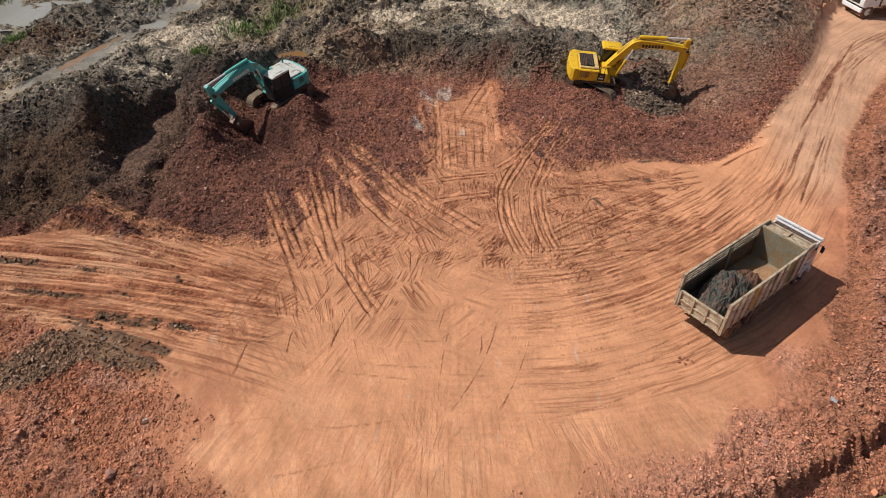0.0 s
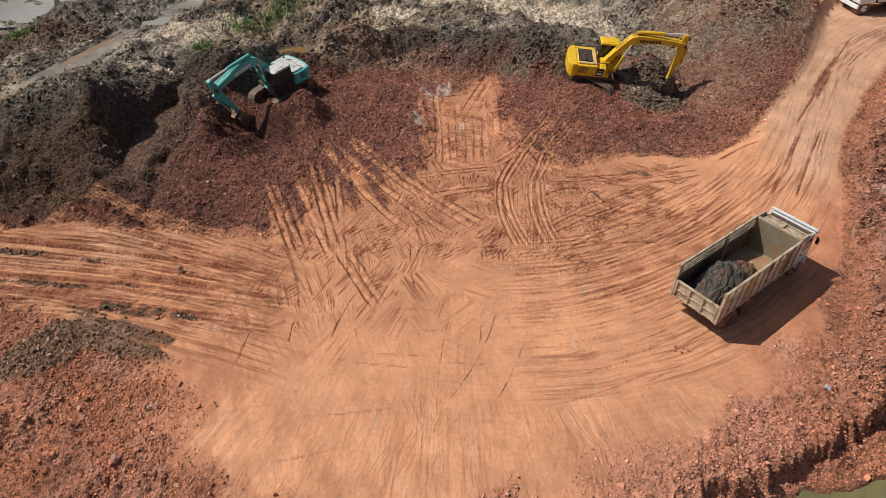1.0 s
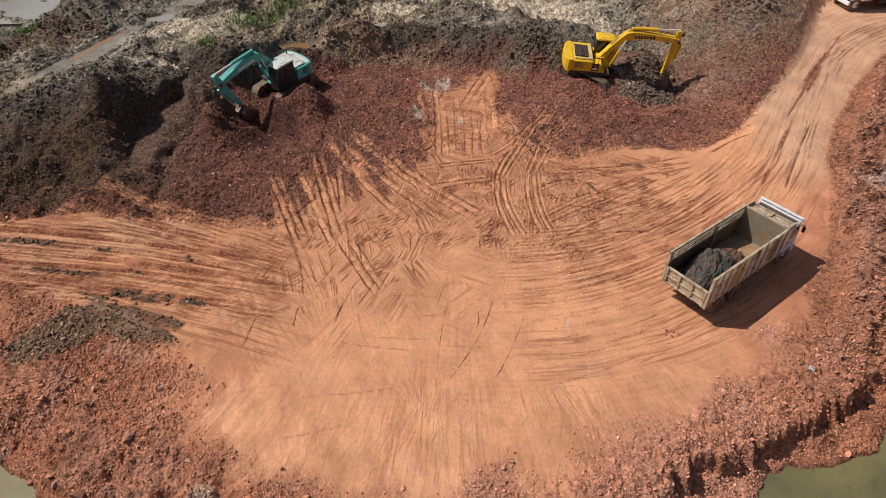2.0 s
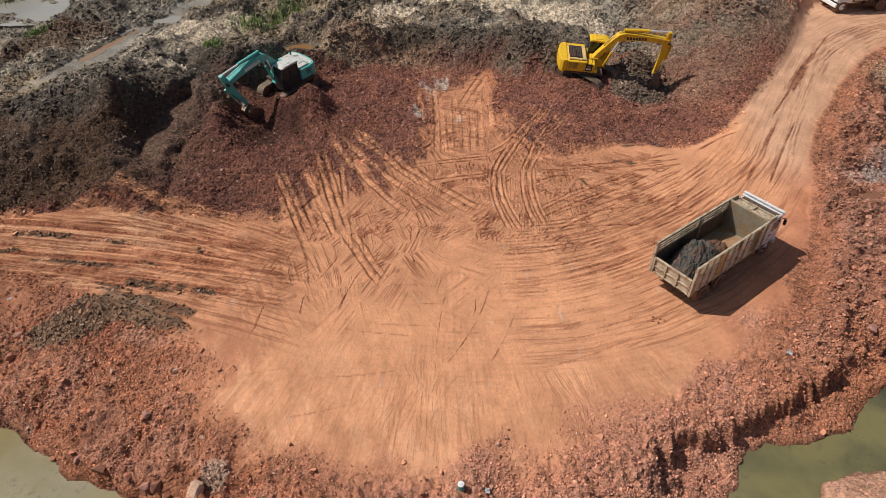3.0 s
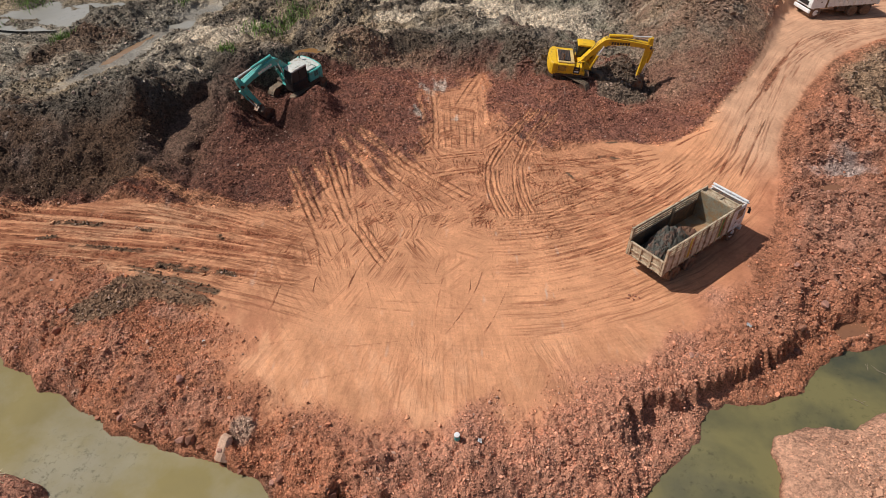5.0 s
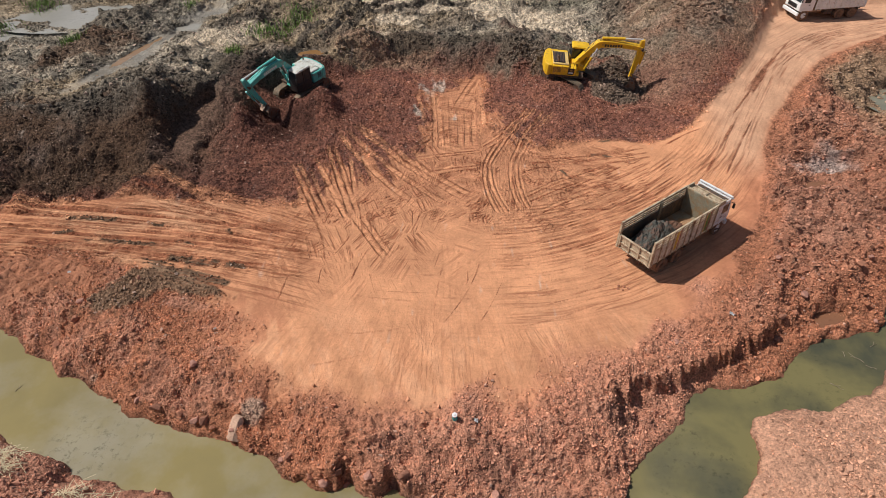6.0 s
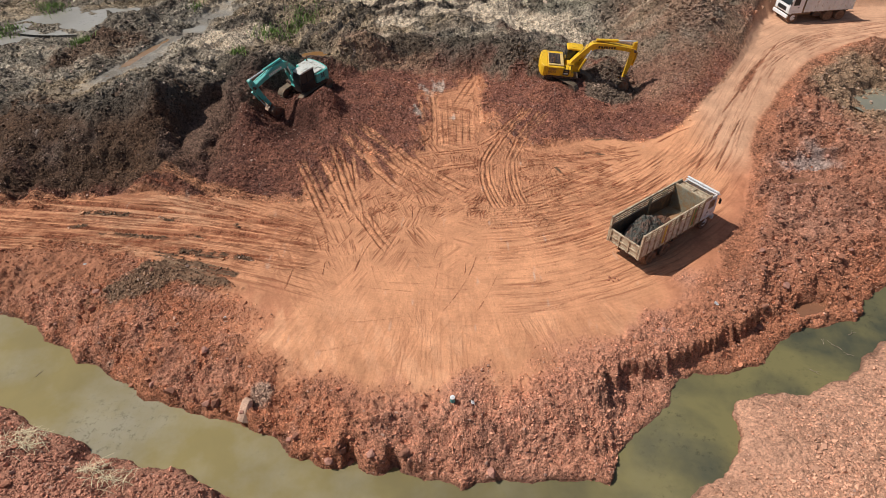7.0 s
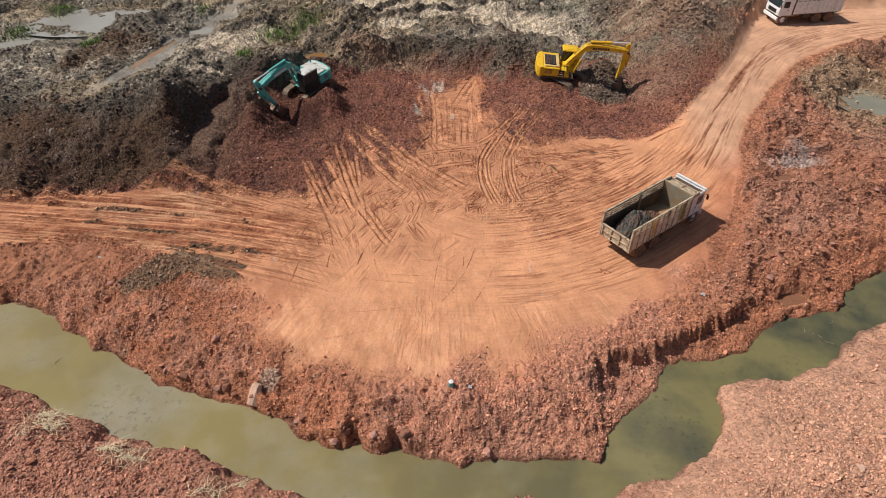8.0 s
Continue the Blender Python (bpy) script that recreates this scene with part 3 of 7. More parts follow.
near_w = np.interp(X, [-30, -10, 5, 12, 30], [2.4, 2.2, 3.0, 5.0, 5.5])
tn = np.clip((-south + 0.3 * fbm(X, Y, 1.4, 4, 91)) / near_w, 0, 1)
near_top = np.interp(X, [-30, -10, 8, 30], [0.25, -0.1, -0.7, -0.3])
near_z = WATER_Z + 0.03 + (near_top - WATER_Z) * tn ** 0.7
bed_s = WATER_Z - 0.9 * (1 - np.exp(-np.maximum(south, 0) * 0.8))
wet_side = (north < bank_w) | (steep > 0.02) & (brink < 1.6) & (north < 6)
Z = np.where(south < 0, near_z + 0.1 * fbm(X, Y, 2.5, 5, 95) * tn, np.where(wet_side, Z * ramp(north, 0, 3) + np.where(north < 0, np.maximum(drop, bed_s), drop), Z))
Z += (south < 0) * (0.5 * mound(X, Y, 17, 7.6, 3, 2) + 0.5 * mound(X, Y, 14.5, 3.8, 2.5, 1.2) - 0.6 * mound(X, Y, 19.5, 3.2, 2.5, 0.7))

# Stony unevenness everywhere but on the driven ground.
stony = (1 - level) * ramp(north, -0.2, 1.2) + (south < 0) * tn
craggy = (south > 0) * (1 - ramp(north, 3.0, 5.0)) * ramp(north, 0.1, 0.5)
Z += stony * ((0.13 + 0.1 * craggy) * fbm(X, Y, 0.9, 4, 101, 0.65) + (0.07 + 0.06 * craggy) * ridged(X, Y, 0.5, 2, 107) - 0.16 * craggy * ridged(X + 0.4 * Y, Y, 1.5, 3, 109))
clay_side = np.maximum(ramp(crest, -4.0, 1.0), ramp(mound(X, Y, 15.8, 42.4, 2.8, 3.2), 0.35, 0.6)) * (1 - level)
Z += clay_side * (-0.34 * ridged(X, Y, 2.3, 3, 111) - 0.42 * ridged(X * 0.9 + 0.4 * Y, Y * 0.9 - 0.4 * X, 4.6, 2, 113) + 0.16 * fbm(X, Y, 0.8, 3, 117, 0.6))

# Dark clods dumped at the yard's edge.
patch = ramp(1.1 * mound(X, Y, -18.6, 17.8, 2.9, 1.7, 0.6) + 1.1 * mound(X, Y, -15.2, 18.75, 3.0, 0.75, -0.3) + 0.4 * fbm(X, Y, 0.9, 4, 216, 0.7), 0.4, 0.75)
Z += patch * (0.16 - 0.14 * ridged(X, Y, 0.8, 3, 119))

# Benches that the two machines stand on.
for cx, cy, rx, ry, z in ((-11.5, 42.2, 4.2, 2.6, 0.45), (12.0, 43.4, 4.6, 2.4, 0.95)):
    w = ramp(mound(X, Y, cx, cy, rx, ry), 0.25, 0.7)
    Z = Z * (1 - w) + (z + 0.10 * fbm(X, Y, 1.0, 4, 121) + 0.05 * ridged(X, Y, 0.5, 2, 125)) * w
Z += 0.75 * mound(X, Y, -9.6, 39.2, 1.1, 0.9) - 0.6 * mound(X, Y, -14.4, 39.3, 1.6, 1.3) + 0.5 * mound(X, Y, -11.9, 39.0, 0.7, 0.8)
Z += 0.8 * mound(X, Y, 15.2, 44.8, 1.5, 0.8) + 0.5 * mound(X, Y, 9.5, 42.0, 1.6, 0.7)

Z += 1.2 * mound(X, Y, -15.7, 36.2, 0.8, 1.6, 0.15) - 1.0 * mound(X, Y, -12.6, 36.6, 1.5, 2.2, 0.15) + 1.0 * mound(X, Y, -9.2, 38.0, 1.1, 1.9)

Z -= 0.7 * mound(X, Y, -14.2, 38.5, 1.1, 1.0)

# The deep scoop in the face.
scoop = ramp(mound(X + 0.4 * fbm(X, Y, 2.0, 3, 126), Y + 0.4 * fbm(X, Y, 2.0, 3, 128), -19.0, 36.2, 1.75, 3.9, -0.12), 0.28, 0.5) * (1 - 0.75 * ramp(X, -18.9, -17.3))
Z += 0.4 * mound(X, Y, -22.6, 41.8, 2.4, 1.2, 0.3) + 0.7 * mound(X, Y, -25.6, 37.6, 1.7, 2.0)
Z += 1.1 * mound(X, Y, -22.0, 36.8, 1.0, 2.4) + 0.5 * mound(X, Y, -15.4, 35.2, 1.6, 2.0) - 0.8 * mound(X, Y, -24.6, 34.8, 1.5, 0.9)
Z = Z * (1 - scoop) + scoop * (0.5 + 0.12 * np.clip(Y - 34.0, 0, 6) + 0.2 * fbm(X, Y, 2.2, 4, 130, 0.5))

# Standing water: centre, half-axes, turn, height.
POOLS = {
    "grey_a": (-37.6, 56.0, 5.6, 3.0, 0.12, 1.75), "grey_b": (-25.1, 54.2, 1.5, 0.7, 0.3, 1.44), "grey_c": (-43.0, 51.0, 2.6, 1.0, 0.5, 1.5),
    "orange_a": (-11.9, 47.6, 1.35, 0.6, 0.1, 1.62), "orange_b": (-28.4, 47.9, 3.6, 0.42, 1.24, 1.42), "pond": (40.2, 39.4, 3.6, 2.6, -0.5, 0.5),
    "mud_a": (26.4, 28.3, 1.1, 0.5, 0.2, 0.3), "mud_b": (22.9, 17.2, 1.15, 0.55, 0.25, -1.35)}
flat_spot = ramp(mound(X, Y, -11.9, 47.2, 2.6, 1.9), 0.3, 0.75)
Z = Z * (1 - flat_spot) + (1.62 + 0.06 * fbm(X, Y, 0.9, 3, 132)) * flat_spot
brim = 1 - ramp(stream, 1.8, 5.5)
Z = Z * (1 - brim) + (1.55 + (Z - 1.55) * np.where(Z > 1.55, 0.35, 1.0)) * brim
Z = Z * (1 - ws) + (1.42 + 0.03 * fbm(X, Y, 0.8, 3, 127)) * ws
pool_soil = np.zeros_like(X)
for cx, cy, rx, ry, turn, z in POOLS.values():
    c, s = math.cos(turn), math.sin(turn)
    u, v = ((X - cx) * c + (Y - cy) * s) / rx, (-(X - cx) * s + (Y - cy) * c) / ry
    e = np.hypot(u, v) + (0.75 if ry > 2.9 else 0.4) * fbm(X, Y, max(0.9, ry), 5, 129, 0.62)
    Z = np.where(e < 1.0, np.minimum(Z, z - 0.12 * (1 - e) - 0.01), np.where(e < 1.5, np.maximum(Z, z + 0.02 + 0.05 * (e - 1)), Z))
    pool_soil = np.maximum(pool_soil, 1 - ramp(e, 0.9, 1.5))

# ---- wheel and crawler tracks ----
rut, packed, crumb, muck = np.zeros_like(X), np.zeros_like(X), np.zeros_like(X), np.zeros_like(X)
tread_u, tread_v, tread_w = np.zeros_like(X), np.zeros_like(X), np.zeros_like(X)
dice = random.Random(7)


def window(line, reach):
    """The part of the sheet round a line, and each place's distance to the line and way along it."""
    line = np.asarray(line)
    lo, hi = line.min(0) - reach, line.max(0) + reach
    jy0, jy1 = np.searchsorted(gy, (lo[1], hi[1]))
    jx0, jx1 = np.searchsorted(gx, (lo[0], hi[0]))
    pick = (np.arange(jy0, jy1)[:, None] * len(gx) + np.arange(jx0, jx1)[None, :]).ravel()
    d, s = along(X[pick], Y[pick], [tuple(q) for q in line])
    close = d < reach
    pick, d, s = pick[close], d[close], s[close]
    length = float(np.hypot(*np.diff(line, axis=0).T).sum())
    return pick, d + 0.025 * fbm(X[pick], Y[pick], 0.5, 2, 131), s, length


def strip(line, width, depth, strength, rim=0.8, blur=1.0):
    """A tyre's pale, pressed lane with raised, darker crumbs at its edges; it wipes out what was there."""
    pick, d, s, length = window(line, width * 0.5 + 0.35)
    if not len(pick):
        return
    taper = min(1.2, length * 0.2)
    worn = np.clip(0.85 + 0.6 * fbm(X[pick], Y[pick], 2.2, 3, 137), 0.25, 1)
    fade = ramp(s, 0.0, taper * blur) * ramp(length - s, 0.0, taper * blur) * worn * strength
    floor = (1 - ramp(d, width * 0.5 - 0.05, width * 0.5 + 0.03)) * fade
    ragged = np.clip(0.7 + 0.9 * fbm(X[pick], Y[pick], 0.8, 3, 139), 0, 1)
    edge = np.exp(-((d - width * 0.5 - 0.045) / 0.045) ** 2) * fade * ragged
    rut[pick] = rut[pick] * (1 - 0.8 * floor) - depth * floor + depth * 0.9 * edge
    packed[pick] += (1 - packed[pick]) * floor
    pressed = floor > 0.25
    tread_u[pick], tread_v[pick] = np.where(pressed, s, tread_u[pick]), np.where(pressed, d, tread_v[pick])
    tread_w[pick] = np.where(pressed, np.minimum(1, floor * depth / 0.05), tread_w[pick])
    crumb[pick] *= 1 - floor * 0.9
    crumb[pick] = np.maximum(crumb[pick], edge * rim)


def groove(line, width, depth, strength, into):
    """A dark scored line or a ridge of dragged muck."""
    pick, d, s, length = window(line, width + 0.25)
    if not len(pick):
        return
    taper = min(0.8, length * 0.3)
    ragged = np.clip(0.85 + 0.7 * fbm(X[pick], Y[pick], 0.9, 3, 141), 0, 1)
    body = (1 - ramp(d, width * 0.28, width * 0.62)) * ramp(s, 0, taper) * ramp(length - s, 0, taper) * ragged * strength
    into[pick] = np.maximum(into[pick], body)
    packed[pick] *= 1 - 0.7 * body
    rut[pick] -= depth * body


def offset(line, by):
    d = np.gradient(line, axis=0)
    n = np.stack([-d[:, 1], d[:, 0]], 1) / np.hypot(d[:, 0], d[:, 1])[:, None]
    return line + n * by


def between(first, last, f, jitter, n=22):
    return bezier(*[tuple(a + (b - a) * f + dice.uniform(-jitter, jitter) for a, b in zip(p, q)) for p, q in zip(first, last)], n=n)


def vehicle(line, strength=1.0, width=0.24, gauge=1.9, depth=0.05, rim=0.8, gap=0.3):
    """A truck's way: twin tyres on each side."""
    for side in (-1, 1):
        for twin in (-0.5, 0.5):
            strip(offset(line, side * gauge / 2 + twin * gap), width, depth, strength, rim)


def passes(first, last, count, jitter=0.5, strength=1.0, width=0.24, depth=0.04, rim=0.7):
    for k in range(count):
        vehicle(between(first, last, (k + 0.5) / count, jitter), strength * dice.uniform(0.6, 1.0), width, 1.9, depth, rim)


def ruts(first, last, count, jitter, width, strength, depth=0.03, short=6, long=15, into=None):
    """Long dark lines between two curves, each broken off at random."""
    for k in range(count):
        line = between(first, last, dice.random(), jitter, 40)
        size = dice.randrange(short, long)
        lo = dice.randrange(0, 40 - size)
        groove(line[lo:lo + size], width * dice.uniform(0.6, 1.5), depth, strength * dice.uniform(0.55, 1.0), crumb if into is None else into)


def comb(cx, cy, turn, teeth, gap, length, width, strength):
    """Marks of a tread that slipped: short parallel grooves side by side."""
    c, s = math.cos(turn), math.sin(turn)
    for k in range(teeth):
        o = (k - teeth / 2) * gap + dice.uniform(-0.05, 0.05)
        r = length * dice.uniform(0.3, 0.6)
        bow, slip = dice.uniform(-0.1, 0.1), dice.uniform(-0.2, 0.2)
        px, py = cx - s * o + c * slip, cy + c * o + s * slip
        groove(bezier((px - c * r, py - s * r), (px - s * bow, py + c * bow), (px + c * r, py + s * r), n=5), width, 0.04, strength * dice.uniform(0.6, 1.0), crumb)


# Lanes, each by three points of a curve. Teal side: the bays where trucks are loaded.
TEAL_LANES = [((-11.0, 31.5), (-9.7, 28.5), (-7.6, 23.9)), ((-10.6, 31.8), (-9.5, 29.1), (-7.8, 25.6)), ((-9.5, 30.7), (-8.7, 28.6), (-7.3, 25.3)), ((-9.4, 32.4), (-8.0, 29.1), (-6.0, 24.5)),
              ((-8.7, 34.0), (-7.4, 29.7), (-6.0, 25.6)), ((-8.2, 34.1), (-7.0, 30.0), (-5.4, 25.3)), ((-6.8, 32.7), (-6.2, 29.7), (-5.9, 27.8)), ((-6.0, 25.7), (-4.5, 22.8), (-3.2, 20.7)),
              ((-5.4, 25.7), (-4.1, 23.0), (-2.8, 20.9)), ((-4.5, 26.4), (-3.7, 25.0), (-2.7, 23.9)), ((-8.0, 35.5), (-4.5, 29.7), (-1.2, 26.0)), ((-7.4, 35.8), (-3.4, 30.5), (0.6, 26.4)),
              ((-7.1, 37.0), (-3.1, 31.8), (1.7, 27.2)), ((-6.7, 37.3), (-2.7, 32.2), (2.4, 27.4))]
SPUR_LANES = [((-2.0, 42.6), (-1.6, 40.2), (-1.2, 37.6)), ((-0.8, 44.0), (-0.3, 39.5), (-0.4, 32.9)), ((-0.3, 42.7), (0.0, 38.6), (0.1, 33.5)), ((0.4, 41.5), (0.5, 37.7), (0.6, 33.5)), ((0.9, 42.2), (1.0, 37.7), (1.0, 33.5)),
              ((1.6, 40.8), (1.6, 37.3), (1.6, 33.7)), ((2.2, 41.3), (2.2, 37.3), (2.1, 33.7)), ((2.9, 41.8), (2.7, 37.3), (2.7, 33.8)), ((3.3, 46.1), (2.1, 43.2), (1.1, 39.5)),
              ((3.8, 45.7), (2.5, 42.6), (1.4, 39.0)), ((3.0, 42.0), (2.6, 40.4), (2.3, 39.5)), ((3.6, 41.3), (3.6, 39.0), (3.6, 36.9))]
ARC_LANES = [((7.4, 39.6), (4.3, 34.9), (3.4, 31.7)), ((3.4, 31.7), (2.9, 28.5), (4.0, 25.5)), ((8.0, 39.6), (4.8, 34.9), (3.6, 31.4)), ((3.7, 31.4), (3.4, 28.4), (4.6, 25.5)),
             ((8.7, 38.9), (6.3, 35.3), (5.3, 31.7)), ((5.3, 31.7), (4.8, 28.5), (5.6, 25.9)), ((9.4, 38.9), (6.9, 35.3), (5.7, 31.7)), ((5.7, 31.7), (5.3, 28.5), (6.1, 26.0))]
# Dark scored lines over the middle of the yard, and the fine ones over its smooth part.
MID_LINES = [((-8.9, 25.9), (-8.1, 24.5), (-7.3, 22.4)), ((-9.5, 22.1), (-8.9, 23.6), (-8.6, 24.7)), ((-8.7, 22.4), (-8.4, 23.5), (-8.2, 24.4)), ((-7.6, 24.8), (-7.4, 25.7), (-7.2, 26.4)),
             ((-8.1, 24.3), (-7.4, 22.8), (-7.0, 20.5)), ((-6.8, 21.0), (-6.0, 22.3), (-5.7, 23.6)), ((-5.3, 18.7), (-5.1, 20.3), (-4.4, 22.1)), ((-7.1, 20.3), (-7.3, 19.4), (-7.1, 18.5)),
             ((-9.0, 19.9), (-9.2, 18.8), (-9.3, 17.3)), ((-1.8, 26.0), (-1.9, 24.0), (-1.4, 22.0)), ((-1.1, 26.0), (-1.4, 25.3), (-1.5, 24.6)), ((0.3, 20.6), (-0.3, 18.2), (-0.3, 14.8)),
             ((2.5, 20.8), (2.0, 18.2), (0.1, 15.4)), ((4.0, 19.9), (3.6, 18.1), (2.2, 15.5)), ((1.7, 20.1), (1.8, 19.0), (1.5, 18.5))]
FINE_LINES = [((-3.1, 20.9), (-0.6, 20.8), (1.8, 20.6)), ((-4.1, 18.2), (-2.3, 18.0), (-0.6, 18.0)), ((-4.6, 17.7), (-2.9, 17.4), (-1.1, 17.3)), ((-0.6, 17.7), (0.6, 17.5), (2.3, 17.5)),
              ((-2.4, 19.4), (-0.9, 19.5), (0.6, 19.5)), ((-5.2, 18.0), (-4.6, 17.6), (-3.4, 17.5)), ((-7.2, 18.7), (-7.0, 17.8), (-6.8, 17.0)), ((-7.4, 17.5), (-7.8, 17.0), (-8.6, 16.6)),
              ((-5.9, 14.8), (-3.7, 14.8), (-1.6, 15.3)), ((-9.3, 14.8), (-8.1, 15.3), (-7.0, 15.3)), ((2.8, 17.1), (4.5, 17.1), (6.2, 17.1)), ((-7.0, 12.6), (-5.2, 12.9), (-3.8, 13.4))]
# Deep grooves at the foot of the spur and across to the haul road.
DEEP_LINES = [((-2.7, 32.3), (0.3, 33.1), (3.5, 33.5)), ((-2.6, 31.9), (0.7, 32.8), (3.4, 33.2)), ((-2.3, 32.7), (-1.6, 34.3), (-0.6, 35.2)), ((-2.1, 32.5), (-1.0, 34.4), (-0.3, 35.0)),
              ((-1.2, 30.5), (0.7, 31.0), (3.0, 31.4)), ((-1.1, 29.8), (1.1, 30.8), (3.0, 31.0)), ((3.0, 33.7), (4.6, 35.2), (6.4, 37.2)), ((3.4, 33.4), (5.0, 35.0), (6.5, 36.4)),
              ((5.6, 27.1), (8.3, 29.1), (12.6, 31.6)), ((5.8, 26.6), (8.6, 28.6), (13.0, 30.8)), ((6.5, 25.3), (8.7, 26.9), (11.2, 28.4)), ((9.3, 28.4), (11.8, 30.2), (13.7, 31.3))]
SIDE_LINES = [((6.0, 31.8), (7.2, 31.8), (8.7, 31.8)), ((6.5, 31.0), (7.9, 31.2), (9.1, 31.0)), ((5.5, 30.2), (6.7, 30.9), (8.2, 31.3)), ((8.4, 32.3), (10.8, 32.7), (13.5, 32.8)),
              ((6.4, 28.4), (8.2, 28.5), (9.5, 28.0)), ((7.6, 26.8), (9.5, 27.5), (12.0, 27.9)), ((8.5, 25.8), (10.2, 26.2), (11.9, 26.0))]
# Dark muck dragged along the ruts, with its breadth.
MUCK_LINES = [((-25.4, 25.3), (-23.6, 25.2), (-21.1, 24.9), 0.5), ((-23.2, 23.0), (-20.1, 22.6), (-16.9, 22.2), 0.3), ((-25.4, 23.5), (-24.5, 23.7), (-23.6, 23.8), 0.3), ((-17.2, 21.2), (-15.3, 20.7), (-13.1, 20.5), 0.7),
              ((-14.7, 20.7), (-12.8, 20.3), (-10.9, 20.1), 0.34), ((-17.6, 20.3), (-15.3, 19.8), (-12.1, 18.6), 0.6), ((-17.0, 19.8), (-15.0, 19.0), (-12.5, 17.8), 0.4), ((-17.2, 22.9), (-16.3, 22.6), (-15.3, 22.3), 0.2),
              ((-19.5, 24.6), (-18.8, 24.4), (-17.9, 24.2), 0.25), ((-14.2, 24.0), (-13.7, 23.7), (-13.3, 23.3), 0.22), ((10.9, 32.8), (12.2, 32.8), (13.3, 32.5), 0.5), ((12.1, 34.7), (12.7, 34.6), (13.6, 34.7), 0.25),
              ((8.8, 30.9), (9.2, 30.2), (9.3, 29.7), 0.25)]


def lay_tracks():
    """Oldest marks first; each later lane cuts through those below it."""
    # long arcs of trucks that turn in from the haul road
    passes(((19.5, 24.5), (15.0, 15.5), (0.0, 17.5)), ((17.0, 20.0), (10.0, 12.5), (-4.0, 14.5)), 8, 0.8, 0.35, 0.22, 0.012, 0.2)
    passes(((3.7, 25.2), (10.9, 24.5), (19.5, 33.5)), ((2.4, 20.7), (9.1, 20.3), (21.0, 30.5)), 6, 0.5, 0.7, 0.22, 0.03, 0.5)
    ruts(((3.7, 26.0), (10.9, 25.3), (19.0, 33.0)), ((2.4, 20.7), (9.1, 20.3), (20.5, 30.0)), 60, 0.4, 0.1, 0.55, 0.03, 6, 20)
    ruts(((2.4, 20.7), (9.1, 20.3), (18.5, 27.5)), ((3.2, 15.3), (10.0, 15.3), (18.0, 24.0)), 34, 0.4, 0.07, 0.32, 0.012, 6, 18)
    # the way in and out on the west side
    passes(((-40, 27.6), (-20.0, 26.3), (-8.4, 22.9)), ((-40, 23.6), (-19.6, 22.1), (-7.5, 20.2)), 9, 0.3, 0.9, 0.24, 0.05, 0.7)
    passes(((-26, 22.4), (-18.1, 21.4), (-11.0, 18.4)), ((-20.2, 20.7), (-16.7, 20.3), (-12.6, 17.7)), 3, 0.2, 0.9, 0.24, 0.05, 0.8)
    passes(((-24, 29.6), (-19, 28.0), (-9, 22.6)), ((-20, 28.6), (-14, 26.5), (-7, 23.4)), 4, 0.5, 0.65, 0.22, 0.05, 0.8)
    ruts(((-38, 27.5), (-20.0, 26.5), (-7.5, 22.9)), ((-38, 22.6), (-19.6, 21.6), (-7.5, 19.6)), 60, 0.25, 0.12, 0.95, 0.04, 8, 26)
    ruts(((-23, 29.2), (-17, 27.4), (-8, 23.2)), ((-19.5, 26.4), (-13.6, 24.6), (-7.6, 22.6)), 30, 0.3, 0.1, 0.9, 0.03, 8, 22)
    ruts(((-20.0, 21.4), (-16.5, 20.8), (-11.5, 18.8)), ((-18.5, 20.2), (-15.6, 19.4), (-12.4, 17.6)), 12, 0.1, 0.14, 0.95, 0.05, 16, 34, muck)
    for (*line, width) in MUCK_LINES:
        groove(bezier(*line), width, -0.03, 0.95, muck)
    # slipped treads between the loading bays
    for count, (xa, xb), (ya, yb), turn, spread in ((34, (-5.5, 0.5), (25, 31), 0.75, 0.2), (30, (-2, 8), (24, 31), 0.75, 0.2), (26, (2, 10), (25, 33.5), 1.6, 0.3), (16, (-10, -3), (22, 27), 1.0, 0.3), (34, (8, 15), (26, 33.5), 0.35, 0.2), (12, (-1.5, 3.5), (31.2, 32.4), 1.6, 0.08)):
        for k in range(count):
            comb(dice.uniform(xa, xb), dice.uniform(ya, yb), dice.gauss(turn, spread), dice.randrange(3, 7), dice.uniform(0.2, 0.32), dice.uniform(0.5, 1.3), dice.uniform(0.08, 0.13), dice.uniform(0.6, 1.0))
    # the spur that runs up to the face
    for line in SPUR_LANES:
        strip(bezier(*line), 0.34, 0.03, 0.9, 0.35)
    for k in range(26):
        comb(dice.uniform(-0.3, 2.9), dice.uniform(33.6, 41), dice.gauss(1.57, 0.08), dice.randrange(2, 5), dice.uniform(0.3, 0.5), dice.uniform(0.3, 0.7), 0.1, dice.uniform(0.5, 0.9))
    for k in range(16):
        comb(dice.uniform(0.2, 2.6), dice.uniform(34, 41), dice.gauss(0.0, 0.08), dice.randrange(3, 6), dice.uniform(0.3, 0.4), dice.uniform(0.5, 1.1), 0.11, dice.uniform(0.4, 0.7))
    for line in DEEP_LINES:
        groove(bezier(*line, n=26), 0.13, 0.06, 1.0, crumb)
        strip(offset(bezier(*line, n=26), 0.2), 0.22, 0.03, 0.7, 0.2)
    ruts(((5.5, 28.5), (10.0, 30.5), (15.0, 33.0)), ((7.5, 25.5), (12.0, 27.5), (17.5, 31.0)), 36, 0.3, 0.11, 0.65, 0.035, 6, 18)
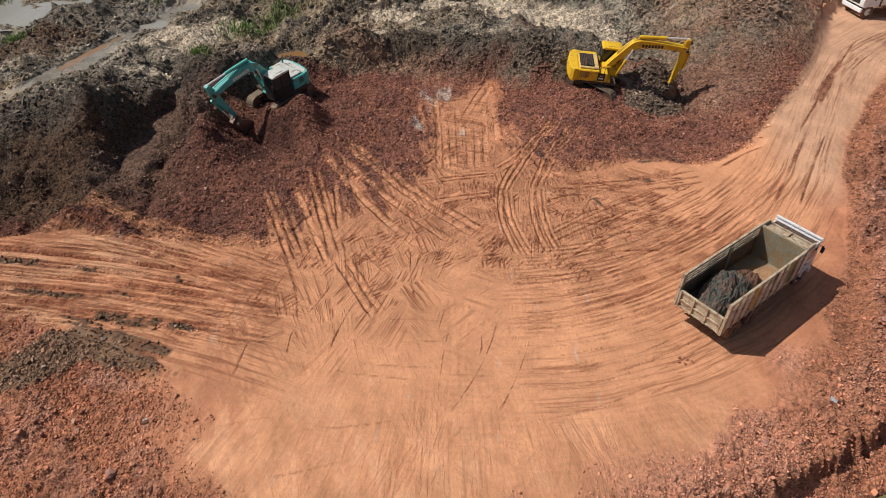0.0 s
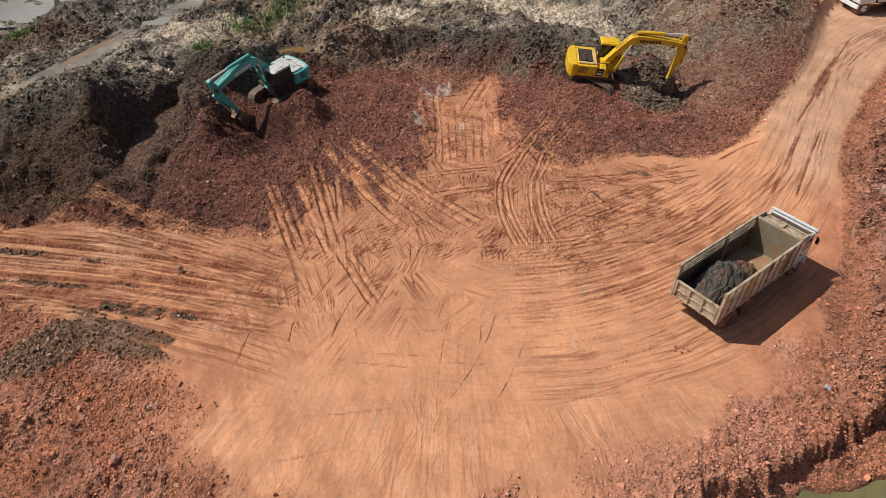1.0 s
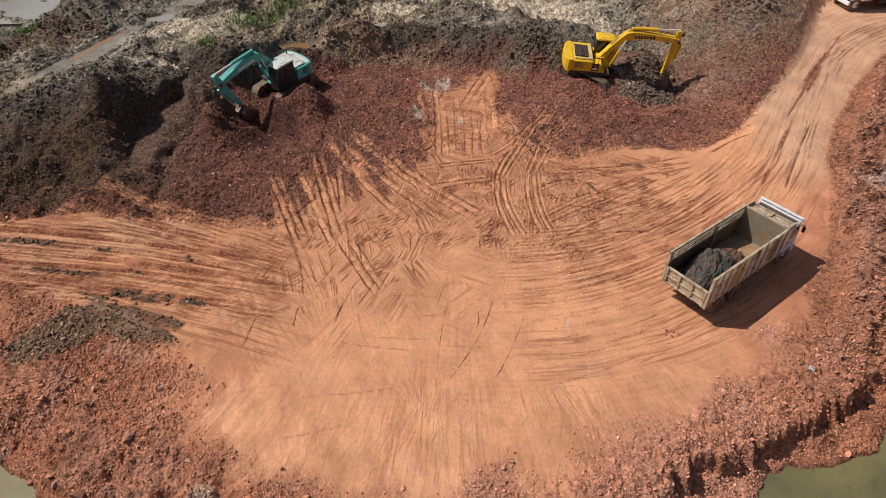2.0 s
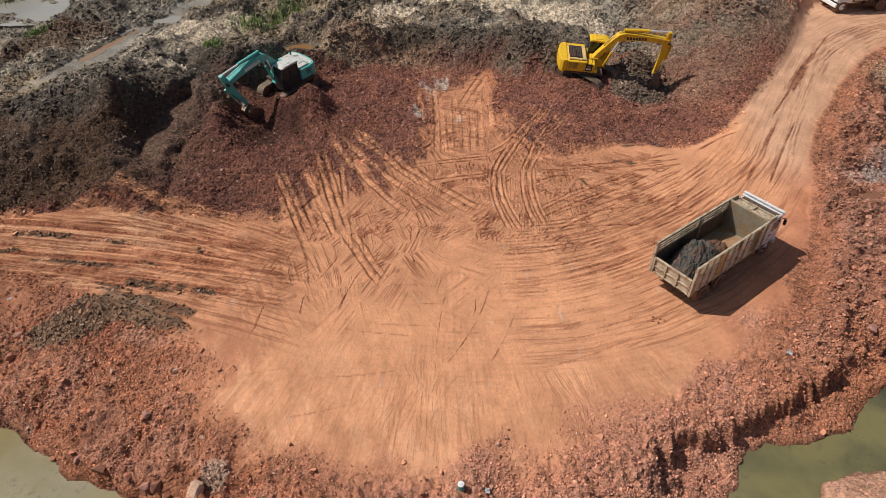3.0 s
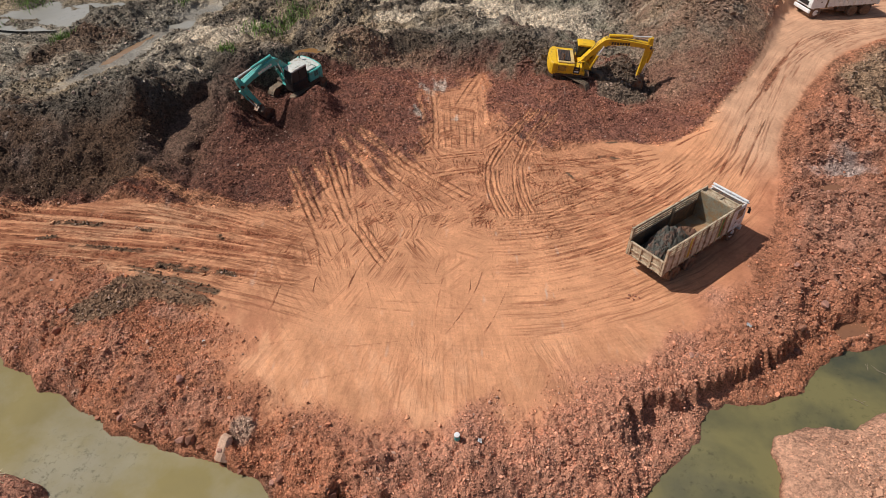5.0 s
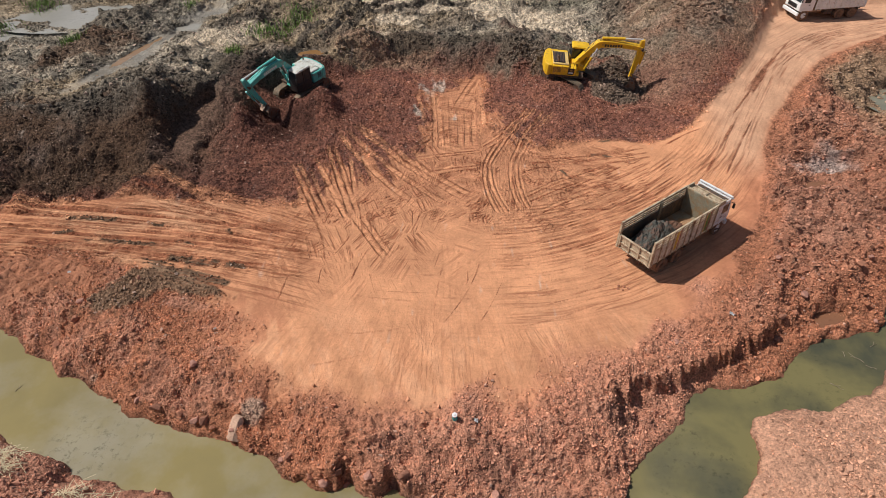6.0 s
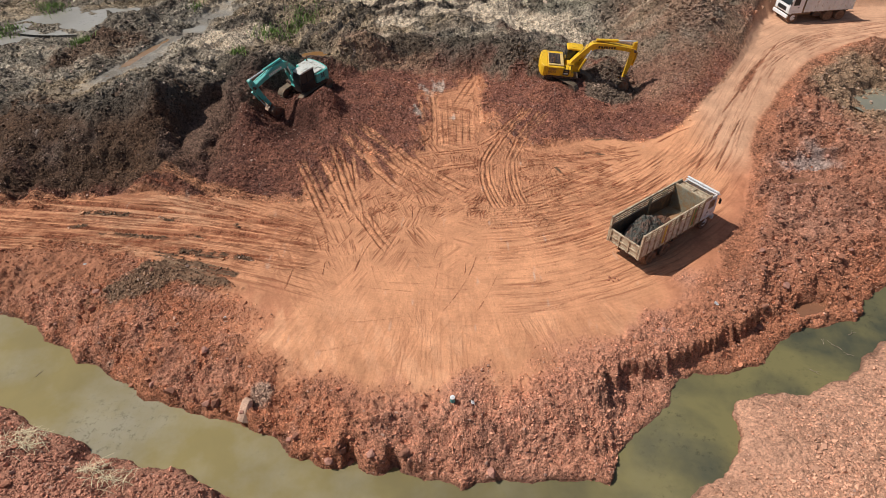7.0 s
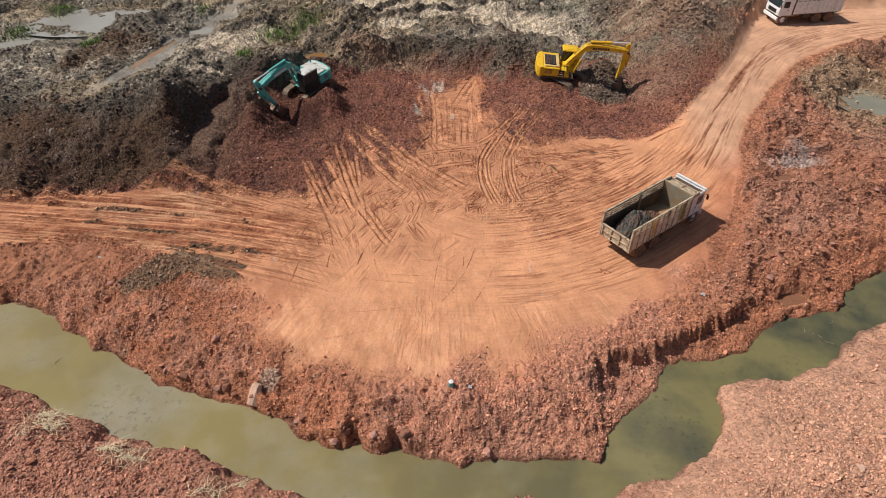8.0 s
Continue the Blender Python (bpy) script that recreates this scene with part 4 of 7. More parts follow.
    ruts(((6.0, 32.6), (10.0, 33.0), (16.0, 33.4)), ((6.0, 30.6), (10.0, 31.2), (16.5, 32.2)), 26, 0.2, 0.11, 0.85, 0.035, 6, 16)
    for line in SIDE_LINES:
        groove(bezier(*line), 0.14, 0.04, 0.9, crumb)
    for line in ARC_LANES:
        strip(bezier(*line, n=26), 0.22, 0.045, 0.9, 0.7, 0.3)
        strip(offset(bezier(*line, n=26), 0.3), 0.16, 0.03, 0.6, 0.4, 0.5)
    for k, line in enumerate(TEAL_LANES):
        strip(bezier(*line), 0.42 if k > 9 else 0.3, 0.055, 1.0, 0.85, 1.2)
    for k, line in enumerate(MID_LINES):
        groove(bezier(*line), 0.09 if k < 11 else 0.06, 0.03 if k < 11 else 0.015, 0.65 if k < 11 else 0.4, crumb)
    for line in FINE_LINES:
        groove(bezier(*line), 0.07, 0.012, 0.22, crumb)
    for line in (((0.3, 22.5), (0.5, 19.5), (0.4, 17.4)), ((1.1, 22.3), (0.9, 19.5), (0.75, 17.5)), ((-7.0, 20.5), (-6.5, 19.0), (-5.9, 17.4)), ((-6.4, 20.6), (-5.8, 19.0), (-5.2, 17.4))):
        strip(bezier(*line), 0.24, 0.008, 0.7, 0.12, 0.3)
    # dark wheel lines down the haul road
    for line, width in ((((33.0, 49.6), (28.8, 44.2), (23.1, 36.4)), 0.16), (((30.0, 45.6), (27.4, 42.6), (25.2, 39.6)), 0.42), (((23.6, 36.4), (21.7, 33.6), (19.2, 29.8)), 0.2), (((24.6, 36.0), (22.6, 33.0), (20.6, 29.6)), 0.13),
                        (((20.4, 34.8), (18.6, 34.2), (16.8, 33.0)), 0.16), (((28.5, 43.6), (27.0, 41.4), (25.6, 39.4)), 0.3)):
        groove(bezier(*line), width, 0.06, 0.85, crumb)
    ruts(((29.0, 44.6), (24.6, 38.2), (20.5, 31.0)), ((30.8, 44.0), (26.2, 37.6), (22.2, 30.6)), 16, 0.5, 0.12, 0.3)
    ruts(((50, 55.0), (34, 54.0), (25.5, 41.0)), ((50, 52.0), (38, 51.6), (29.5, 41.5)), 40, 0.5, 0.14, 0.6)


lay_tracks()
on_land = ramp(north, 0.5, 2.0)
Z += rut * on_land + 0.05 * muck * ramp(fbm(X, Y, 0.4, 3, 145, 0.7), -0.2, 0.6)

# ---- drag directions: the way along and across the marks that machines leave, for the fine streaks ----
SWEEP = [(-14, 23.0), (-6, 21.4), (2.4, 20.7), (6.0, 20.9), (9.4, 21.9), (13.0, 23.7), (16.0, 25.9), (19.0, 28.8), (21.5, 32.0), (24.3, 36.6), (27.5, 42.0), (31.0, 47.0), (36.0, 51.2), (44.0, 53.4), (70, 55)]
WEST = [(-80, 27), (-40, 25.2), (-25, 23.7), (-19, 22.9), (-14, 21.9), (-9.5, 20.6), (0, 17)]
sweep_v, sweep_u = signed(X, Y, SWEEP)
west_v, west_u = signed(X, Y, WEST)
fan_r, fan_a = np.hypot(X - 0.5, Y - 36), np.arctan2(X - 0.5, 36 - Y)
# patches of slipped treads, each lying its own way
cell_x, cell_y = X + 0.5 * fbm(X, Y, 1.6, 2, 301), Y + 0.5 * fbm(X, Y, 1.6, 2, 303)
best, second, pick = np.full(X.shape, 1e9), np.full(X.shape, 1e9), np.zeros_like(X)
for dx in (-1, 0, 1):
    for dy in (-1, 0, 1):
        ix, iy = np.floor(cell_x / 1.9).astype(np.int64) + dx, np.floor(cell_y / 1.9).astype(np.int64) + dy
        d = np.hypot((ix + hashed(ix, iy, 311)) * 1.9 - cell_x, (iy + hashed(ix, iy, 313)) * 1.9 - cell_y)
        nearer = d < best
        second = np.where(nearer, best, np.minimum(second, d))
        best, pick = np.where(nearer, d, best), np.where(nearer, hashed(ix, iy, 317), pick)
lie = np.interp(X, [-12, -6, 0, 3, 6, 9, 14], [1.95, 2.0, 2.35, 2.3, 1.5, 0.6, 0.4]) - np.where(pick < 0.4, 1.15, 0.0) + (pick - 0.5) * 0.6
scuff_u, scuff_v = X * np.cos(lie) + Y * np.sin(lie), -X * np.sin(lie) + Y * np.cos(lie) + 40 * pick
on_yard = ramp(yard, 0.0, 1.6)
patchy = 0.5 + 0.5 * ramp(fbm(X, Y, 4.0, 3, 321), -0.4, 0.4)
w_sweep = on_yard * np.maximum(ramp(X, 1, 5) * ramp(sweep_v, -6.5, -4.5) * (1 - ramp(sweep_v, 3.5, 6.0)), 0.28 * ramp(X, 16, 19))
w_west = on_yard * (1 - ramp(X, -10, -5)) * ramp(west_v, -4, -2.5)
w_scuff = ramp(yard, -0.2, 1.0) * ramp(X, -12, -8) * (1 - ramp(X - 0.5 * np.clip(Y - 27, 0, 9), 10, 14)) * (0.3 * ramp(Y + 0.25 * np.abs(X), 11.5, 13.5) + 0.7 * ramp(Y + 0.25 * np.abs(X) - 2 * patchy, 16.5, 22.0)) * (1 - ramp(Y, 33, 35) * (np.abs(X - 1.2) > 2.2))
w_scuff = w_scuff * ramp(second - best, 0.06, 0.35) * (1 - 0.8 * w_sweep * (1 - ramp(Y, 26, 28)))
w_fan = on_yard * ramp(X, -13, -10) * (1 - ramp(X, 9, 13)) * (1 - ramp(Y - 0.15 * X, 15, 20))
w_fan = w_fan * (1 - w_sweep)
FLOWS = {"tread": (tread_u, tread_v, tread_w * ramp(yard, -9, -6)), "sweep": (sweep_u, sweep_v, w_sweep * patchy), "west": (west_u, west_v, w_west * (0.7 + 0.3 * patchy)), "scuff": (scuff_u, scuff_v, w_scuff * patchy), "fan": (fan_r, fan_a * 20, w_fan * patchy)}

# ---- soil colours ----
PALE, MID, RED = np.array((0.60, 0.29, 0.157)), np.array((0.385, 0.16, 0.09)), np.array((0.185, 0.08, 0.058))
# darker red of grooves and lane edges
GROOVE_RED = np.array((0.27, 0.092, 0.048))
MUCK = np.array((0.14, 0.088, 0.056))
CLAY, GREY, PINK, TAN = np.array((0.125, 0.102, 0.081)), np.array((0.33, 0.285, 0.225)), np.array((0.50, 0.255, 0.175)), np.array((0.34, 0.255, 0.165))


def lay(colour, over, weight):
    return colour + (over - colour) * np.clip(weight, 0, 1)[:, None]


tone = fbm(X, Y, 6, 5, 201)
grainy = fbm(X, Y, 1.2, 5, 211)
soil = np.repeat(RED[None, :], len(X), 0)
soil = soil * np.interp(X, [-14, -8, -2, 4], [0.8, 1.12, 1.4, 1.28])[:, None]
soil = lay(soil, MID, (0.14 + 0.3 * grainy) * np.interp(X, [-14, 0], [0.5, 1.2]))
clay = ramp(crest + 1.5 * tone, -3.5, 0.5) * (1 - ramp(X, 8, 26) * 0.35) + ramp(-X, 14, 24) * ramp(yard_n, 0.5, 4) * 0.85
BROWN = np.array((0.108, 0.064, 0.041))
soil = lay(soil, CLAY, clay * (0.85 + 0.2 * grainy))
soil = lay(soil, GREY, ramp(crest + 2.0 * tone, 0.0, 5.0) * ramp(fbm(X, Y, 2.6, 5, 221, 0.6), -0.45, 0.2) * 0.92)
soil = lay(soil, np.array((0.42, 0.35, 0.26)), ramp(crest, 0.5, 4.0) * ramp(fbm(X, Y, 1.6, 5, 225, 0.65), 0.1, 0.6) * (0.7 - 0.35 * ramp(-X, 18, 26)))
soil = lay(soil, TAN, ramp(crest, 0.0, 4.0) * ramp(fbm(X, Y, 8, 4, 231) + 0.5 * mound(X, Y, 0, 54, 16, 6), 0.1, 0.6) * 0.75)
soil = lay(soil, MID, ramp(X, 12, 30) * ramp(crest, -2, 4) * ramp(fbm(X, Y, 5, 4, 236), -0.2, 0.6) * 0.8)
soil = lay(soil, CLAY * 1.15, pulled * ramp(drag + 0.3 * grainy, 0.3, 0.75) * 0.75)
soil = lay(soil, BROWN, ramp(-X, 15, 22) * ramp(-crest, -0.5, 2.5) * ramp(yard_n, 0, 2) * 0.95 * ramp(fbm(X, Y, 3, 4, 243), -0.8, 0.0))
soil = lay(soil, np.array((0.125, 0.07, 0.043)), ramp(-X, 15, 22) * ramp(-crest, -3.0, 0) * ramp(yard_n, 0.5, 2) * ramp(fbm(X, Y, 2.2, 5, 244, 0.65), 0.1, 0.6) * 0.8)
soil = lay(soil, BROWN * 1.25, ramp(mound(X, Y, -33.5, 48.5, 5.5, 3.0, 0.7) + 0.3 * grainy, 0.3, 0.7) * 0.8)
soil = lay(soil, TAN, ramp(X, 13, 20) * ramp(Y, 40, 47) * (1 - ramp(X, 30, 36)) * (0.3 + 0.4 * tone))
soil = lay(soil, np.array((0.25, 0.225, 0.17)), ramp(X, 7, 12) * (1 - ramp(X, 29, 33)) * ramp(Y, 43.5, 47) * ramp(fbm(X, Y, 2.2, 5, 245, 0.6), -0.3, 0.25) * 0.8)
soil = lay(soil, GREY * 0.95, ramp(mound(X, Y, 24.8, 49.2, 3.4, 4.0) + mound(X, Y, 17.0, 56, 4, 2.5) + 0.4 * fbm(X, Y, 2.5, 4, 238), 0.35, 0.9) * 0.8)
dumped = mound(X, Y, 15.8, 42.9, 2.6, 3.4) + mound(X, Y, 14.0, 41.6, 1.3, 1.1) + mound(X, Y, 7.2, 47.2, 3.2, 3.4) + 0.8 * mound(X, Y, 10.5, 45.6, 2.4, 1.6) + 0.35 * grainy
soil = lay(soil, np.array((0.27, 0.165, 0.115)), ramp(X, 15, 19) * ramp(Y, 37, 41) * ramp(-yard, 0.5, 2.5) * (0.55 + 0.35 * grainy))
soil = lay(soil, np.array((0.16, 0.128, 0.097)), ramp(dumped, 0.4, 0.8) * 0.85)
soil = lay(soil, TAN * 0.85, ramp(mound(X, Y, -8.3, 47.2, 3.4, 1.5, 0.3) + 0.3 * grainy, 0.3, 0.75) * 0.8)
soil = lay(soil, np.array((0.165, 0.1, 0.072)), scoop * 0.92)
dug = ramp(mound(X, Y, -12.0, 36.8, 2.6, 2.8) + 0.4 * grainy, 0.3, 0.7)          # moist soil by the bucket, darkened further for the pit's shade
soil = lay(soil, RED * 0.45, dug * 0.9)
soil = lay(soil, CLAY * 0.9, ramp(churned + 0.3 * grainy, 0.35, 0.7) * 0.9)
soil = lay(soil, np.array((0.29, 0.185, 0.125)), ramp(mound(X, Y, -4.5, 48.6, 5.2, 2.6) + 0.3 * grainy, 0.35, 0.75) * 0.8)
pale_wash = 1.1 * mound(X, Y, 3.5, 57.0, 9, 3.2, -0.2) + 1.1 * mound(X, Y, 11.0, 52.8, 5.0, 1.6, -0.5) + 0.9 * mound(X, Y, -7.5, 61, 6, 3) + 1.1 * mound(X, Y, -19.2, 48.5, 5.5, 2.8, 0.9) + 1.4 * mound(X, Y, -4.3, 54.4, 1.9, 1.1)
wash = ramp(pale_wash - 0.45 * np.clip(drag, -0.5, 1) + 0.35 * fbm(X * 0.6, Y * 1.3, 2.5, 4, 241), 0.2, 0.55) * ramp(crest, 0, 1.5) * (1 - ramp(churned, 0.2, 0.6))
berm = ramp(mound(X, Y, -3.0, 49.8, 5.5, 1.3, 0.05) + 0.9 * mound(X, Y, 4.6, 49.4, 3.6, 1.3, -0.25) + 0.35 * grainy, 0.35, 0.7)
soil = lay(soil, np.array((0.10, 0.08, 0.06)), berm * 0.85)
mottle = fbm(X, Y, 1.9, 5, 281, 0.66)                                     # dried and wet clay side by side
soil = soil * np.clip(1 + 0.6 * mottle * ramp(crest, -2, 1.5), 0.4, 1.9)[:, None]
soil = lay(soil, np.array((0.60, 0.49, 0.37)), wash)
# the driven ground
soft_edge = ramp(-yard_n, 4, 9) * (1 - ramp(X, 15, 19)) * ramp(X, -15.5, -12.5)
spur = ramp(X, -3, -1.5) * (1 - ramp(X, 4, 5.5)) * ramp(Y, 35, 38)
drag_u, drag_v = X * math.cos(2.0) + Y * math.sin(2.0), Y * math.cos(2.0) - X * math.sin(2.0)
dragged = 2.6 * fbm(drag_u * 0.22, drag_v * 1.5, 1.3, 4, 269, 0.6) * ramp(X, -11, -8.5) * (1 - ramp(X, 6, 9)) * ramp(Y, 25, 28) * (1 - spur)
driven = ramp(yard + dragged + (0.6 + 0.9 * soft_edge + 0.9 * spur - 0.4 * ramp(X, 17, 20)) * fbm(X, Y, 2.4, 5, 251, 0.6), -0.3 - 0.9 * soft_edge + 0.1 * ramp(X, 14, 18), 0.7 + 1.3 * soft_edge - 0.35 * ramp(X, 14, 18))
worked = ramp(Y + 2.5 * tone, 22.5, 27.5) * (1 - ramp(X, 9, 16)) + 0.8 * ramp(-X, 9, 15) * ramp(yard, -2, 4)
soil = lay(soil, MID, driven)
soil = lay(soil, PALE, driven * (1 - (0.28 + 0.2 * ramp(Y, 25, 29) * (1 - ramp(X, 12, 16))) * np.clip(worked, 0, 1)) * (0.88 + 0.2 * tone))
swept = fbm(X * 1.5 + 0.4 * Y, Y * 0.45, 1.1, 4, 253, 0.6)               # dragged streaks of redder and paler dust
soil = lay(soil, PALE * 0.8, driven * ramp(swept, 0.05, 0.6) * (0.25 + 0.4 * ramp(16.5 - Y - 0.3 * X, -2, 3)))
soil = lay(soil, np.array((0.64, 0.335, 0.195)), driven * ramp(-swept, 0.0, 0.5) * 0.6 * (1 - ramp(Y, 14, 19)))
soil = lay(soil, MID * 1.1, driven * ramp(mound(X, Y, -10.5, 15.5, 2.4, 3.2) + 0.5 * swept, 0.35, 0.8) * 0.7)
soil = lay(soil, PALE * 1.06, packed * ramp(yard, -9.0, -6.0) * (0.85 + 0.15 * grainy))
soil = lay(soil, GROOVE_RED, crumb * ramp(yard, -8, -5))
soil = lay(soil, np.array((0.56, 0.47, 0.40)), ramp(mound(X, Y, -0.4, 43.6, 1.2, 1.3) + 0.7 * mound(X, Y, -1.9, 39.6, 0.6, 1.6) + 0.45 * mound(X, Y, 1.2, 38.4, 0.5, 1.3) + 0.5 * fbm(X * 2.2, Y * 0.6, 0.9, 3, 263), 0.45, 0.85) * 0.75)
soil = lay(soil, np.array((0.25, 0.23, 0.20)), ws * (0.5 + 0.4 * ramp(fbm(X, Y, 1.4, 4, 247, 0.6), -0.3, 0.3)) * ramp(Y, 38, 44))
soil = lay(soil, GREY * 0.6, pool_soil * 0.7)

soil = lay(soil, MID * 1.12, driven * (1 - ramp(yard_s + 0.9 * grainy, 0.6, 3.2)) * ramp(X, 11, 15) * (1 - ramp(Y, 29, 34)) * 0.85)
road = driven * ramp(X, 19, 23) * ramp(Y, 28, 33)
soil = lay(soil, np.array((0.575, 0.34, 0.22)), road * 0.85)
soil = lay(soil, GROOVE_RED, crumb * driven * 0.9)
dust = ramp(fbm(scuff_u * 0.3, scuff_v * 2.0, 1.0, 4, 267, 0.6), 0.0, 0.35)               # pale dust dragged across the ruts
soil = lay(soil, PALE * 1.05, dust * driven * np.clip(w_scuff * 1.2, 0, 1) * 0.6)
soil = lay(soil, np.array((0.62, 0.36, 0.215)), driven * ramp(-X, 12, 18) * ramp(fbm(X, Y * 3, 4, 3, 257), -0.1, 0.5) * 0.6 * (1 - crumb))
soil = lay(soil, MUCK, ramp(muck + 0.45 * fbm(X, Y, 0.5, 3, 259, 0.7), 0.25, 0.6) * ramp(muck, 0.05, 0.3))
# banks: broken pink and red rock
bank = ramp(-yard_s, -0.8, 0.5) * (south > 0) * (1 - ramp(X, 17, 21) * ramp(north, 3.0, 5.0))
bank = np.maximum(bank, soft_edge * (yard_s < 3.0))
soil = lay(soil, MID * 1.32, bank * 0.92 * (1 - driven))
soil = lay(soil, MID * 1.08, bank * (1 - driven) * (1 - ramp(X, -9, -5)) * 0.7)
soil = lay(soil, PINK, bank * ramp(mound(X, Y, -14.6, 17.1, 1.6, 0.7, -0.2) + 0.25 * grainy, 0.4, 0.7) * 0.7)
soil = lay(soil, np.array((0.585, 0.28, 0.185)), bank * (1 - driven) * ramp(X, -6, -1) * (1 - ramp(X, 16, 20)) * 0.8)
soil = lay(soil, PINK, bank * (1 - driven) * ramp(fbm(X, Y, 1.6, 5, 261, 0.65), -0.1, 0.5) * 0.55)
soil = lay(soil, RED * 1.3, bank * (1 - driven) * ramp(fbm(X, Y, 1.4, 4, 265), 0.35, 0.85) * 0.3)
soil = lay(soil, np.array((0.42, 0.31, 0.24)), ramp(mound(X, Y, -9.3, 10.3, 0.8, 0.6) + 0.7 * mound(X, Y, -18.6, 13.0, 0.8, 0.5) + 0.25 * grainy, 0.4, 0.75) * 0.7)
soil = lay(soil, MID * 1.2, ramp(X, 12, 16) * ramp(-yard_s, -0.6, 0.3) * (1 - driven) * 0.8)
soil = lay(soil, np.array((0.36, 0.175, 0.118)), east * (0.7 + 0.3 * tone))
soil = lay(soil, PINK * 0.8, east * ramp(fbm(X, Y, 3.0, 4, 271), 0.1, 0.7) * 0.7)
soil = lay(soil, np.array((0.22, 0.14, 0.09)), patch * 0.92)
apron_w = ramp(mound(X, Y, -25.5, 19.6, 6.5, 1.9) + 0.25 * tone, 0.3, 0.65) * (1 - patch)      # trampled bare soil beside the way in
soil = lay(soil, np.array((0.35, 0.155, 0.09)), apron_w * (0.75 + 0.25 * grainy) * (1 - driven))
soil = lay(soil, np.array((0.42, 0.34, 0.31)), ramp(mound(X, Y, 28, 30.5, 3.2, 2.0) + 0.35 * fbm(X, Y, 1.5, 4, 275), 0.45, 0.9) * 0.8)
soil = lay(soil, TAN * 0.9, ramp(mound(X, Y, 38, 41, 9, 9) + 0.3 * tone, 0.3, 0.8) * (1 - driven) * 0.7)
bare = ramp(X, 12.5, 16) * ramp(-yard_s, -0.8, 0.3) * (1 - shoulder) * (south > 0) * ramp(north, 1.0, 3.0)
soil = lay(soil, np.array((0.40, 0.172, 0.1)), bare * (0.85 + 0.2 * grainy))
near = (south < 0) * 1.0
soil = lay(soil, np.array((0.44, 0.21, 0.142)), near)
soil = lay(soil, np.array((0.55, 0.305, 0.205)), near * ramp(X, 4, 10) * ramp(tone + 0.4 * grainy, -1.1, -0.2) * 0.95)
soil = lay(soil, RED * 1.1, near * ramp(grainy, 0.2, 0.7) * 0.25 * (1 - 0.6 * ramp(X, 6, 13)))
soil = lay(soil, soil * 0.55, ramp(WATER_Z + 0.18 - Z, 0, 0.12))       # soaked foot of the bank
soil = np.clip(soil * (1 + 0.10 * grainy + 0.06 * tone)[:, None], 0.01, 0.9)
wet = np.clip(ramp(WATER_Z + 0.15 - Z, 0, 0.1) * 0.7 + 0.75 * ws + ramp(crest, 3, 8) * ramp(-rough_up, 0.1, 0.5) * 0.55, 0, 1)


def grid_mesh(name, zs, colours, alpha):
    """The ground as one sheet of quads with its soil colour."""
    nx, ny = len(gx), len(gy)
    me = bpy.data.meshes.new(name)
    me.vertices.add(nx * ny)
    me.vertices.foreach_set("co", np.stack([X, Y, zs], 1).ravel())
    i = (np.arange(ny - 1)[:, None] * nx + np.arange(nx - 1)[None, :]).ravel()
    quads = np.stack([i, i + 1, i + nx + 1, i + nx], 1)
    me.loops.add(quads.size)
    me.loops.foreach_set("vertex_index", quads.ravel())
    me.polygons.add(len(quads))
    me.polygons.foreach_set("loop_start", np.arange(0, quads.size, 4))
    me.update(calc_edges=True)
    layer = me.attributes.new("soil", "FLOAT_COLOR", "POINT")
    layer.data.foreach_set("color", np.concatenate([colours, alpha[:, None]], 1).ravel())
    layer = me.attributes.new("grit", "FLOAT", "POINT")
    layer.data.foreach_set("value", grit)
    for key, (run, across, weight) in FLOWS.items():
        layer = me.attributes.new(key, "FLOAT_VECTOR", "POINT")
        layer.data.foreach_set("vector", np.stack([run, across, weight], 1).ravel())
    return me


grit = np.clip((1 - driven * (1 - 0.25 * np.clip(worked, 0, 1))) + 0.8 * crumb, 0, 1) * (1 - 0.85 * ws) * (1 - 0.8 * np.clip(packed * level, 0, 1))
grit = np.clip(grit, 0.03, 1) * (1 - 0.2 * bank) * (1 - 0.4 * near) * (1 - 0.15 * bare) * (1 - 0.25 * east) * (1 - 0.6 * apron_w)
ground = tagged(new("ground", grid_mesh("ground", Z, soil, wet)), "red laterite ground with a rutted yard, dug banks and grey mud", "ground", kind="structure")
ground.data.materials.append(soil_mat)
ground.data.polygons.foreach_set("use_smooth", np.ones(len(ground.data.polygons), bool))
Zg, Sg = Z.reshape(len(gy), len(gx)), soil.reshape(len(gy), len(gx), 3)


def at_ground(x, y):
    """Height and grid cell of the ground below places (arrays or numbers)."""
    x, y = np.atleast_1d(np.asarray(x, float)), np.atleast_1d(np.asarray(y, float))
    i = np.clip(np.searchsorted(gx, x) - 1, 0, len(gx) - 2)
    j = np.clip(np.searchsorted(gy, y) - 1, 0, len(gy) - 2)
    u, v = (x - gx[i]) / (gx[i + 1] - gx[i]), (y - gy[j]) / (gy[j + 1] - gy[j])
    z = Zg[j, i] * (1 - u) * (1 - v) + Zg[j, i + 1] * u * (1 - v) + Zg[j + 1, i] * (1 - u) * v + Zg[j + 1, i + 1] * u * v
    return z, j, i


def ground_z(x, y):
    return float(at_ground(x, y)[0][0])


# ---- water ----
def sheet(name, outline, z, mat, label):
    bm = bmesh.new()
    bm.faces.new([bm.verts.new((x, y, z)) for x, y in outline])
    me = bpy.data.meshes.new(name)
    bm.to_mesh(me)
    bm.free()
    me.materials.append(mat)
    return tagged(new(name, me), label, "water", kind="structure")


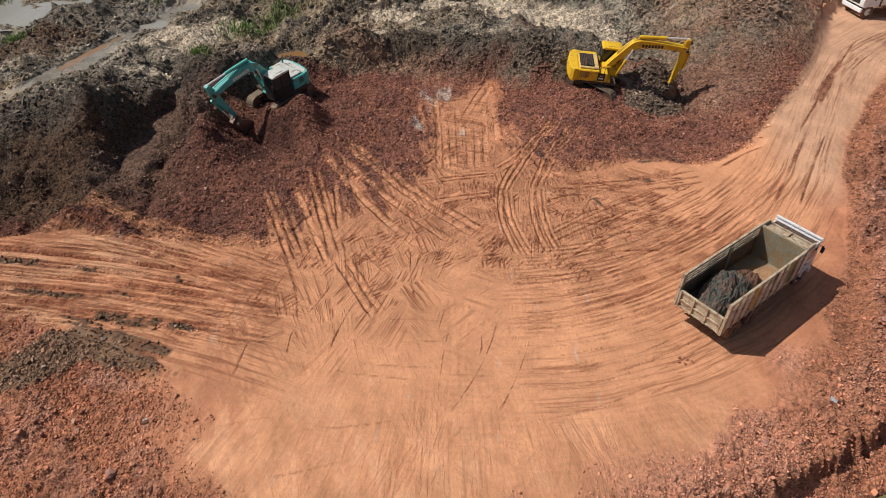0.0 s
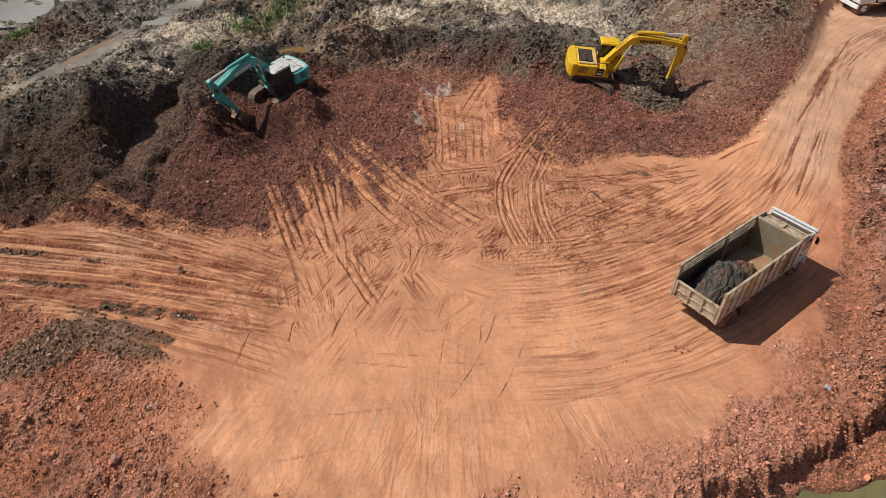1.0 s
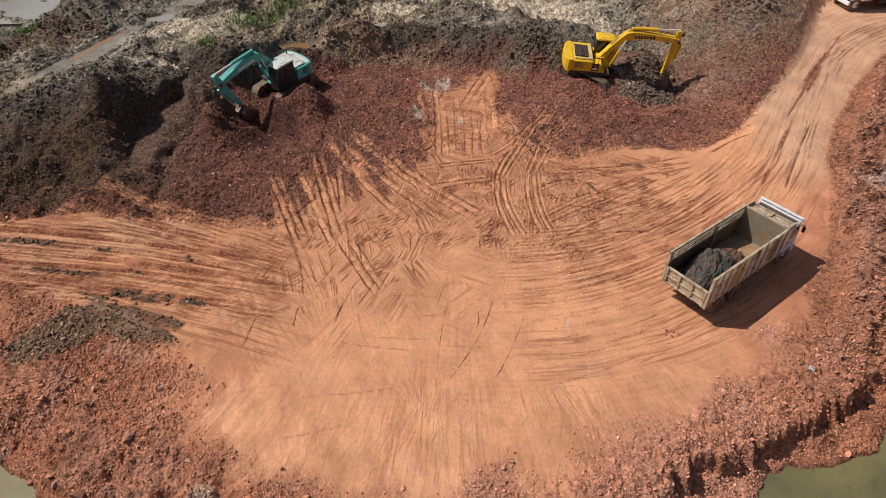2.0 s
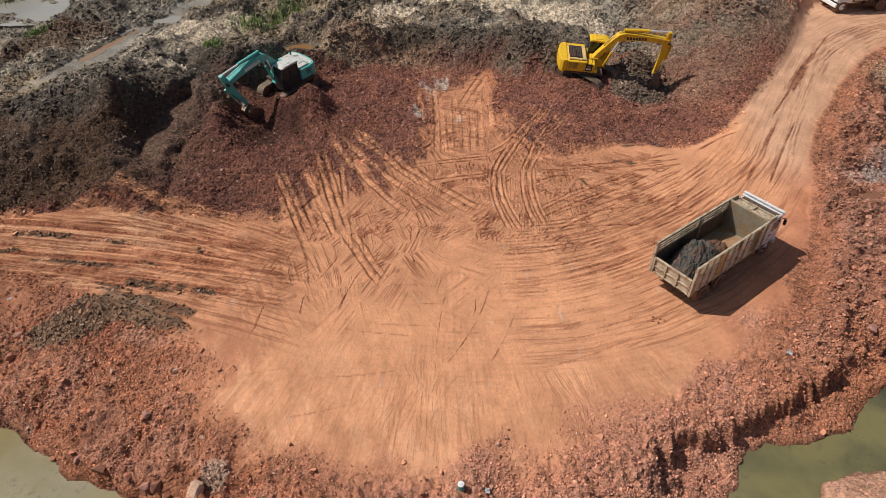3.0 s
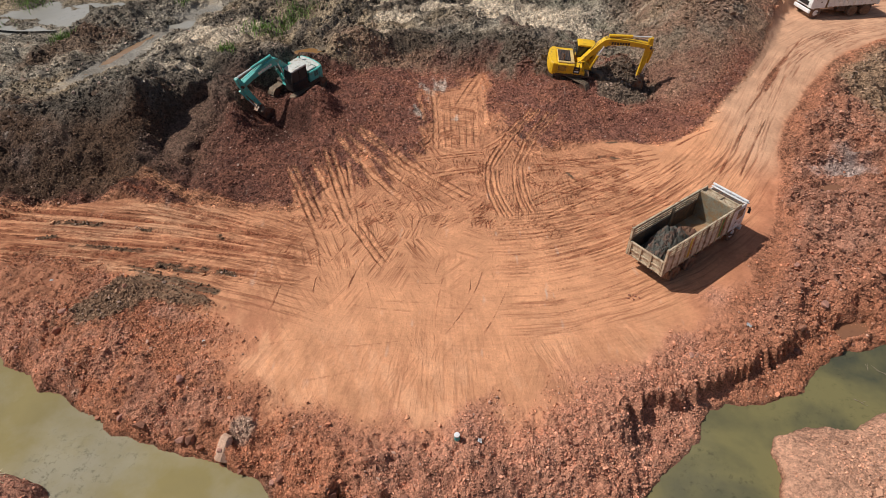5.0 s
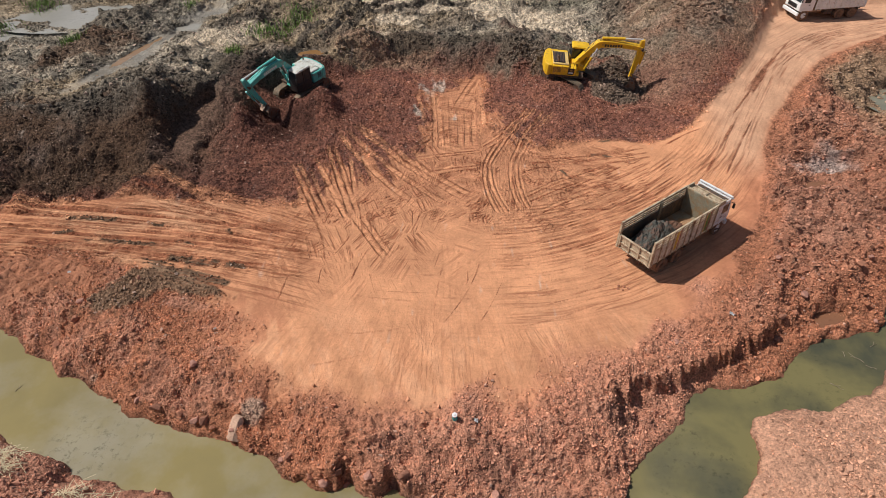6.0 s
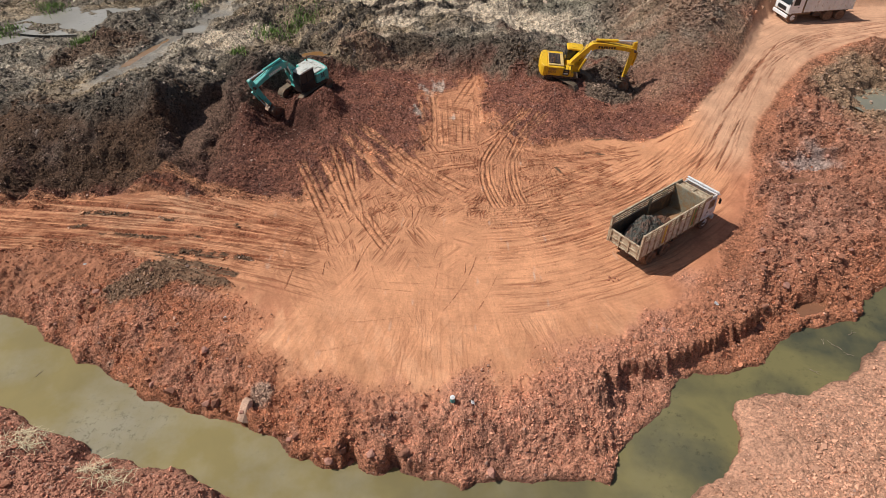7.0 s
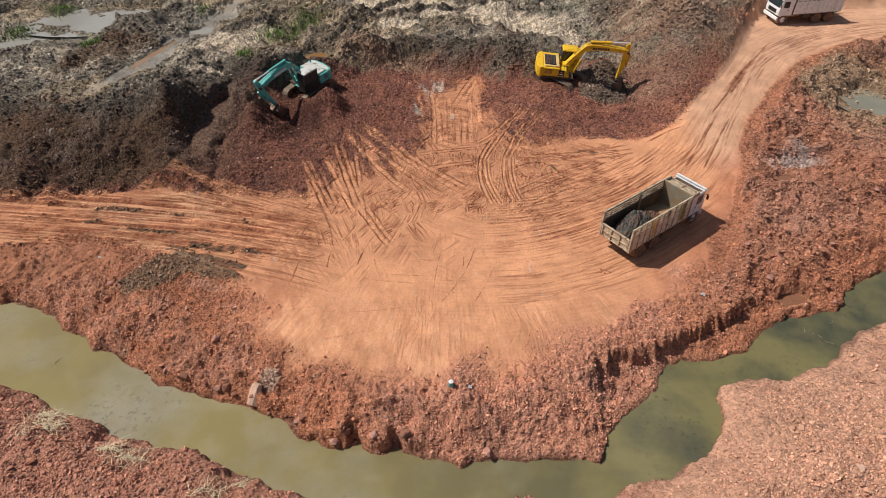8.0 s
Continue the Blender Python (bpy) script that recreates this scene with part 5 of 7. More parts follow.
sheet("water", [(-75, -1), (75, -1), (75, 42), (30, 21), (8, 14), (-30, 19.5), (-75, 26)], WATER_Z, channel_water_mat, "murky olive-green water standing in a dug channel")


# ---- building helpers ----
def finish(bm, name, mat, bevel=0.0, smooth=False):
    if bevel:
        bmesh.ops.bevel(bm, geom=list(bm.edges), offset=bevel, segments=1, affect="EDGES", clamp_overlap=True)
    bmesh.ops.recalc_face_normals(bm, faces=list(bm.faces))
    if smooth:
        for f in bm.faces:
            f.smooth = True
    me = bpy.data.meshes.new(name)
    bm.to_mesh(me)
    bm.free()
    me.materials.append(mat)
    return me


def part(name, bm, mat, parent, label="", bevel=0.0, smooth=False):
    ob = new(name, finish(bm, name, mat, bevel, smooth))
    ob.parent = parent
    return tagged(ob, label)


def box(bm, lo, hi, turn=None):
    """A block between two corners, optionally moved by a matrix."""
    c, s = (Vector(lo) + Vector(hi)) / 2, Vector(hi) - Vector(lo)
    m = Matrix.Translation(c) @ Matrix.Diagonal((*s, 1))
    bmesh.ops.create_cube(bm, size=1.0, matrix=(turn @ m) if turn else m)
    return bm


def block(lo, hi, turn=None):
    return box(bmesh.new(), lo, hi, turn)


def rod(bm, a, b, r, n=12, r2=None):
    a, b = Vector(a), Vector(b)
    m = Matrix.Translation((a + b) / 2) @ (b - a).to_track_quat("Z", "Y").to_matrix().to_4x4()
    bmesh.ops.create_cone(bm, cap_ends=True, segments=n, radius1=r, radius2=r if r2 is None else r2, depth=(b - a).length, matrix=m)
    return bm


def prism(bm, profile, y0, y1):
    """A side view, points (x, z), given thickness from y0 to y1."""
    left = [bm.verts.new((x, y0, z)) for x, z in profile]
    right = [bm.verts.new((x, y1, z)) for x, z in profile]
    bm.faces.new(left)
    bm.faces.new(right[::-1])
    n = len(profile)
    for i in range(n):
        bm.faces.new((left[i], right[i], right[(i + 1) % n], left[(i + 1) % n]))
    return bm


def moved(bm, m):
    bmesh.ops.transform(bm, matrix=m, verts=list(bm.verts))
    return bm


def ring(r0, r1, width, n=28, shoulder=0.06):
    """A tyre about the y axis: bore r0, tread radius r1."""
    bm = bmesh.new()
    half = width / 2
    section = [(r0, -half * 0.8), (r1 - shoulder, -half), (r1, -half * 0.7), (r1, half * 0.7), (r1 - shoulder, half), (r0, half * 0.8)]
    rows = []
    for k in range(n):
        a = math.tau * k / n
        rows.append([bm.verts.new((r * math.cos(a), y, r * math.sin(a))) for r, y in section])
    for k in range(n):
        p, q = rows[k], rows[(k + 1) % n]
        for i in range(len(section)):
            j = (i + 1) % len(section)
            bm.faces.new((p[i], q[i], q[j], p[j]))
    return bm


def hub_disc(r, width):
    bm = bmesh.new()
    rod(bm, (0, -width / 2, 0), (0, width / 2, 0), r, 20)
    rod(bm, (0, -width / 2 - 0.06, 0), (0, width / 2 + 0.06, 0), r * 0.42, 14)
    for k in range(8):
        a = math.tau * k / 8
        c, s = math.cos(a) * r * 0.66, math.sin(a) * r * 0.66
        rod(bm, (c, -width / 2 - 0.03, s), (c, width / 2 + 0.03, s), 0.025, 6)
    return bm


def wheel(parent, x, y, r, width, rim_mat):
    w = part("wheel", ring(r * 0.55, r, width), rubber_mat, parent, "dusty black truck tyre", smooth=False)
    w.location = (x, y, r)
    rim = part("rim", hub_disc(r * 0.56, width * 0.7), rim_mat, w)
    return w, rim


def root(name, m, label, category, group=""):
    ob = new(name)
    ob.empty_display_size = 0.3
    ob.matrix_world = m
    return tagged(ob, label, category, group)


# ---- dump truck ----
def dump_truck(m, label, board_mat, panel_mat, inner_mat, deck_mat, cab_mat, marks, L=6.05, overhang=1.25):
    """A ten-wheeled tipper: x ahead, the middle of its open body over the origin."""
    t = root("dump_truck", m, label, "truck", "dump trucks")
    W, z0, top = 2.42, 1.08, 2.9
    h = W / 2
    gate = z0 + 0.93
    part("bed_floor", block((-L / 2, -h, z0 - 0.08), (L / 2, h, z0)), inner_mat, t, "scraped steel body floor", 0.01)
    # lengthwise body rails and cross members
    for s in (-1, 1):
        part("chassis_rail", block((-L / 2 + 0.1, s * 0.42 - 0.06, 0.66), (L / 2 + 1.6, s * 0.42 + 0.06, 0.9)), chassis_mat, t, "", 0.01)
    bm = bmesh.new()
    for k in range(7):
        x = -L / 2 + 0.3 + k * (L - 0.6) / 6
        box(bm, (x - 0.05, -h + 0.06, 0.9), (x + 0.05, h - 0.06, z0 - 0.08))
    part("cross_member", bm, chassis_mat, t)
    for s in (-1, 1):
        y0, y1 = sorted((s * h, s * (h - 0.05)))
        wall = part("side_panel", block((-L / 2, y0, z0 - 0.04), (L / 2, y1, z0 + 1.115)), panel_mat, t, "faded cream lower side panel with stains", 0.01)
        yo = s * (h + 0.035)
        posts = 11
        for k in range(posts):
            x = -L / 2 + 0.08 + k * (L - 0.16) / (posts - 1)
            wide = 0.07 if k % 3 else 0.1
            part("side_post", block((x - wide / 2, min(s * h, yo + s * 0.03), z0 - 0.05), (x + wide / 2, max(s * h, yo + s * 0.03), top - 0.03)), board_mat, wall, "", 0.008)
        for k in range(4):
            z = z0 + 1.12 + k * 0.175
            part("slat", block((-L / 2 + 0.02, min(s * h, s * (h - 0.045)), z), (L / 2 - 0.02, max(s * h, s * (h - 0.045)), z + 0.112)), board_mat, wall, "", 0.008)
        part("top_rail", block((-L / 2 - 0.02, s * h - 0.055, top - 0.06), (L / 2 + 0.02, s * h + 0.055, top)), board_mat, wall, "worn wooden top rail", 0.012)
        part("inner_lining", block((-L / 2 + 0.02, min(s * (h - 0.05), s * (h - 0.068)), z0), (L / 2 - 0.06, max(s * (h - 0.05), s * (h - 0.068)), z0 + 1.11)), lining_mat, wall, "dark scraped inner steel lining")
        part("inner_stiffener", block((-L / 2 + L * 0.56, min(s * (h - 0.05), s * (h - 0.14)), z0), (-L / 2 + L * 0.6, max(s * (h - 0.05), s * (h - 0.14)), top - 0.1)), inner_mat, wall, "", 0.008)
        if marks:
            for x, w, mat in ((-0.55, 0.2, red_mark_mat), (-0.85, 0.22, yellow_mark_mat), (2.35, 0.16, red_mark_mat), (2.12, 0.2, green_mark_mat), (1.88, 0.2, yellow_mark_mat)):
                part("painted_stripe", block((x - w / 2, min(s * h, s * (h + 0.012)), z0 + 0.15), (x + w / 2, max(s * h, s * (h + 0.012)), top - 0.25)), mat, wall)
    # tailgate between tall corner posts
    for s in (-1, 1):
        bm = prism(bmesh.new(), [(-L / 2 - 0.16, z0 - 0.05), (-L / 2 - 0.02, z0 - 0.05), (-L / 2 + 0.03, top + 0.02), (-L / 2 - 0.1, top + 0.02)], s * h - 0.07, s * h + 0.07)
        part("corner_post", bm, board_mat, t, "", 0.01)
    tail = part("tailgate", block((-L / 2 - 0.06, -h + 0.08, z0 - 0.04), (-L / 2, h - 0.08, gate)), bed_wood_mat, t, "dented steel tailgate with ribs", 0.01)
    for z in (z0 - 0.03, z0 + 0.36, gate - 0.1):
        part("gate_rail", block((-L / 2 - 0.12, -h + 0.08, z), (-L / 2 - 0.06, h - 0.08, z + 0.1)), board_mat, tail, "", 0.01)
    for k in range(4):
        y = -h + 0.14 + k * (W - 0.28) / 3
        part("gate_rib", block((-L / 2 - 0.15, y - 0.05, z0 - 0.03), (-L / 2 - 0.06, y + 0.05, gate + 0.01)), board_mat, tail, "", 0.01)
    # headboard and the planked rack over the cab
    part("headboard", block((L / 2 - 0.06, -h + 0.05, z0), (L / 2, h - 0.05, top - 0.05)), inner_mat, t, "scraped grey steel headboard", 0.01)
    rack = part("cab_guard", block((L / 2, -h, top - 0.3), (L / 2 + 0.06, h, top)), board_mat, t, "", 0.01)
    for k in range(3):
        x = L / 2 + 0.07 + k * 0.195
        part("rack_board", block((x, -h + 0.06, top - 0.24), (x + 0.18, h - 0.06, top - 0.19)), deck_mat, rack, "sun-bleached timber board", 0.008)
    for s in (-1, 1):
        part("rack_side", block((L / 2, s * (h - 0.04) - 0.04, top - 0.3), (L / 2 + 0.7, s * (h - 0.04) + 0.04, top + 0.02)), board_mat, rack, "", 0.01)
    part("rack_front", block((L / 2 + 0.66, -h, top - 0.27), (L / 2 + 0.73, h, top - 0.1)), board_mat, rack, "", 0.01)
    part("rack_bar", block((L / 2, -0.05, top - 0.18), (L / 2 + 0.66, 0.05, top - 0.1)), board_mat, rack, "", 0.008)
    # cab
    c0, c1, ch = L / 2 + 0.14, L / 2 + 1.65, 2.62
    cab = part("cab", prism(bmesh.new(), [(c0, 0.95), (c1 - 0.02, 0.95), (c1 + 0.05, 1.3), (c1 + 0.02, 1.75), (c1 - 0.2, ch - 0.08), (c1 - 0.32, ch), (c0 + 0.1, ch), (c0, ch - 0.1)], -1.16, 1.16), cab_mat, t, "white painted truck cab", 0.03)
    part("roof_mat", block((c0 + 0.1, -1.05, ch + 0.003), (c1 - 0.4, 1.05, ch + 0.02)), chassis_mat, cab, "dark dusty roof covering")
    part("windscreen", prism(bmesh.new(), [(c1 - 0.005, 1.76), (c1 + 0.035, 1.76), (c1 - 0.165, ch - 0.14), (c1 - 0.205, ch - 0.14)], -1.03, 1.03), glass_mat, cab, "dark cab windscreen")
    for s in (-1, 1):
        door = part("cab_door", block((c0 + 0.42, s * 1.16 - 0.012, 1.05), (c1 - 0.2, s * 1.16 + 0.012, 2.45)), cab_mat, cab, "", 0.01)
        part("door_window", block((c0 + 0.55, s * 1.175 - 0.006, 1.75), (c1 - 0.32, s * 1.175 + 0.006, 2.38)), glass_mat, door, "dark side window")
        part("door_handle", block((c0 + 0.5, s * 1.18 - 0.02, 1.5), (c0 + 0.66, s * 1.18 + 0.02, 1.57)), black_mat, door)
        bm = rod(bmesh.new(), (c1 - 0.1, s * 1.16, 2.3), (c1 + 0.08, s * 1.29, 2.25), 0.02, 8)
        rod(bm, (c1 + 0.08, s * 1.29, 2.3), (c1 + 0.08, s * 1.29, 1.85), 0.02, 8)
        arm = part("mirror_arm", bm, black_mat, cab)
        part("mirror", block((c1 + 0.05, s * 1.3 - 0.08, 1.84), (c1 + 0.11, s * 1.3 + 0.08, 2.2)), black_mat, arm, "black wing mirror", 0.02)
        part("mudguard", prism(bmesh.new(), [(c0 + 0.5, 1.02), (c0 + 0.55, 1.12), (c0 + 0.9, 1.2), (c1 - 0.3, 1.12), (c1 - 0.2, 0.9), (c1 - 0.28, 0.9), (c1 - 0.38, 1.04), (c0 + 0.9, 1.12), (c0 + 0.62, 1.02)], *sorted((s * 0.78, s * 1.22))), cab_mat, cab)
        part("headlight", block((c1 + 0.02, s * 0.85 - 0.16, 0.98), (c1 + 0.07, s * 0.85 + 0.16, 1.14)), mark_white_mat, cab, "clear headlight", 0.015)
        part("step", block((c0 + 0.5, s * 1.1 - 0.1, 0.5), (c0 + 0.8, s * 1.1 + 0.1, 0.56)), chassis_mat, cab)
    part("sun_visor", prism(bmesh.new(), [(c1 - 0.42, ch + 0.02), (c1 + 0.02, ch - 0.1), (c1 + 0.04, ch - 0.05), (c1 - 0.4, ch + 0.09)], -1.2, 1.2), white_paint_mat, cab, "white sun visor above the windscreen", 0.008)
    bm = bmesh.new()
    for k in range(4):
        y = -1.1 + k * 2.2 / 3
        box(bm, (c1 - 0.3, y - 0.02, ch), (c1 - 0.26, y + 0.02, ch + 0.16))
    box(bm, (c1 - 0.32, -1.2, ch + 0.14), (c1 - 0.18, 1.2, ch + 0.2))
    part("roof_bar", bm, white_paint_mat, cab, "white roof bar")
    part("bumper", block((c1 - 0.05, -1.2, 0.52), (c1 + 0.12, 1.2, 0.84)), cab_mat, t, "", 0.03)
    part("grille", block((c1 + 0.035, -0.7, 1.12), (c1 + 0.06, 0.7, 1.5)), black_mat, cab, "black slotted grille", 0.008)
    # running gear
    for x in (-L / 2 + overhang, -L / 2 + overhang + 1.4):
        for s in (-1, 1):
            for y in (0.86, 1.16):
                wheel(t, x, s * y, 0.5, 0.27, rust_mat)
        part("axle", rod(bmesh.new(), (x, -1.0, 0.5), (x, 1.0, 0.5), 0.09, 10), chassis_mat, t)
    for s in (-1, 1):
        wheel(t, L / 2 + 0.95, s * 1.0, 0.5, 0.28, cab_mat)
    part("axle", rod(bmesh.new(), (L / 2 + 0.95, -0.95, 0.5), (L / 2 + 0.95, 0.95, 0.5), 0.08, 10), chassis_mat, t)
    part("fuel_tank", rod(bmesh.new(), (0.5, -0.88, 0.75), (1.6, -0.88, 0.75), 0.27, 18), chassis_mat, t, "dusty round fuel tank")
    part("toolbox", block((0.5, 0.62, 0.5), (1.4, 1.1, 0.98)), chassis_mat, t, "", 0.02)
    for s in (-1, 1):
        part("mud_flap", block((-L / 2 + 0.55, s * 1.0 - 0.28, 0.42), (-L / 2 + 0.57, s * 1.0 + 0.28, 0.98)), rubber_mat, t)
        part("tail_light", block((-L / 2 + 0.3, s * 0.8 - 0.1, 0.84), (-L / 2 + 0.36, s * 0.8 + 0.1, 0.94)), red_mark_mat, t, "", 0.01)
    return t


def heap(name, m, rx, ry, height, seed, mat, label, category):
    """A heap of loose earth with a broken surface, on a flat base."""
    n = 110
    bm = bmesh.new()
    us = np.linspace(-1, 1, n)
    gu, gv = np.meshgrid(us, us)
    r = np.hypot(gu, gv)
    shape = np.clip(1 - r ** 2, 0, 1) ** 0.75
    hx, hy = gu * rx, gv * ry
    z = height * shape * (1 + 0.35 * fbm(hx, hy, 0.9, 4, seed)) + min(1.0, height * 1.3) * shape ** 0.4 * 0.15 * (-0.8 * ridged(hx, hy, 0.42, 3, seed + 5) + 1.2 * fbm(hx, hy, 0.24, 4, seed + 9, 0.75))
    z = np.where(shape > 0, np.maximum(z, 0), -0.02)
    verts = [[bm.verts.new((hx[j, i], hy[j, i], z[j, i])) for i in range(n)] for j in range(n)]
    for j in range(n - 1):
        for i in range(n - 1):
            if max(z[j, i], z[j, i + 1], z[j + 1, i], z[j + 1, i + 1]) > 0:
                bm.faces.new((verts[j][i], verts[j][i + 1], verts[j + 1][i + 1], verts[j + 1][i]))
    bmesh.ops.delete(bm, geom=[v for v in bm.verts if not v.link_faces], context="VERTS")
    ob = new(name, finish(bm, name, mat))
    ob.matrix_world = m
    return tagged(ob, label, category)


TRUCK = pose(14.03, 21.86, ground_z(14.03, 21.86) + 0.0, 0, 0, 37.1)
dump_truck(TRUCK, "weathered cream tipper truck with white cab on the yard", bed_wood_mat, bed_paint_mat, bed_inner_mat, bed_wood_mat, white_paint_mat, True)
heap("earth_load", TRUCK @ pose(-1.1, 0.0, 1.085), 1.85, 1.15, 1.25, 301, clay_mat, "heap of dark grey clay and red lumps in the truck body", "earth")
heap("earth_load", TRUCK @ pose(0.15, -0.05, 1.085), 1.3, 1.05, 0.85, 307, material("red_brown_clods", (0.17, 0.085, 0.055), 0.9, 0.0, 0.4, 1.0, 1.0, 9.0, (0.09, 0.075, 0.06), 0.4), "heap of red-brown clods against grey clay in the truck body", "earth")
heap("loose_soil", TRUCK @ pose(1.35, -0.25, 1.085), 1.5, 0.85, 0.14, 311, material("brown_loose_soil", (0.34, 0.2, 0.11), 0.95, 0.0, 0.25, 2.0, 0.5, 12.0), "thin spread of tan soil on the truck body floor", "earth")
FAR_TRUCK = pose(39.1, 55.5, ground_z(39.1, 55.0), 0, 0, 190)
dump_truck(FAR_TRUCK, "white tipper truck with dusty grey body on the road", grey_load_mat, grey_load_mat, bed_inner_mat, grey_load_mat, clean_white_mat, False, 5.3, 1.05)


# ---- excavators ----
def band(line, widths):
    """A tapered side view round a centre line of (x, z) points."""
    pts = [Vector(p) for p in line]
    up, down = [], []
    for i, p in enumerate(pts):
        d = (pts[min(i + 1, len(pts) - 1)] - pts[max(i - 1, 0)]).normalized()
        n = Vector((-d.y, d.x)) * widths[i] / 2
        up.append(tuple(p + n))
        down.append(tuple(p - n))
    return up + down[::-1]


def smooth_line(pts, n=5):
    out = []
    for a, b, c, d in zip([pts[0]] + pts[:-2], pts[:-1], pts[1:], pts[2:] + [pts[-1]]):
        a, b, c, d = Vector(a), Vector(b), Vector(c), Vector(d)
        for k in range(n):
            t = k / n
            out.append(tuple(0.5 * (2 * b + (c - a) * t + (2 * a - 5 * b + 4 * c - d) * t * t + (3 * b - a - 3 * c + d) * t ** 3)))
    return out + [tuple(pts[-1])]


def crawler(parent, side, turn):
    """One crawler: belt of grouser shoes, frame, sprocket, idler and rollers."""
    y, half, r, w = side * 1.12, 1.62, 0.46, 0.6
    perimeter = 4 * half + math.tau * r
    count = 46
    bm = bmesh.new()
    for k in range(count):
        s = k / count * perimeter
        if s < 2 * half:
            p, a = (-half + s, 2 * r), 0.0
        elif s < 2 * half + math.pi * r:
            a = -(s - 2 * half) / r
            p = (half - r * math.sin(a), r + r * math.cos(a))
        elif s < 4 * half + math.pi * r:
            p, a = (half - (s - 2 * half - math.pi * r), 0.0), math.pi
        else:
            a = math.pi - (s - 4 * half - math.pi * r) / r
            p = (-half - r * math.sin(a), r + r * math.cos(a))
        m = Matrix.Translation((p[0], y, p[1])) @ Matrix.Rotation(-a, 4, "Y")
        box(bm, (-0.088, -w / 2, -0.05), (0.088, w / 2, 0.0), m)
        box(bm, (-0.02, -w / 2, 0.0), (0.02, w / 2, 0.035), m)
    belt = part("track", moved(bm, turn), track_mat, parent, "muddy steel crawler track")
    bm = prism(bmesh.new(), [(-half, 0.3), (half, 0.3), (half + 0.2, 0.46), (half, 0.62), (-half, 0.62), (-half - 0.2, 0.46)], y - 0.2, y + 0.2)
    part("track_frame", moved(bm, turn), chassis_mat, belt)
    for x in (-half, half):
        part("sprocket", moved(rod(bmesh.new(), (x, y - 0.24, r), (x, y + 0.24, r), r - 0.07, 18), turn), worn_steel_mat, belt)
    bm = bmesh.new()
    for k in range(7):
        x = -half + 0.35 + k * (2 * half - 0.7) / 6
        rod(bm, (x, y - 0.26, 0.17), (x, y + 0.26, 0.17), 0.1, 10)
    part("roller", moved(bm, turn), chassis_mat, belt)


def excavator(m, label, paint, roof, tail, boom_pts, stick_end, bucket_turn, tracks, bar_mat, plate, bars):
    """A 20-tonne crawler excavator, its boom along x, the slewing axis over the origin."""
    e = root("excavator", m, label, "excavator", "excavators")
    turn = Matrix.Rotation(radians(tracks), 4, "Z")
    for s in (-1, 1):
        crawler(e, s, turn)
    part("undercarriage", moved(box(block((-0.8, -0.9, 0.4), (0.8, 0.9, 0.85)), (-0.5, -1.0, 0.45), (0.5, 1.0, 0.7)), turn), chassis_mat, e, "", 0.03)
    part("slew_ring", rod(bmesh.new(), (0, 0, 0.85), (0, 0, 1.05), 0.65, 28), chassis_mat, e)
    part("platform", block((-2.0 + (0.45 if paint is teal_mat else 0.0), -1.35, 1.05), (1.0, 1.35, 1.22)), chassis_mat, e, "", 0.02)
    short = 0.45 if paint is teal_mat else 0.0                   # how much shorter the tail is
    # counterweight, rounded in plan
    plan = [(-1.85, -1.36), (-2.15, -1.33), (-2.36, -1.12), (-2.46, -0.6), (-2.5, 0.0), (-2.46, 0.6), (-2.36, 1.12), (-2.15, 1.33), (-1.85, 1.36)]
    bm = bmesh.new()
    rows = [[bm.verts.new((x * k + (1 - k) * -1.85 + short, y * (0.9 + 0.1 * k), z)) for x, y in plan] for z, k in ((1.1, 0.92), (1.3, 1.0), (1.95, 1.0), (2.12, 0.9))]
    for a, b in zip(rows[:-1], rows[1:]):
        for i in range(len(plan) - 1):
            bm.faces.new((a[i], a[i + 1], b[i + 1], b[i]))
        bm.faces.new((a[-1], a[0], b[0], b[-1]))
    bm.faces.new(rows[0][::-1])
    bm.faces.new(rows[-1])
    cw = part("counterweight", bm, tail, e, "rounded cast counterweight", 0.02)
    if short:
        bm = bmesh.new()
        low, high = ([bm.verts.new((-1.85 + (x + 1.85) * 0.72 + short, y * 0.86, z)) for x, y in plan] for z in (2.1, 2.135))
        bm.faces.new(high)
        bm.faces.new(low[::-1])
        for i in range(len(plan)):
            k = (i + 1) % len(plan)
            bm.faces.new((low[i], low[k], high[k], high[i]))
        part("top_plate", bm, roof, cw, "dusty pale top plate")
    # machinery house
    hood = part("engine_hood", block((-1.85 + short, -1.34, 1.22), (-0.35, 1.34, 2.08)), paint, e, "painted machinery housing", 0.05)
    part("hood_top", block((-1.75 + short, -1.15, 2.08), (-0.4, 1.15 if short else 0.85, 2.2)), roof if short else dusty_yellow_mat, hood, "", 0.04)
    # on the yellow machine a black plate stands for the open bay's dark inside
    grille = part("hood_grille", block((-1.72 + short, -0.95, 2.2), (-0.72, 0.72, 2.225)), roof if short else black_mat, hood, "dusty louvred engine cover" if short else "black louvred plate standing for the dark open engine bay")
    for k in range(4 if short else 7):
        part("louvre", block((-1.66 + short + k * 0.13, -0.9, 2.225), (-1.6 + short + k * 0.13, 0.66, 2.255)), roof if short else chassis_mat, grille)
    bm = rod(bmesh.new(), (-1.3, -0.85, 2.15), (-1.3, -0.85, 2.62), 0.06, 12)
    rod(bm, (-1.3, -0.85, 2.62), (-1.42, -0.85, 2.74), 0.055, 12)
    part("exhaust_pipe", bm, rust_mat, hood)
    side = part("tank_housing", block((-0.35, -1.34, 1.22), (0.3, -0.45, 1.92)), paint, e, "painted right-hand tank housing", 0.05)
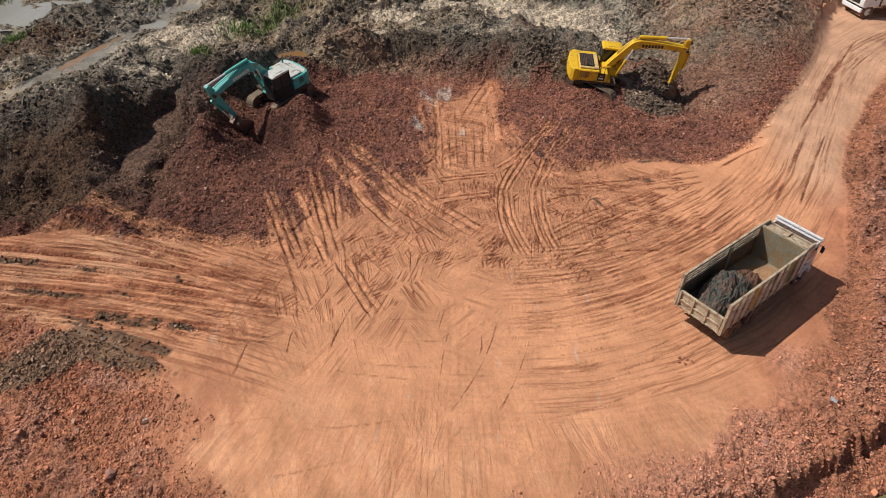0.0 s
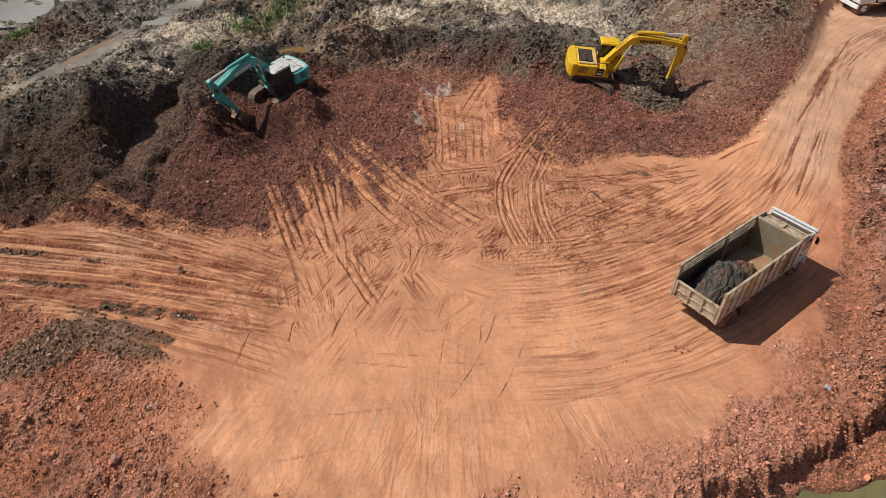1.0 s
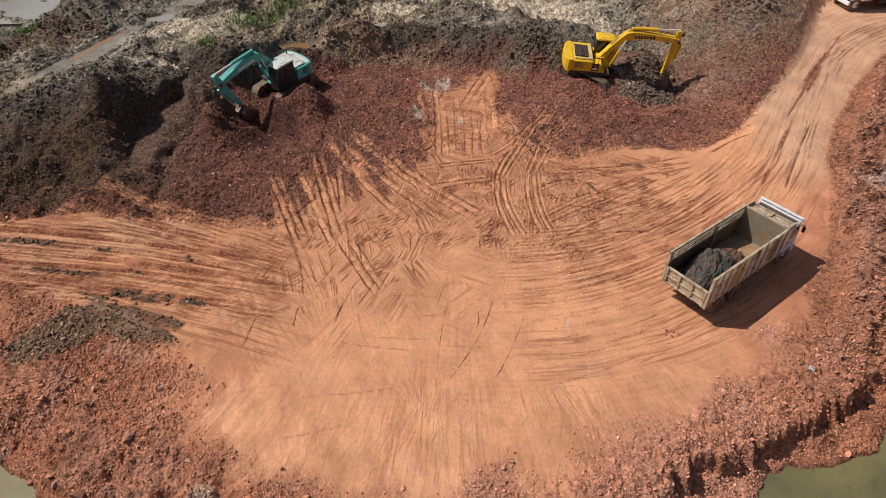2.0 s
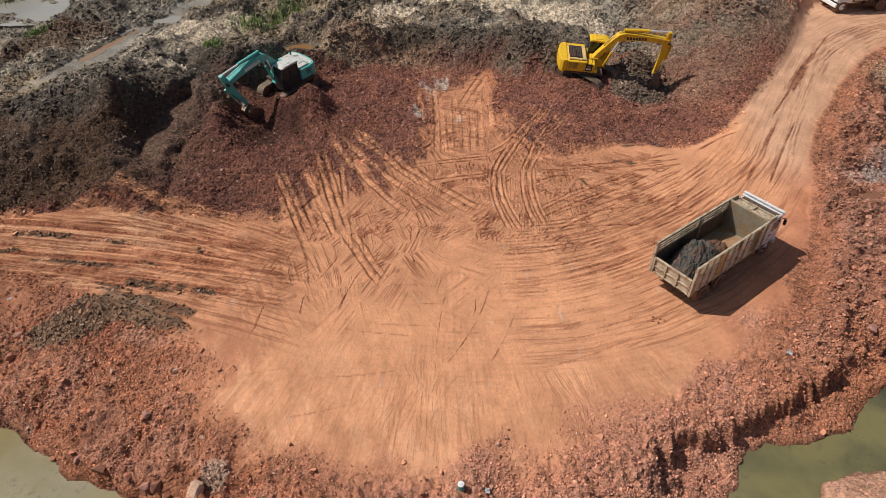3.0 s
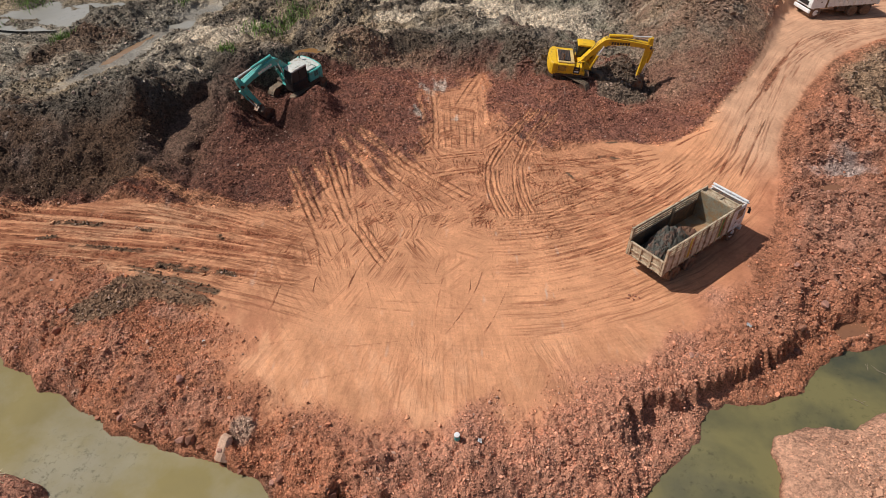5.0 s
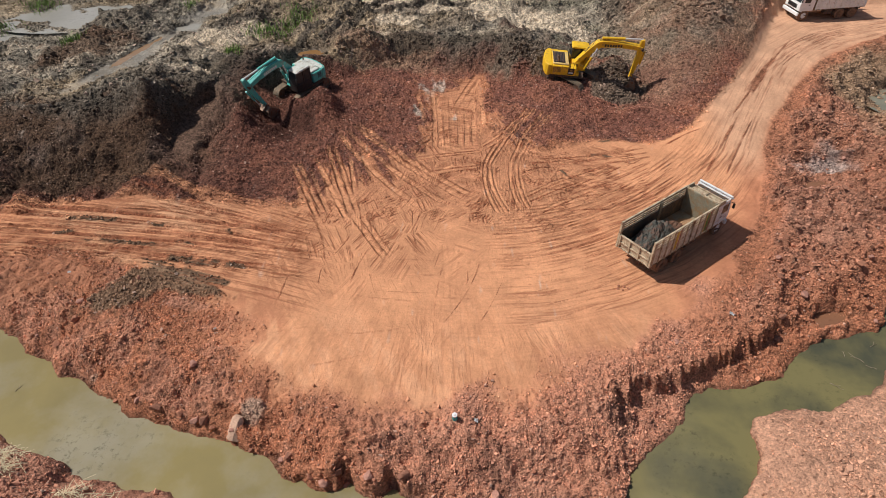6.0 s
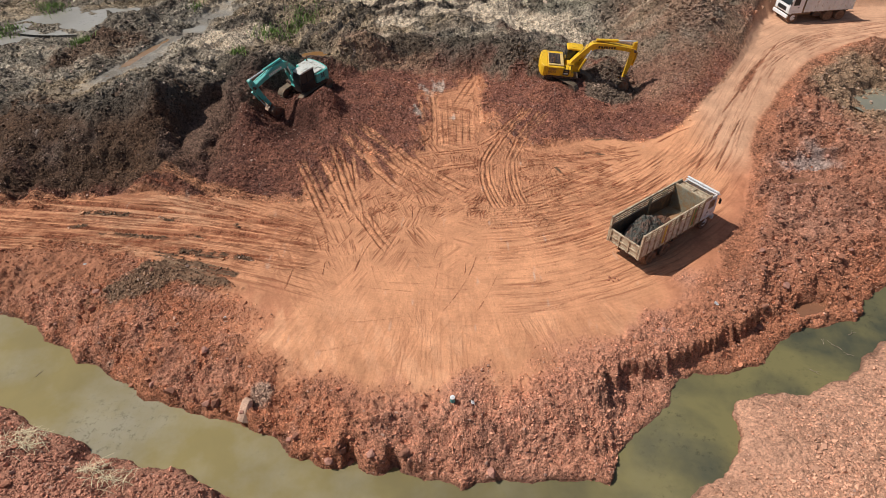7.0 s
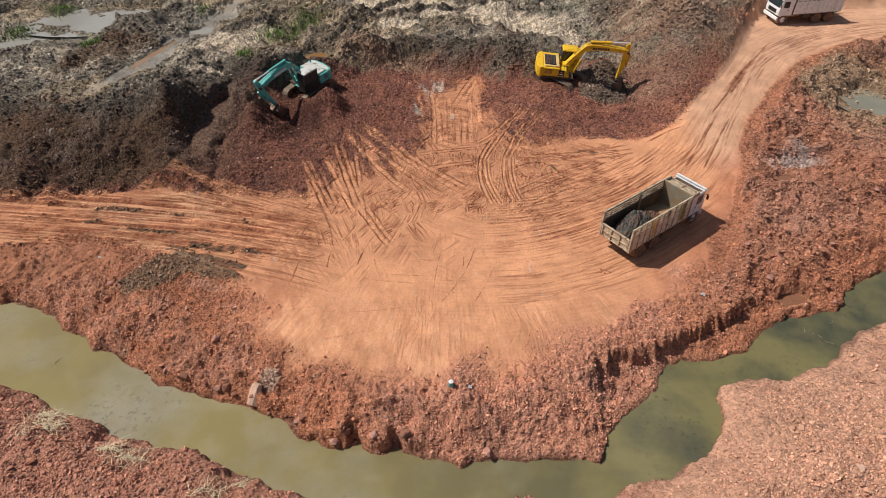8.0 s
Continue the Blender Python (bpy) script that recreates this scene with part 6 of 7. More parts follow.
    part("step_box", block((0.3, -1.34, 1.22), (0.55, -0.5, 1.5)), paint, side, "", 0.03)
    bm = bmesh.new()
    for x in (-0.3, 0.0, 0.26):
        rod(bm, (x, -1.28, 1.9), (x, -1.28, 2.35), 0.018, 8)
    rod(bm, (-0.3, -1.28, 2.35), (0.26, -1.28, 2.35), 0.018, 8)
    part("handrail", bm, black_mat, side)
    for y0, y1, zb, zt, xa, xb in plate:
        part("panel_plate", block((xa, min(y0, y1), zb), (xb, max(y0, y1), zt)), mark_black_mat, hood, "black panel with unreadable bars")
        part("lettering_bar", block((xa + 0.08, min(y0, y1) - 0.004, zb + 0.12), (xb - 0.08, max(y0, y1) + 0.004, zb + 0.24)), mark_white_mat, hood)
        part("lettering_bar", block((xa + 0.14, min(y0, y1) - 0.004, zb + 0.34), (xb - 0.14, max(y0, y1) + 0.004, zb + 0.42)), yellow_mark_mat, hood)
    for s in (-1, 1):
        vent = part("side_vent", block((-1.7 + short, s * 1.34 - 0.01, 1.5), (-1.05 + short * 0.4, s * 1.34 + 0.01, 1.95)), black_mat if bar_mat is mark_white_mat else rust_mat, hood, "slotted cooling vent")
        for k in range(5):
            part("slat", block((-1.68 + short, s * 1.345 - 0.014, 1.53 + k * 0.085), (-1.07 + short * 0.4, s * 1.345 + 0.014, 1.56 + k * 0.085)), paint, vent)
    # cab on the left of the boom
    x0, x1, y0, y1, zb, zt = -0.15, 1.5, 0.4, 1.38, 1.15, 2.95
    cab = part("cab", block((x0, y0, zb), (x1 - 0.05, y1, zb + 0.7)), black_mat if paint is teal_mat else paint, e, "operator cab with large panes", 0.04)
    for x, y, lean in ((x0 + 0.04, y0 + 0.04, 0), (x0 + 0.04, y1 - 0.04, 0), (x1 - 0.05, y0 + 0.04, -0.18), (x1 - 0.05, y1 - 0.04, -0.18), (0.62, y1 - 0.04, 0)):
        part("cab_pillar", rod(bmesh.new(), (x, y, zb + 0.65), (x + lean, y, zt - 0.05), 0.055, 8), black_mat, cab)
    part("cab_roof", prism(bmesh.new(), [(x0 - 0.04, zt - 0.1), (x1 - 0.18, zt - 0.12), (x1 - 0.22, zt - 0.02), (x1 - 0.5, zt + 0.04), (x0 + 0.1, zt + 0.05), (x0 - 0.03, zt)], y0 - 0.02, y1 + 0.02), roof, cab, "dusty pale cab roof" if roof is pale_roof_mat else "painted cab roof", 0.03)
    part("roof_hatch", block((x0 + 0.35, y0 + 0.2, zt + 0.04), (x0 + 0.95, y1 - 0.2, zt + 0.075)), roof, cab, "", 0.015)
    part("front_pane", prism(bmesh.new(), [(x1 - 0.04, zb + 0.66), (x1 - 0.02, zb + 0.66), (x1 - 0.2, zt - 0.12), (x1 - 0.22, zt - 0.12)], y0 + 0.07, y1 - 0.07), glass_mat, cab)
    for xa, xb in ((x0 + 0.1, 0.57), (0.67, x1 - 0.2)):
        part("side_pane", block((xa, y1 - 0.05, zb + 0.72), (xb, y1 - 0.035, zt - 0.14)), glass_mat, cab)
        part("side_pane", block((xa, y0 + 0.035, zb + 0.72), (xb, y0 + 0.05, zt - 0.14)), glass_mat, cab)
    part("rear_pane", block((x0 + 0.01, y0 + 0.1, zb + 0.72), (x0 + 0.025, y1 - 0.1, zt - 0.14)), glass_mat, cab)
    part("cab_mirror", box(rod(bmesh.new(), (x1 - 0.1, y1, 2.3), (x1 + 0.1, y1 + 0.2, 2.4), 0.015, 6), (x1 + 0.06, y1 + 0.14, 2.25), (x1 + 0.12, y1 + 0.3, 2.6)), black_mat, cab)
    # boom
    foot, tip = boom_pts[0], boom_pts[-1]
    line = smooth_line(boom_pts, 5)
    n = len(line)
    widths = [0.34 + 0.24 * math.exp(-((i / (n - 1) - 0.52) / 0.24) ** 2) for i in range(n)]
    bw = 0.27
    boom = part("boom", prism(bmesh.new(), band(line, widths), -bw, bw), paint, e, "cranked box-section boom", 0.03)
    a, b = Vector(line[int(n * 0.52)]), Vector(line[int(n * 0.82)])
    d = (b - a).normalized()
    q, mid = math.atan2(d.y, d.x), (a + b) / 2
    bar_l = (b - a).length * 0.34
    for s in (-1, 1):
        for k in range(bars):
            f = -0.5 + (k + 0.5) / bars
            c = mid + d * f * bar_l * 2
            wide = bar_l / bars * 0.72
            mm = Matrix.Translation((c.x, s * bw, c.y)) @ Matrix.Rotation(-q, 4, "Y")
            part("lettering_bar", box(bmesh.new(), (-wide, -0.006, -0.11), (wide, 0.006, 0.11), mm), bar_mat, boom)
    bm = bmesh.new()
    for s in (-0.09, 0.09):
        for u, v in zip(line[4:-2:2], line[6::2]):
            rod(bm, (u[0], s, u[1] + 0.38), (v[0], s, v[1] + 0.36), 0.022, 6)
    part("hydraulic_hose", bm, black_mat, boom)
    part("boom_pin", rod(bmesh.new(), (tip[0], -0.4, tip[1]), (tip[0], 0.4, tip[1]), 0.11, 14), chassis_mat, boom)
    # stick
    T, S = Vector(tip), Vector(stick_end)
    d = (S - T).normalized()
    back = Vector((-d.y, d.x))
    if back.y < 0:
        back = -back
    head = T - d * 0.75 + back * 0.16
    stick = part("stick", prism(bmesh.new(), band([tuple(head), tuple(T + back * 0.1), tuple(T + d * 0.9), tuple(S)], [0.26, 0.52, 0.42, 0.24]), -0.17, 0.17), paint, e, "box-section dipper stick", 0.03)

    def ram(a, b, r, owner, y, f=0.55):
        a3, b3 = Vector((a[0], y, a[1])), Vector((b[0], y, b[1]))
        knee = a3 + (b3 - a3) * f
        barrel = part("cylinder_barrel", rod(bmesh.new(), a3, knee, r, 14), paint, owner)
        part("cylinder_rod", rod(bmesh.new(), knee, b3, r * 0.55, 12), chrome_mat, barrel, "bright chrome rod")

    top = line[int(n * 0.4)]
    for s in (-1, 1):
        ram((1.05, 1.35), (top[0] + 0.1, top[1] - 0.05), 0.1, boom, s * 0.36, 0.6)
    part("boom_bracket", prism(bmesh.new(), [(-0.1, 1.2), (1.25, 1.2), (1.1, 1.55), (foot[0] + 0.3, foot[1] + 0.25), (foot[0] - 0.25, foot[1] + 0.2)], -0.36, 0.36), paint, e, "", 0.03)
    up = line[int(n * 0.55)]
    ram((up[0], up[1] + 0.48), tuple(head), 0.12, boom, 0.0, 0.55)
    out = -back if back.dot(Vector((1, 0))) < 0 else back
    ram(tuple(T + d * 0.25 + out * 0.33), tuple(S - d * 0.3 + out * 0.36), 0.085, stick, 0.0, 0.55)
    for s in (-0.22, 0.22):
        rod_bm = rod(bmesh.new(), (S.x - d.x * 0.35, s, S.y - d.y * 0.35), (S.x - d.x * 0.3 + out.x * 0.36, s, S.y - d.y * 0.3 + out.y * 0.36), 0.05, 8)
        part("link", rod_bm, worn_steel_mat, stick)
    # bucket
    arc = [(0.0, 0.0), (0.45, 0.05), (0.78, -0.2), (0.92, -0.6), (0.8, -1.0), (0.45, -1.22), (0.0, -1.28)]
    bm = bmesh.new()
    outer, inner = arc, [(x * 0.93 - 0.01, z * 0.95 - 0.02) for x, z in arc]
    for (ax, az), (bx, bz), (cx, cz), (dx, dz) in zip(outer[:-1], outer[1:], inner[1:], inner[:-1]):
        prism(bm, [(ax, az), (bx, bz), (cx, cz), (dx, dz)], -0.6, 0.6)
    mm = Matrix.Translation((S.x, 0, S.y)) @ Matrix.Rotation(radians(bucket_turn), 4, "Y")
    bucket = part("bucket", moved(bm, mm), worn_steel_mat, e, "worn steel digging bucket")
    for s in (-1, 1):
        part("bucket_side", moved(prism(bmesh.new(), arc + [(-0.05, -0.8)], s * 0.6 - 0.02, s * 0.6 + 0.02), mm), worn_steel_mat, bucket)
    for k in range(5):
        y = -0.5 + k * 0.25
        part("tooth", moved(prism(bmesh.new(), [(0.1, -1.23), (0.1, -1.34), (-0.26, -1.3)], y - 0.05, y + 0.05), mm), worn_steel_mat, bucket)
    part("bucket_ear", moved(prism(bmesh.new(), [(-0.12, -0.1), (-0.12, 0.12), (0.5, 0.3), (0.62, 0.0)], -0.2, 0.2), mm), worn_steel_mat, bucket)
    return e


YELLOW = pose(11.35, 43.9, ground_z(11.35, 43.9) - 0.22, 7, 4, -4)
excavator(YELLOW, "yellow crawler excavator with its boom out, digging on a spoil heap", yellow_mat, yellow_mat, yellow_mat,
          [(0.25, 1.7), (0.95, 2.7), (1.65, 3.5), (2.2, 3.82), (3.8, 3.85), (5.5, 3.7)], (5.22, 0.9), 28, -38, mark_black_mat, ((-1.352, -1.345, 1.35, 1.95, -0.42, 0.1),), 7)
TEAL = pose(-11.9, 42.4, ground_z(-11.9, 42.4) + 0.0, -3, 5, 230)
excavator(TEAL, "teal crawler excavator with a dusty pale roof, digging red soil", teal_mat, pale_roof_mat, teal_mat,
          [(0.25, 1.75), (0.95, 2.85), (1.6, 3.55), (2.15, 3.72), (3.6, 3.5), (5.2, 3.1)], (3.95, 0.75), 55, 8, mark_white_mat, (), 7)


# ---- loose stones ----
def stone_shapes(count, seed):
    """Broken angular stones with sharp corners."""
    rng = np.random.default_rng(seed)
    shapes = []
    for _ in range(count):
        bm = bmesh.new()
        for c in rng.normal(0, 1, (10, 3)):
            v = Vector(c).normalized() * rng.uniform(0.8, 1.0)
            bm.verts.new((v.x, v.y * 0.8, v.z * 0.62))
        bmesh.ops.convex_hull(bm, input=list(bm.verts))
        bmesh.ops.delete(bm, geom=[v for v in bm.verts if not v.link_faces], context="VERTS")
        bmesh.ops.triangulate(bm, faces=list(bm.faces))
        bm.verts.ensure_lookup_table()
        bm.verts.index_update()
        co = np.array([v.co[:] for v in bm.verts])
        tri = np.array([[v.index for v in f.verts] for f in bm.faces])
        bm.free()
        shapes.append((co, tri))
    return shapes


def pebble_shapes(count, seed):
    rng = np.random.default_rng(seed)
    shapes = []
    faces = np.array([(0, 2, 4), (2, 1, 4), (1, 3, 4), (3, 0, 4), (2, 0, 5), (1, 2, 5), (3, 1, 5), (0, 3, 5)])
    for _ in range(count):
        co = np.array([(1, 0, 0), (-1, 0, 0), (0, 1, 0), (0, -1, 0), (0, 0, 0.8), (0, 0, -0.8)], float)
        co += rng.uniform(-0.35, 0.35, co.shape)
        shapes.append((co, faces))
    return shapes


def scatter(name, label, xs, ys, sizes, seed, shapes, tint, sink=0.25):
    """Loose stones as one mesh, each lying in the ground and coloured by the soil that it came from."""
    rng = np.random.default_rng(seed)
    z, j, i = at_ground(xs, ys)
    verts, tris, cols, base = [], [], [], 0
    for k in range(len(shapes)):
        pick = np.arange(k, len(xs), len(shapes))
        if not len(pick):
            continue
        co, tri = shapes[k]
        a = rng.uniform(0, math.tau, len(pick))
        b = rng.normal(0, 0.5, len(pick))
        ca, sa, cb, sb = np.cos(a), np.sin(a), np.cos(b), np.sin(b)
        s = sizes[pick]
        st = rng.uniform(0.75, 1.25, (len(pick), 3))
        p = co[None] * st[:, None, :]
        px, pz = p[..., 0] * cb[:, None] + p[..., 2] * sb[:, None], -p[..., 0] * sb[:, None] + p[..., 2] * cb[:, None]
        qx, qy = px * ca[:, None] - p[..., 1] * sa[:, None], px * sa[:, None] + p[..., 1] * ca[:, None]
        out = np.stack([qx * s[:, None] + xs[pick][:, None], qy * s[:, None] + ys[pick][:, None], pz * s[:, None] + (z[pick] + s * (0.6 - sink))[:, None]], -1)
        verts.append(out.reshape(-1, 3))
        tris.append((tri[None] + (base + np.arange(len(pick)) * len(co))[:, None, None]).reshape(-1, 3))
        base += len(pick) * len(co)
        c = Sg[j[pick], i[pick]] * tint * np.exp(rng.normal(0, 0.2, len(pick)))[:, None]
        c = c + (np.array((0.52, 0.37, 0.30)) - c) * (rng.uniform(0, 1, len(pick)) < 0.035)[:, None] * 0.6
        cols.append(np.repeat(c[:, None, :], len(co), 1).reshape(-1, 3))
    verts, tris, cols = np.concatenate(verts), np.concatenate(tris), np.clip(np.concatenate(cols), 0.01, 0.9)
    me = bpy.data.meshes.new(name)
    me.vertices.add(len(verts))
    me.vertices.foreach_set("co", verts.ravel())
    me.loops.add(tris.size)
    me.loops.foreach_set("vertex_index", tris.ravel())
    me.polygons.add(len(tris))
    me.polygons.foreach_set("loop_start", np.arange(0, tris.size, 3))
    me.update(calc_edges=True)
    layer = me.attributes.new("soil", "FLOAT_COLOR", "POINT")
    layer.data.foreach_set("color", np.concatenate([cols, np.zeros((len(cols), 1))], 1).ravel())
    me.polygons.foreach_set("use_smooth", np.zeros(len(tris), bool))
    me.materials.append(stone_mat)
    return tagged(new(name, me), label, "stones", kind="stuff")


stones, pebbles = stone_shapes(9, 5), pebble_shapes(9, 6)
lumpy = ramp(mound(X, Y, 15.6, 43.4, 2.6, 2.2) + 0.8 * mound(X, Y, 7.4, 46.2, 2.8, 2.2) + 0.7 * mound(X, Y, 24, 50, 4, 4) + 0.5 * mound(X, Y, 14.4, 41.6, 1.2, 1.0), 0.3, 0.6) * (1 - level)
fields = {"lumps": lumpy, "loose": loose * (1 - 0.9 * scoop) * np.clip(1 - 1.3 * packed, 0, 1), "bank": bank * (1 - 0.85 * apron_w) * (1 - ramp(X, 12.5, 15) * (1 - shoulder) * 0.55) * np.clip(1.0 - 1.06 * driven, 0, 1) * (north > 0.05), "east": east, "near": near * tn, "clay": clay_side * (1 - 0.9 * scoop) * (1 - 0.85 * wash) * (1 - np.clip(pool_soil * 1.5, 0, 1)) * (1 - ws), "patch": np.maximum(patch, muck)}
field_grid = {k: v.reshape(len(gy), len(gx)) for k, v in fields.items()}


def sow(field, box_, count, small, large, seed, power=2.9):
    """Places drawn at random in a box, kept where the field is strong and clumped by noise; sizes fall off by a power."""
    rng = np.random.default_rng(seed)
    xs, ys = rng.uniform(box_[0], box_[1], count), rng.uniform(box_[2], box_[3], count)
    _, j, i = at_ground(xs, ys)
    keep = rng.uniform(0, 1, count) < field_grid[field][j, i] * np.clip(0.65 + 0.6 * fbm(xs, ys, 2.5, 3, seed), 0.1, 1)
    xs, ys = xs[keep], ys[keep]
    u = rng.uniform(0, 1, len(xs))
    sizes = small * (1 - u * (1 - (small / large) ** power)) ** (-1 / power)
    return xs, ys, sizes


for name, label, field, area, count, small, large, seed, tint in (
        ("red_rubble", "broken dark red stones over the dug slope", "loose", (-34, 26, 26, 52), 100000, 0.045, 0.2, 401, 1.2),
        ("bank_rubble", "broken pink and red stones on the bank", "bank", (-34, 36, 5, 26), 200000, 0.036, 0.19, 411, 1.04),
        ("roadside_rubble", "broken red stones heaped beside the road", "east", (12, 50, 13, 54), 84000, 0.055, 0.32, 421, 1.06),
        ("near_bank_rubble", "loose pale red stones on the bank", "near", (-28, 30, 1, 16), 100000, 0.045, 0.24, 431, 1.06),
        ("clay_clods", "dark grey clay clods on upper ground", "clay", (-55, 45, 30, 72), 60000, 0.085, 0.42, 441, 0.95),
        ("clay_lumps", "dark grey clay lumps heaped under the yellow machine", "lumps", (3, 30, 37, 56), 14000, 0.1, 0.4, 461, 0.85),
        ("dark_clods", "dark brown clods dumped on the yard's edge", "patch", (-32, -10, 14, 30), 16000, 0.055, 0.26, 451, 1.1)):
    xs, ys, sizes = sow(field, area, count, small, large, seed)
    big = sizes > small * 1.8
    scatter(name, label, xs[big], ys[big], sizes[big], seed, stones, tint)
    scatter(name.replace("rubble", "gravel").replace("clods", "crumbs").replace("lumps", "bits"), "finer " + label, xs[~big], ys[~big], sizes[~big], seed + 1, pebbles, tint)


# ---- pools ----
def pool(key, mat, label):
    cx, cy, rx, ry, turn, z = POOLS[key]
    c, s = math.cos(turn), math.sin(turn)
    ringed = [(cx + 1.35 * (rx * math.cos(a) * c - ry * math.sin(a) * s), cy + 1.35 * (rx * math.cos(a) * s + ry * math.sin(a) * c)) for a in np.linspace(0, math.tau, 33)[:-1]]
    return sheet("puddle", ringed, z, mat, label)


for key in ("grey_a", "grey_b", "grey_c"):
    pool(key, pool_water_mat, "shallow grey rain water on churned mud")
pool("orange_a", orange_water_mat, "orange muddy puddle behind the teal machine")
pool("orange_b", orange_water_mat, "thin orange puddle along a muddy runnel")
pool("pond", pond_water_mat, "small murky green pond among stony spoil")
pool("mud_a", mud_water_mat, "small muddy puddle among stones beside the road")
pool("mud_b", mud_water_mat, "shallow reddish puddle on the bank")


# ---- plants ----
def blades(name, x, y, spread, count, length, width, lie, mat, label, category, seed):
    """A tuft of separate blades; lie 0 stands upright, 1 lies flat."""
    rng = random.Random(seed)
    bm = bmesh.new()
    for _ in range(count):
        px, py = x + rng.gauss(0, spread * 0.55), y + rng.gauss(0, spread * 0.5)
        pz = ground_z(px, py) - 0.02
        a = rng.uniform(0, math.tau)
        r = length * rng.uniform(0.5, 1.2)
        flat = min(0.97, max(0.1, lie + rng.uniform(-0.25, 0.25)))
        out, rise = r * flat, r * math.sqrt(1 - flat * flat)
        side = Vector((-math.sin(a), math.cos(a), 0)) * width * rng.uniform(0.6, 1.3)
        base = Vector((px, py, pz)) - (Vector((math.cos(a), math.sin(a), 0)) * out * 0.5 if lie > 0.9 else Vector())
        mid = base + Vector((math.cos(a) * out * 0.45, math.sin(a) * out * 0.45, rise * 0.75 + 0.05))
        end = base + Vector((math.cos(a) * out, math.sin(a) * out, rise * (0.6 if lie > 0.6 else 1.0) + 0.05))
        v = [bm.verts.new(p) for p in (base - side, base + side, mid + side * 0.8, mid - side * 0.8, end)]
        bm.faces.new(v[:4])
        bm.faces.new((v[3], v[2], v[4]))
    me = bpy.data.meshes.new(name)
    bm.to_mesh(me)
    bm.free()
    me.materials.append(mat)
    return tagged(new(name, me), label, category, kind="stuff")


for k, (x, y, spread, count) in enumerate(((-15.8, 50.6, 1.9, 230), (-14.4, 53.6, 1.6, 190), (-16.6, 49.0, 1.2, 70), (-13.4, 56.0, 1.6, 110), (-35.0, 50.2, 1.0, 160), (-43.5, 53.0, 1.6, 200), (-18.2, 45.0, 0.7, 90), (-41.8, 58.8, 1.8, 200), (-26.0, 58.5, 0.8, 60))):
    blades("weed_clump", x, y, spread, count, 0.55, 0.035, 0.5, grass_mat, "fresh green weeds growing on the churned mud", "weeds", 500 + k)
for k, (x, y, spread, count, length) in enumerate(((-20.5, 8.0, 0.7, 100, 0.85), (-19.7, 7.1, 0.6, 60, 0.8), (-16.4, 6.1, 0.6, 45, 1.0), (-15.2, 5.3, 0.8, 55, 1.1), (-20.5, 6.6, 0.7, 40, 0.6), (-10.6, 3.6, 0.8, 50, 0.8), (-9.6, 4.4, 0.4, 30, 0.5))):
    blades("straw_bundle", x, y, spread, count, length, 0.016, 1.1, straw_mat, "bleached dry grass lying on the red bank", "straw", 530 + k)


# ---- small things ----
def marker_tin(x, y):
    z = ground_z(x, y)
    t = root("tin", pose(x, y, z - 0.03, 4, -3, 0), "teal tin with white lid standing on the bank", "tin")
    bm = rod(bmesh.new(), (0, 0, 0), (0, 0, 0.34), 0.125, 20)
    part("body", bm, tin_mat, t, "", 0.008)
    bm = rod(bmesh.new(), (0, 0, 0.34), (0, 0, 0.41), 0.13, 20)
    rod(bm, (0, 0, 0.41), (0, 0, 0.45), 0.05, 12)
    part("lid", bm, sack_mat, t, "white lid", 0.006)
    return t


marker_tin(0.8, 9.45)


def scrap(x, y, size, seed):
    """A crumpled piece of plastic sheet."""
    rng = random.Random(seed)
    bm = bmesh.new()
    n = 6
    vs = [[bm.verts.new((size * (i / (n - 1) - 0.5 + rng.uniform(-0.07, 0.07)), size * 0.8 * (j / (n - 1) - 0.5 + rng.uniform(-0.07, 0.07)), size * rng.uniform(0.05, 0.28))) for i in range(n)] for j in range(n)]
    for j in range(n - 1):
        for i in range(n - 1):
            bm.faces.new((vs[j][i], vs[j][i + 1], vs[j + 1][i + 1], vs[j + 1][i]))
    bmesh.ops.solidify(bm, geom=list(bm.faces), thickness=0.006)
    ob = new("plastic_scrap", finish(bm, "plastic_scrap", sack_mat))
    ob.location = (x, y, ground_z(x, y) + 0.005)
    ob.rotation_euler = (0, 0, rng.uniform(0, 6))
    return tagged(ob, "crumpled white plastic scrap lying on red soil", "litter", "litter")


for k, (x, y, size) in enumerate(((1.75, 9.3, 0.3), (-22.4, 19.9, 0.22), (16.5, 16.3, 0.3), (-12.3, 15.2, 0.16), (-25.2, 7.9, 0.22))):
    scrap(x, y, size, 600 + k)


def twig(x, y, size, turn, seed):
    """A crooked dead twig with a side shoot, afloat on the water."""
    rng = random.Random(seed)
    bm = bmesh.new()
    pts = [Vector((size * (k / 4 - 0.5), size * rng.uniform(-0.06, 0.06), 0.012 + size * rng.uniform(0, 0.05))) for k in range(5)]
    for k in range(4):
        rod(bm, pts[k], pts[k + 1], 0.016 - 0.003 * k, 6, 0.013 - 0.003 * k)
    rod(bm, pts[2], pts[2] + Vector((size * 0.2, size * 0.22, 0.05)), 0.009, 6, 0.005)
    ob = new("twig", finish(bm, "twig", twig_mat))
    ob.location = (x, y, WATER_Z)
    ob.rotation_euler = (0, 0, radians(turn))
    return tagged(ob, "grey-brown dead twig floating on murky water", "twig", "twigs")


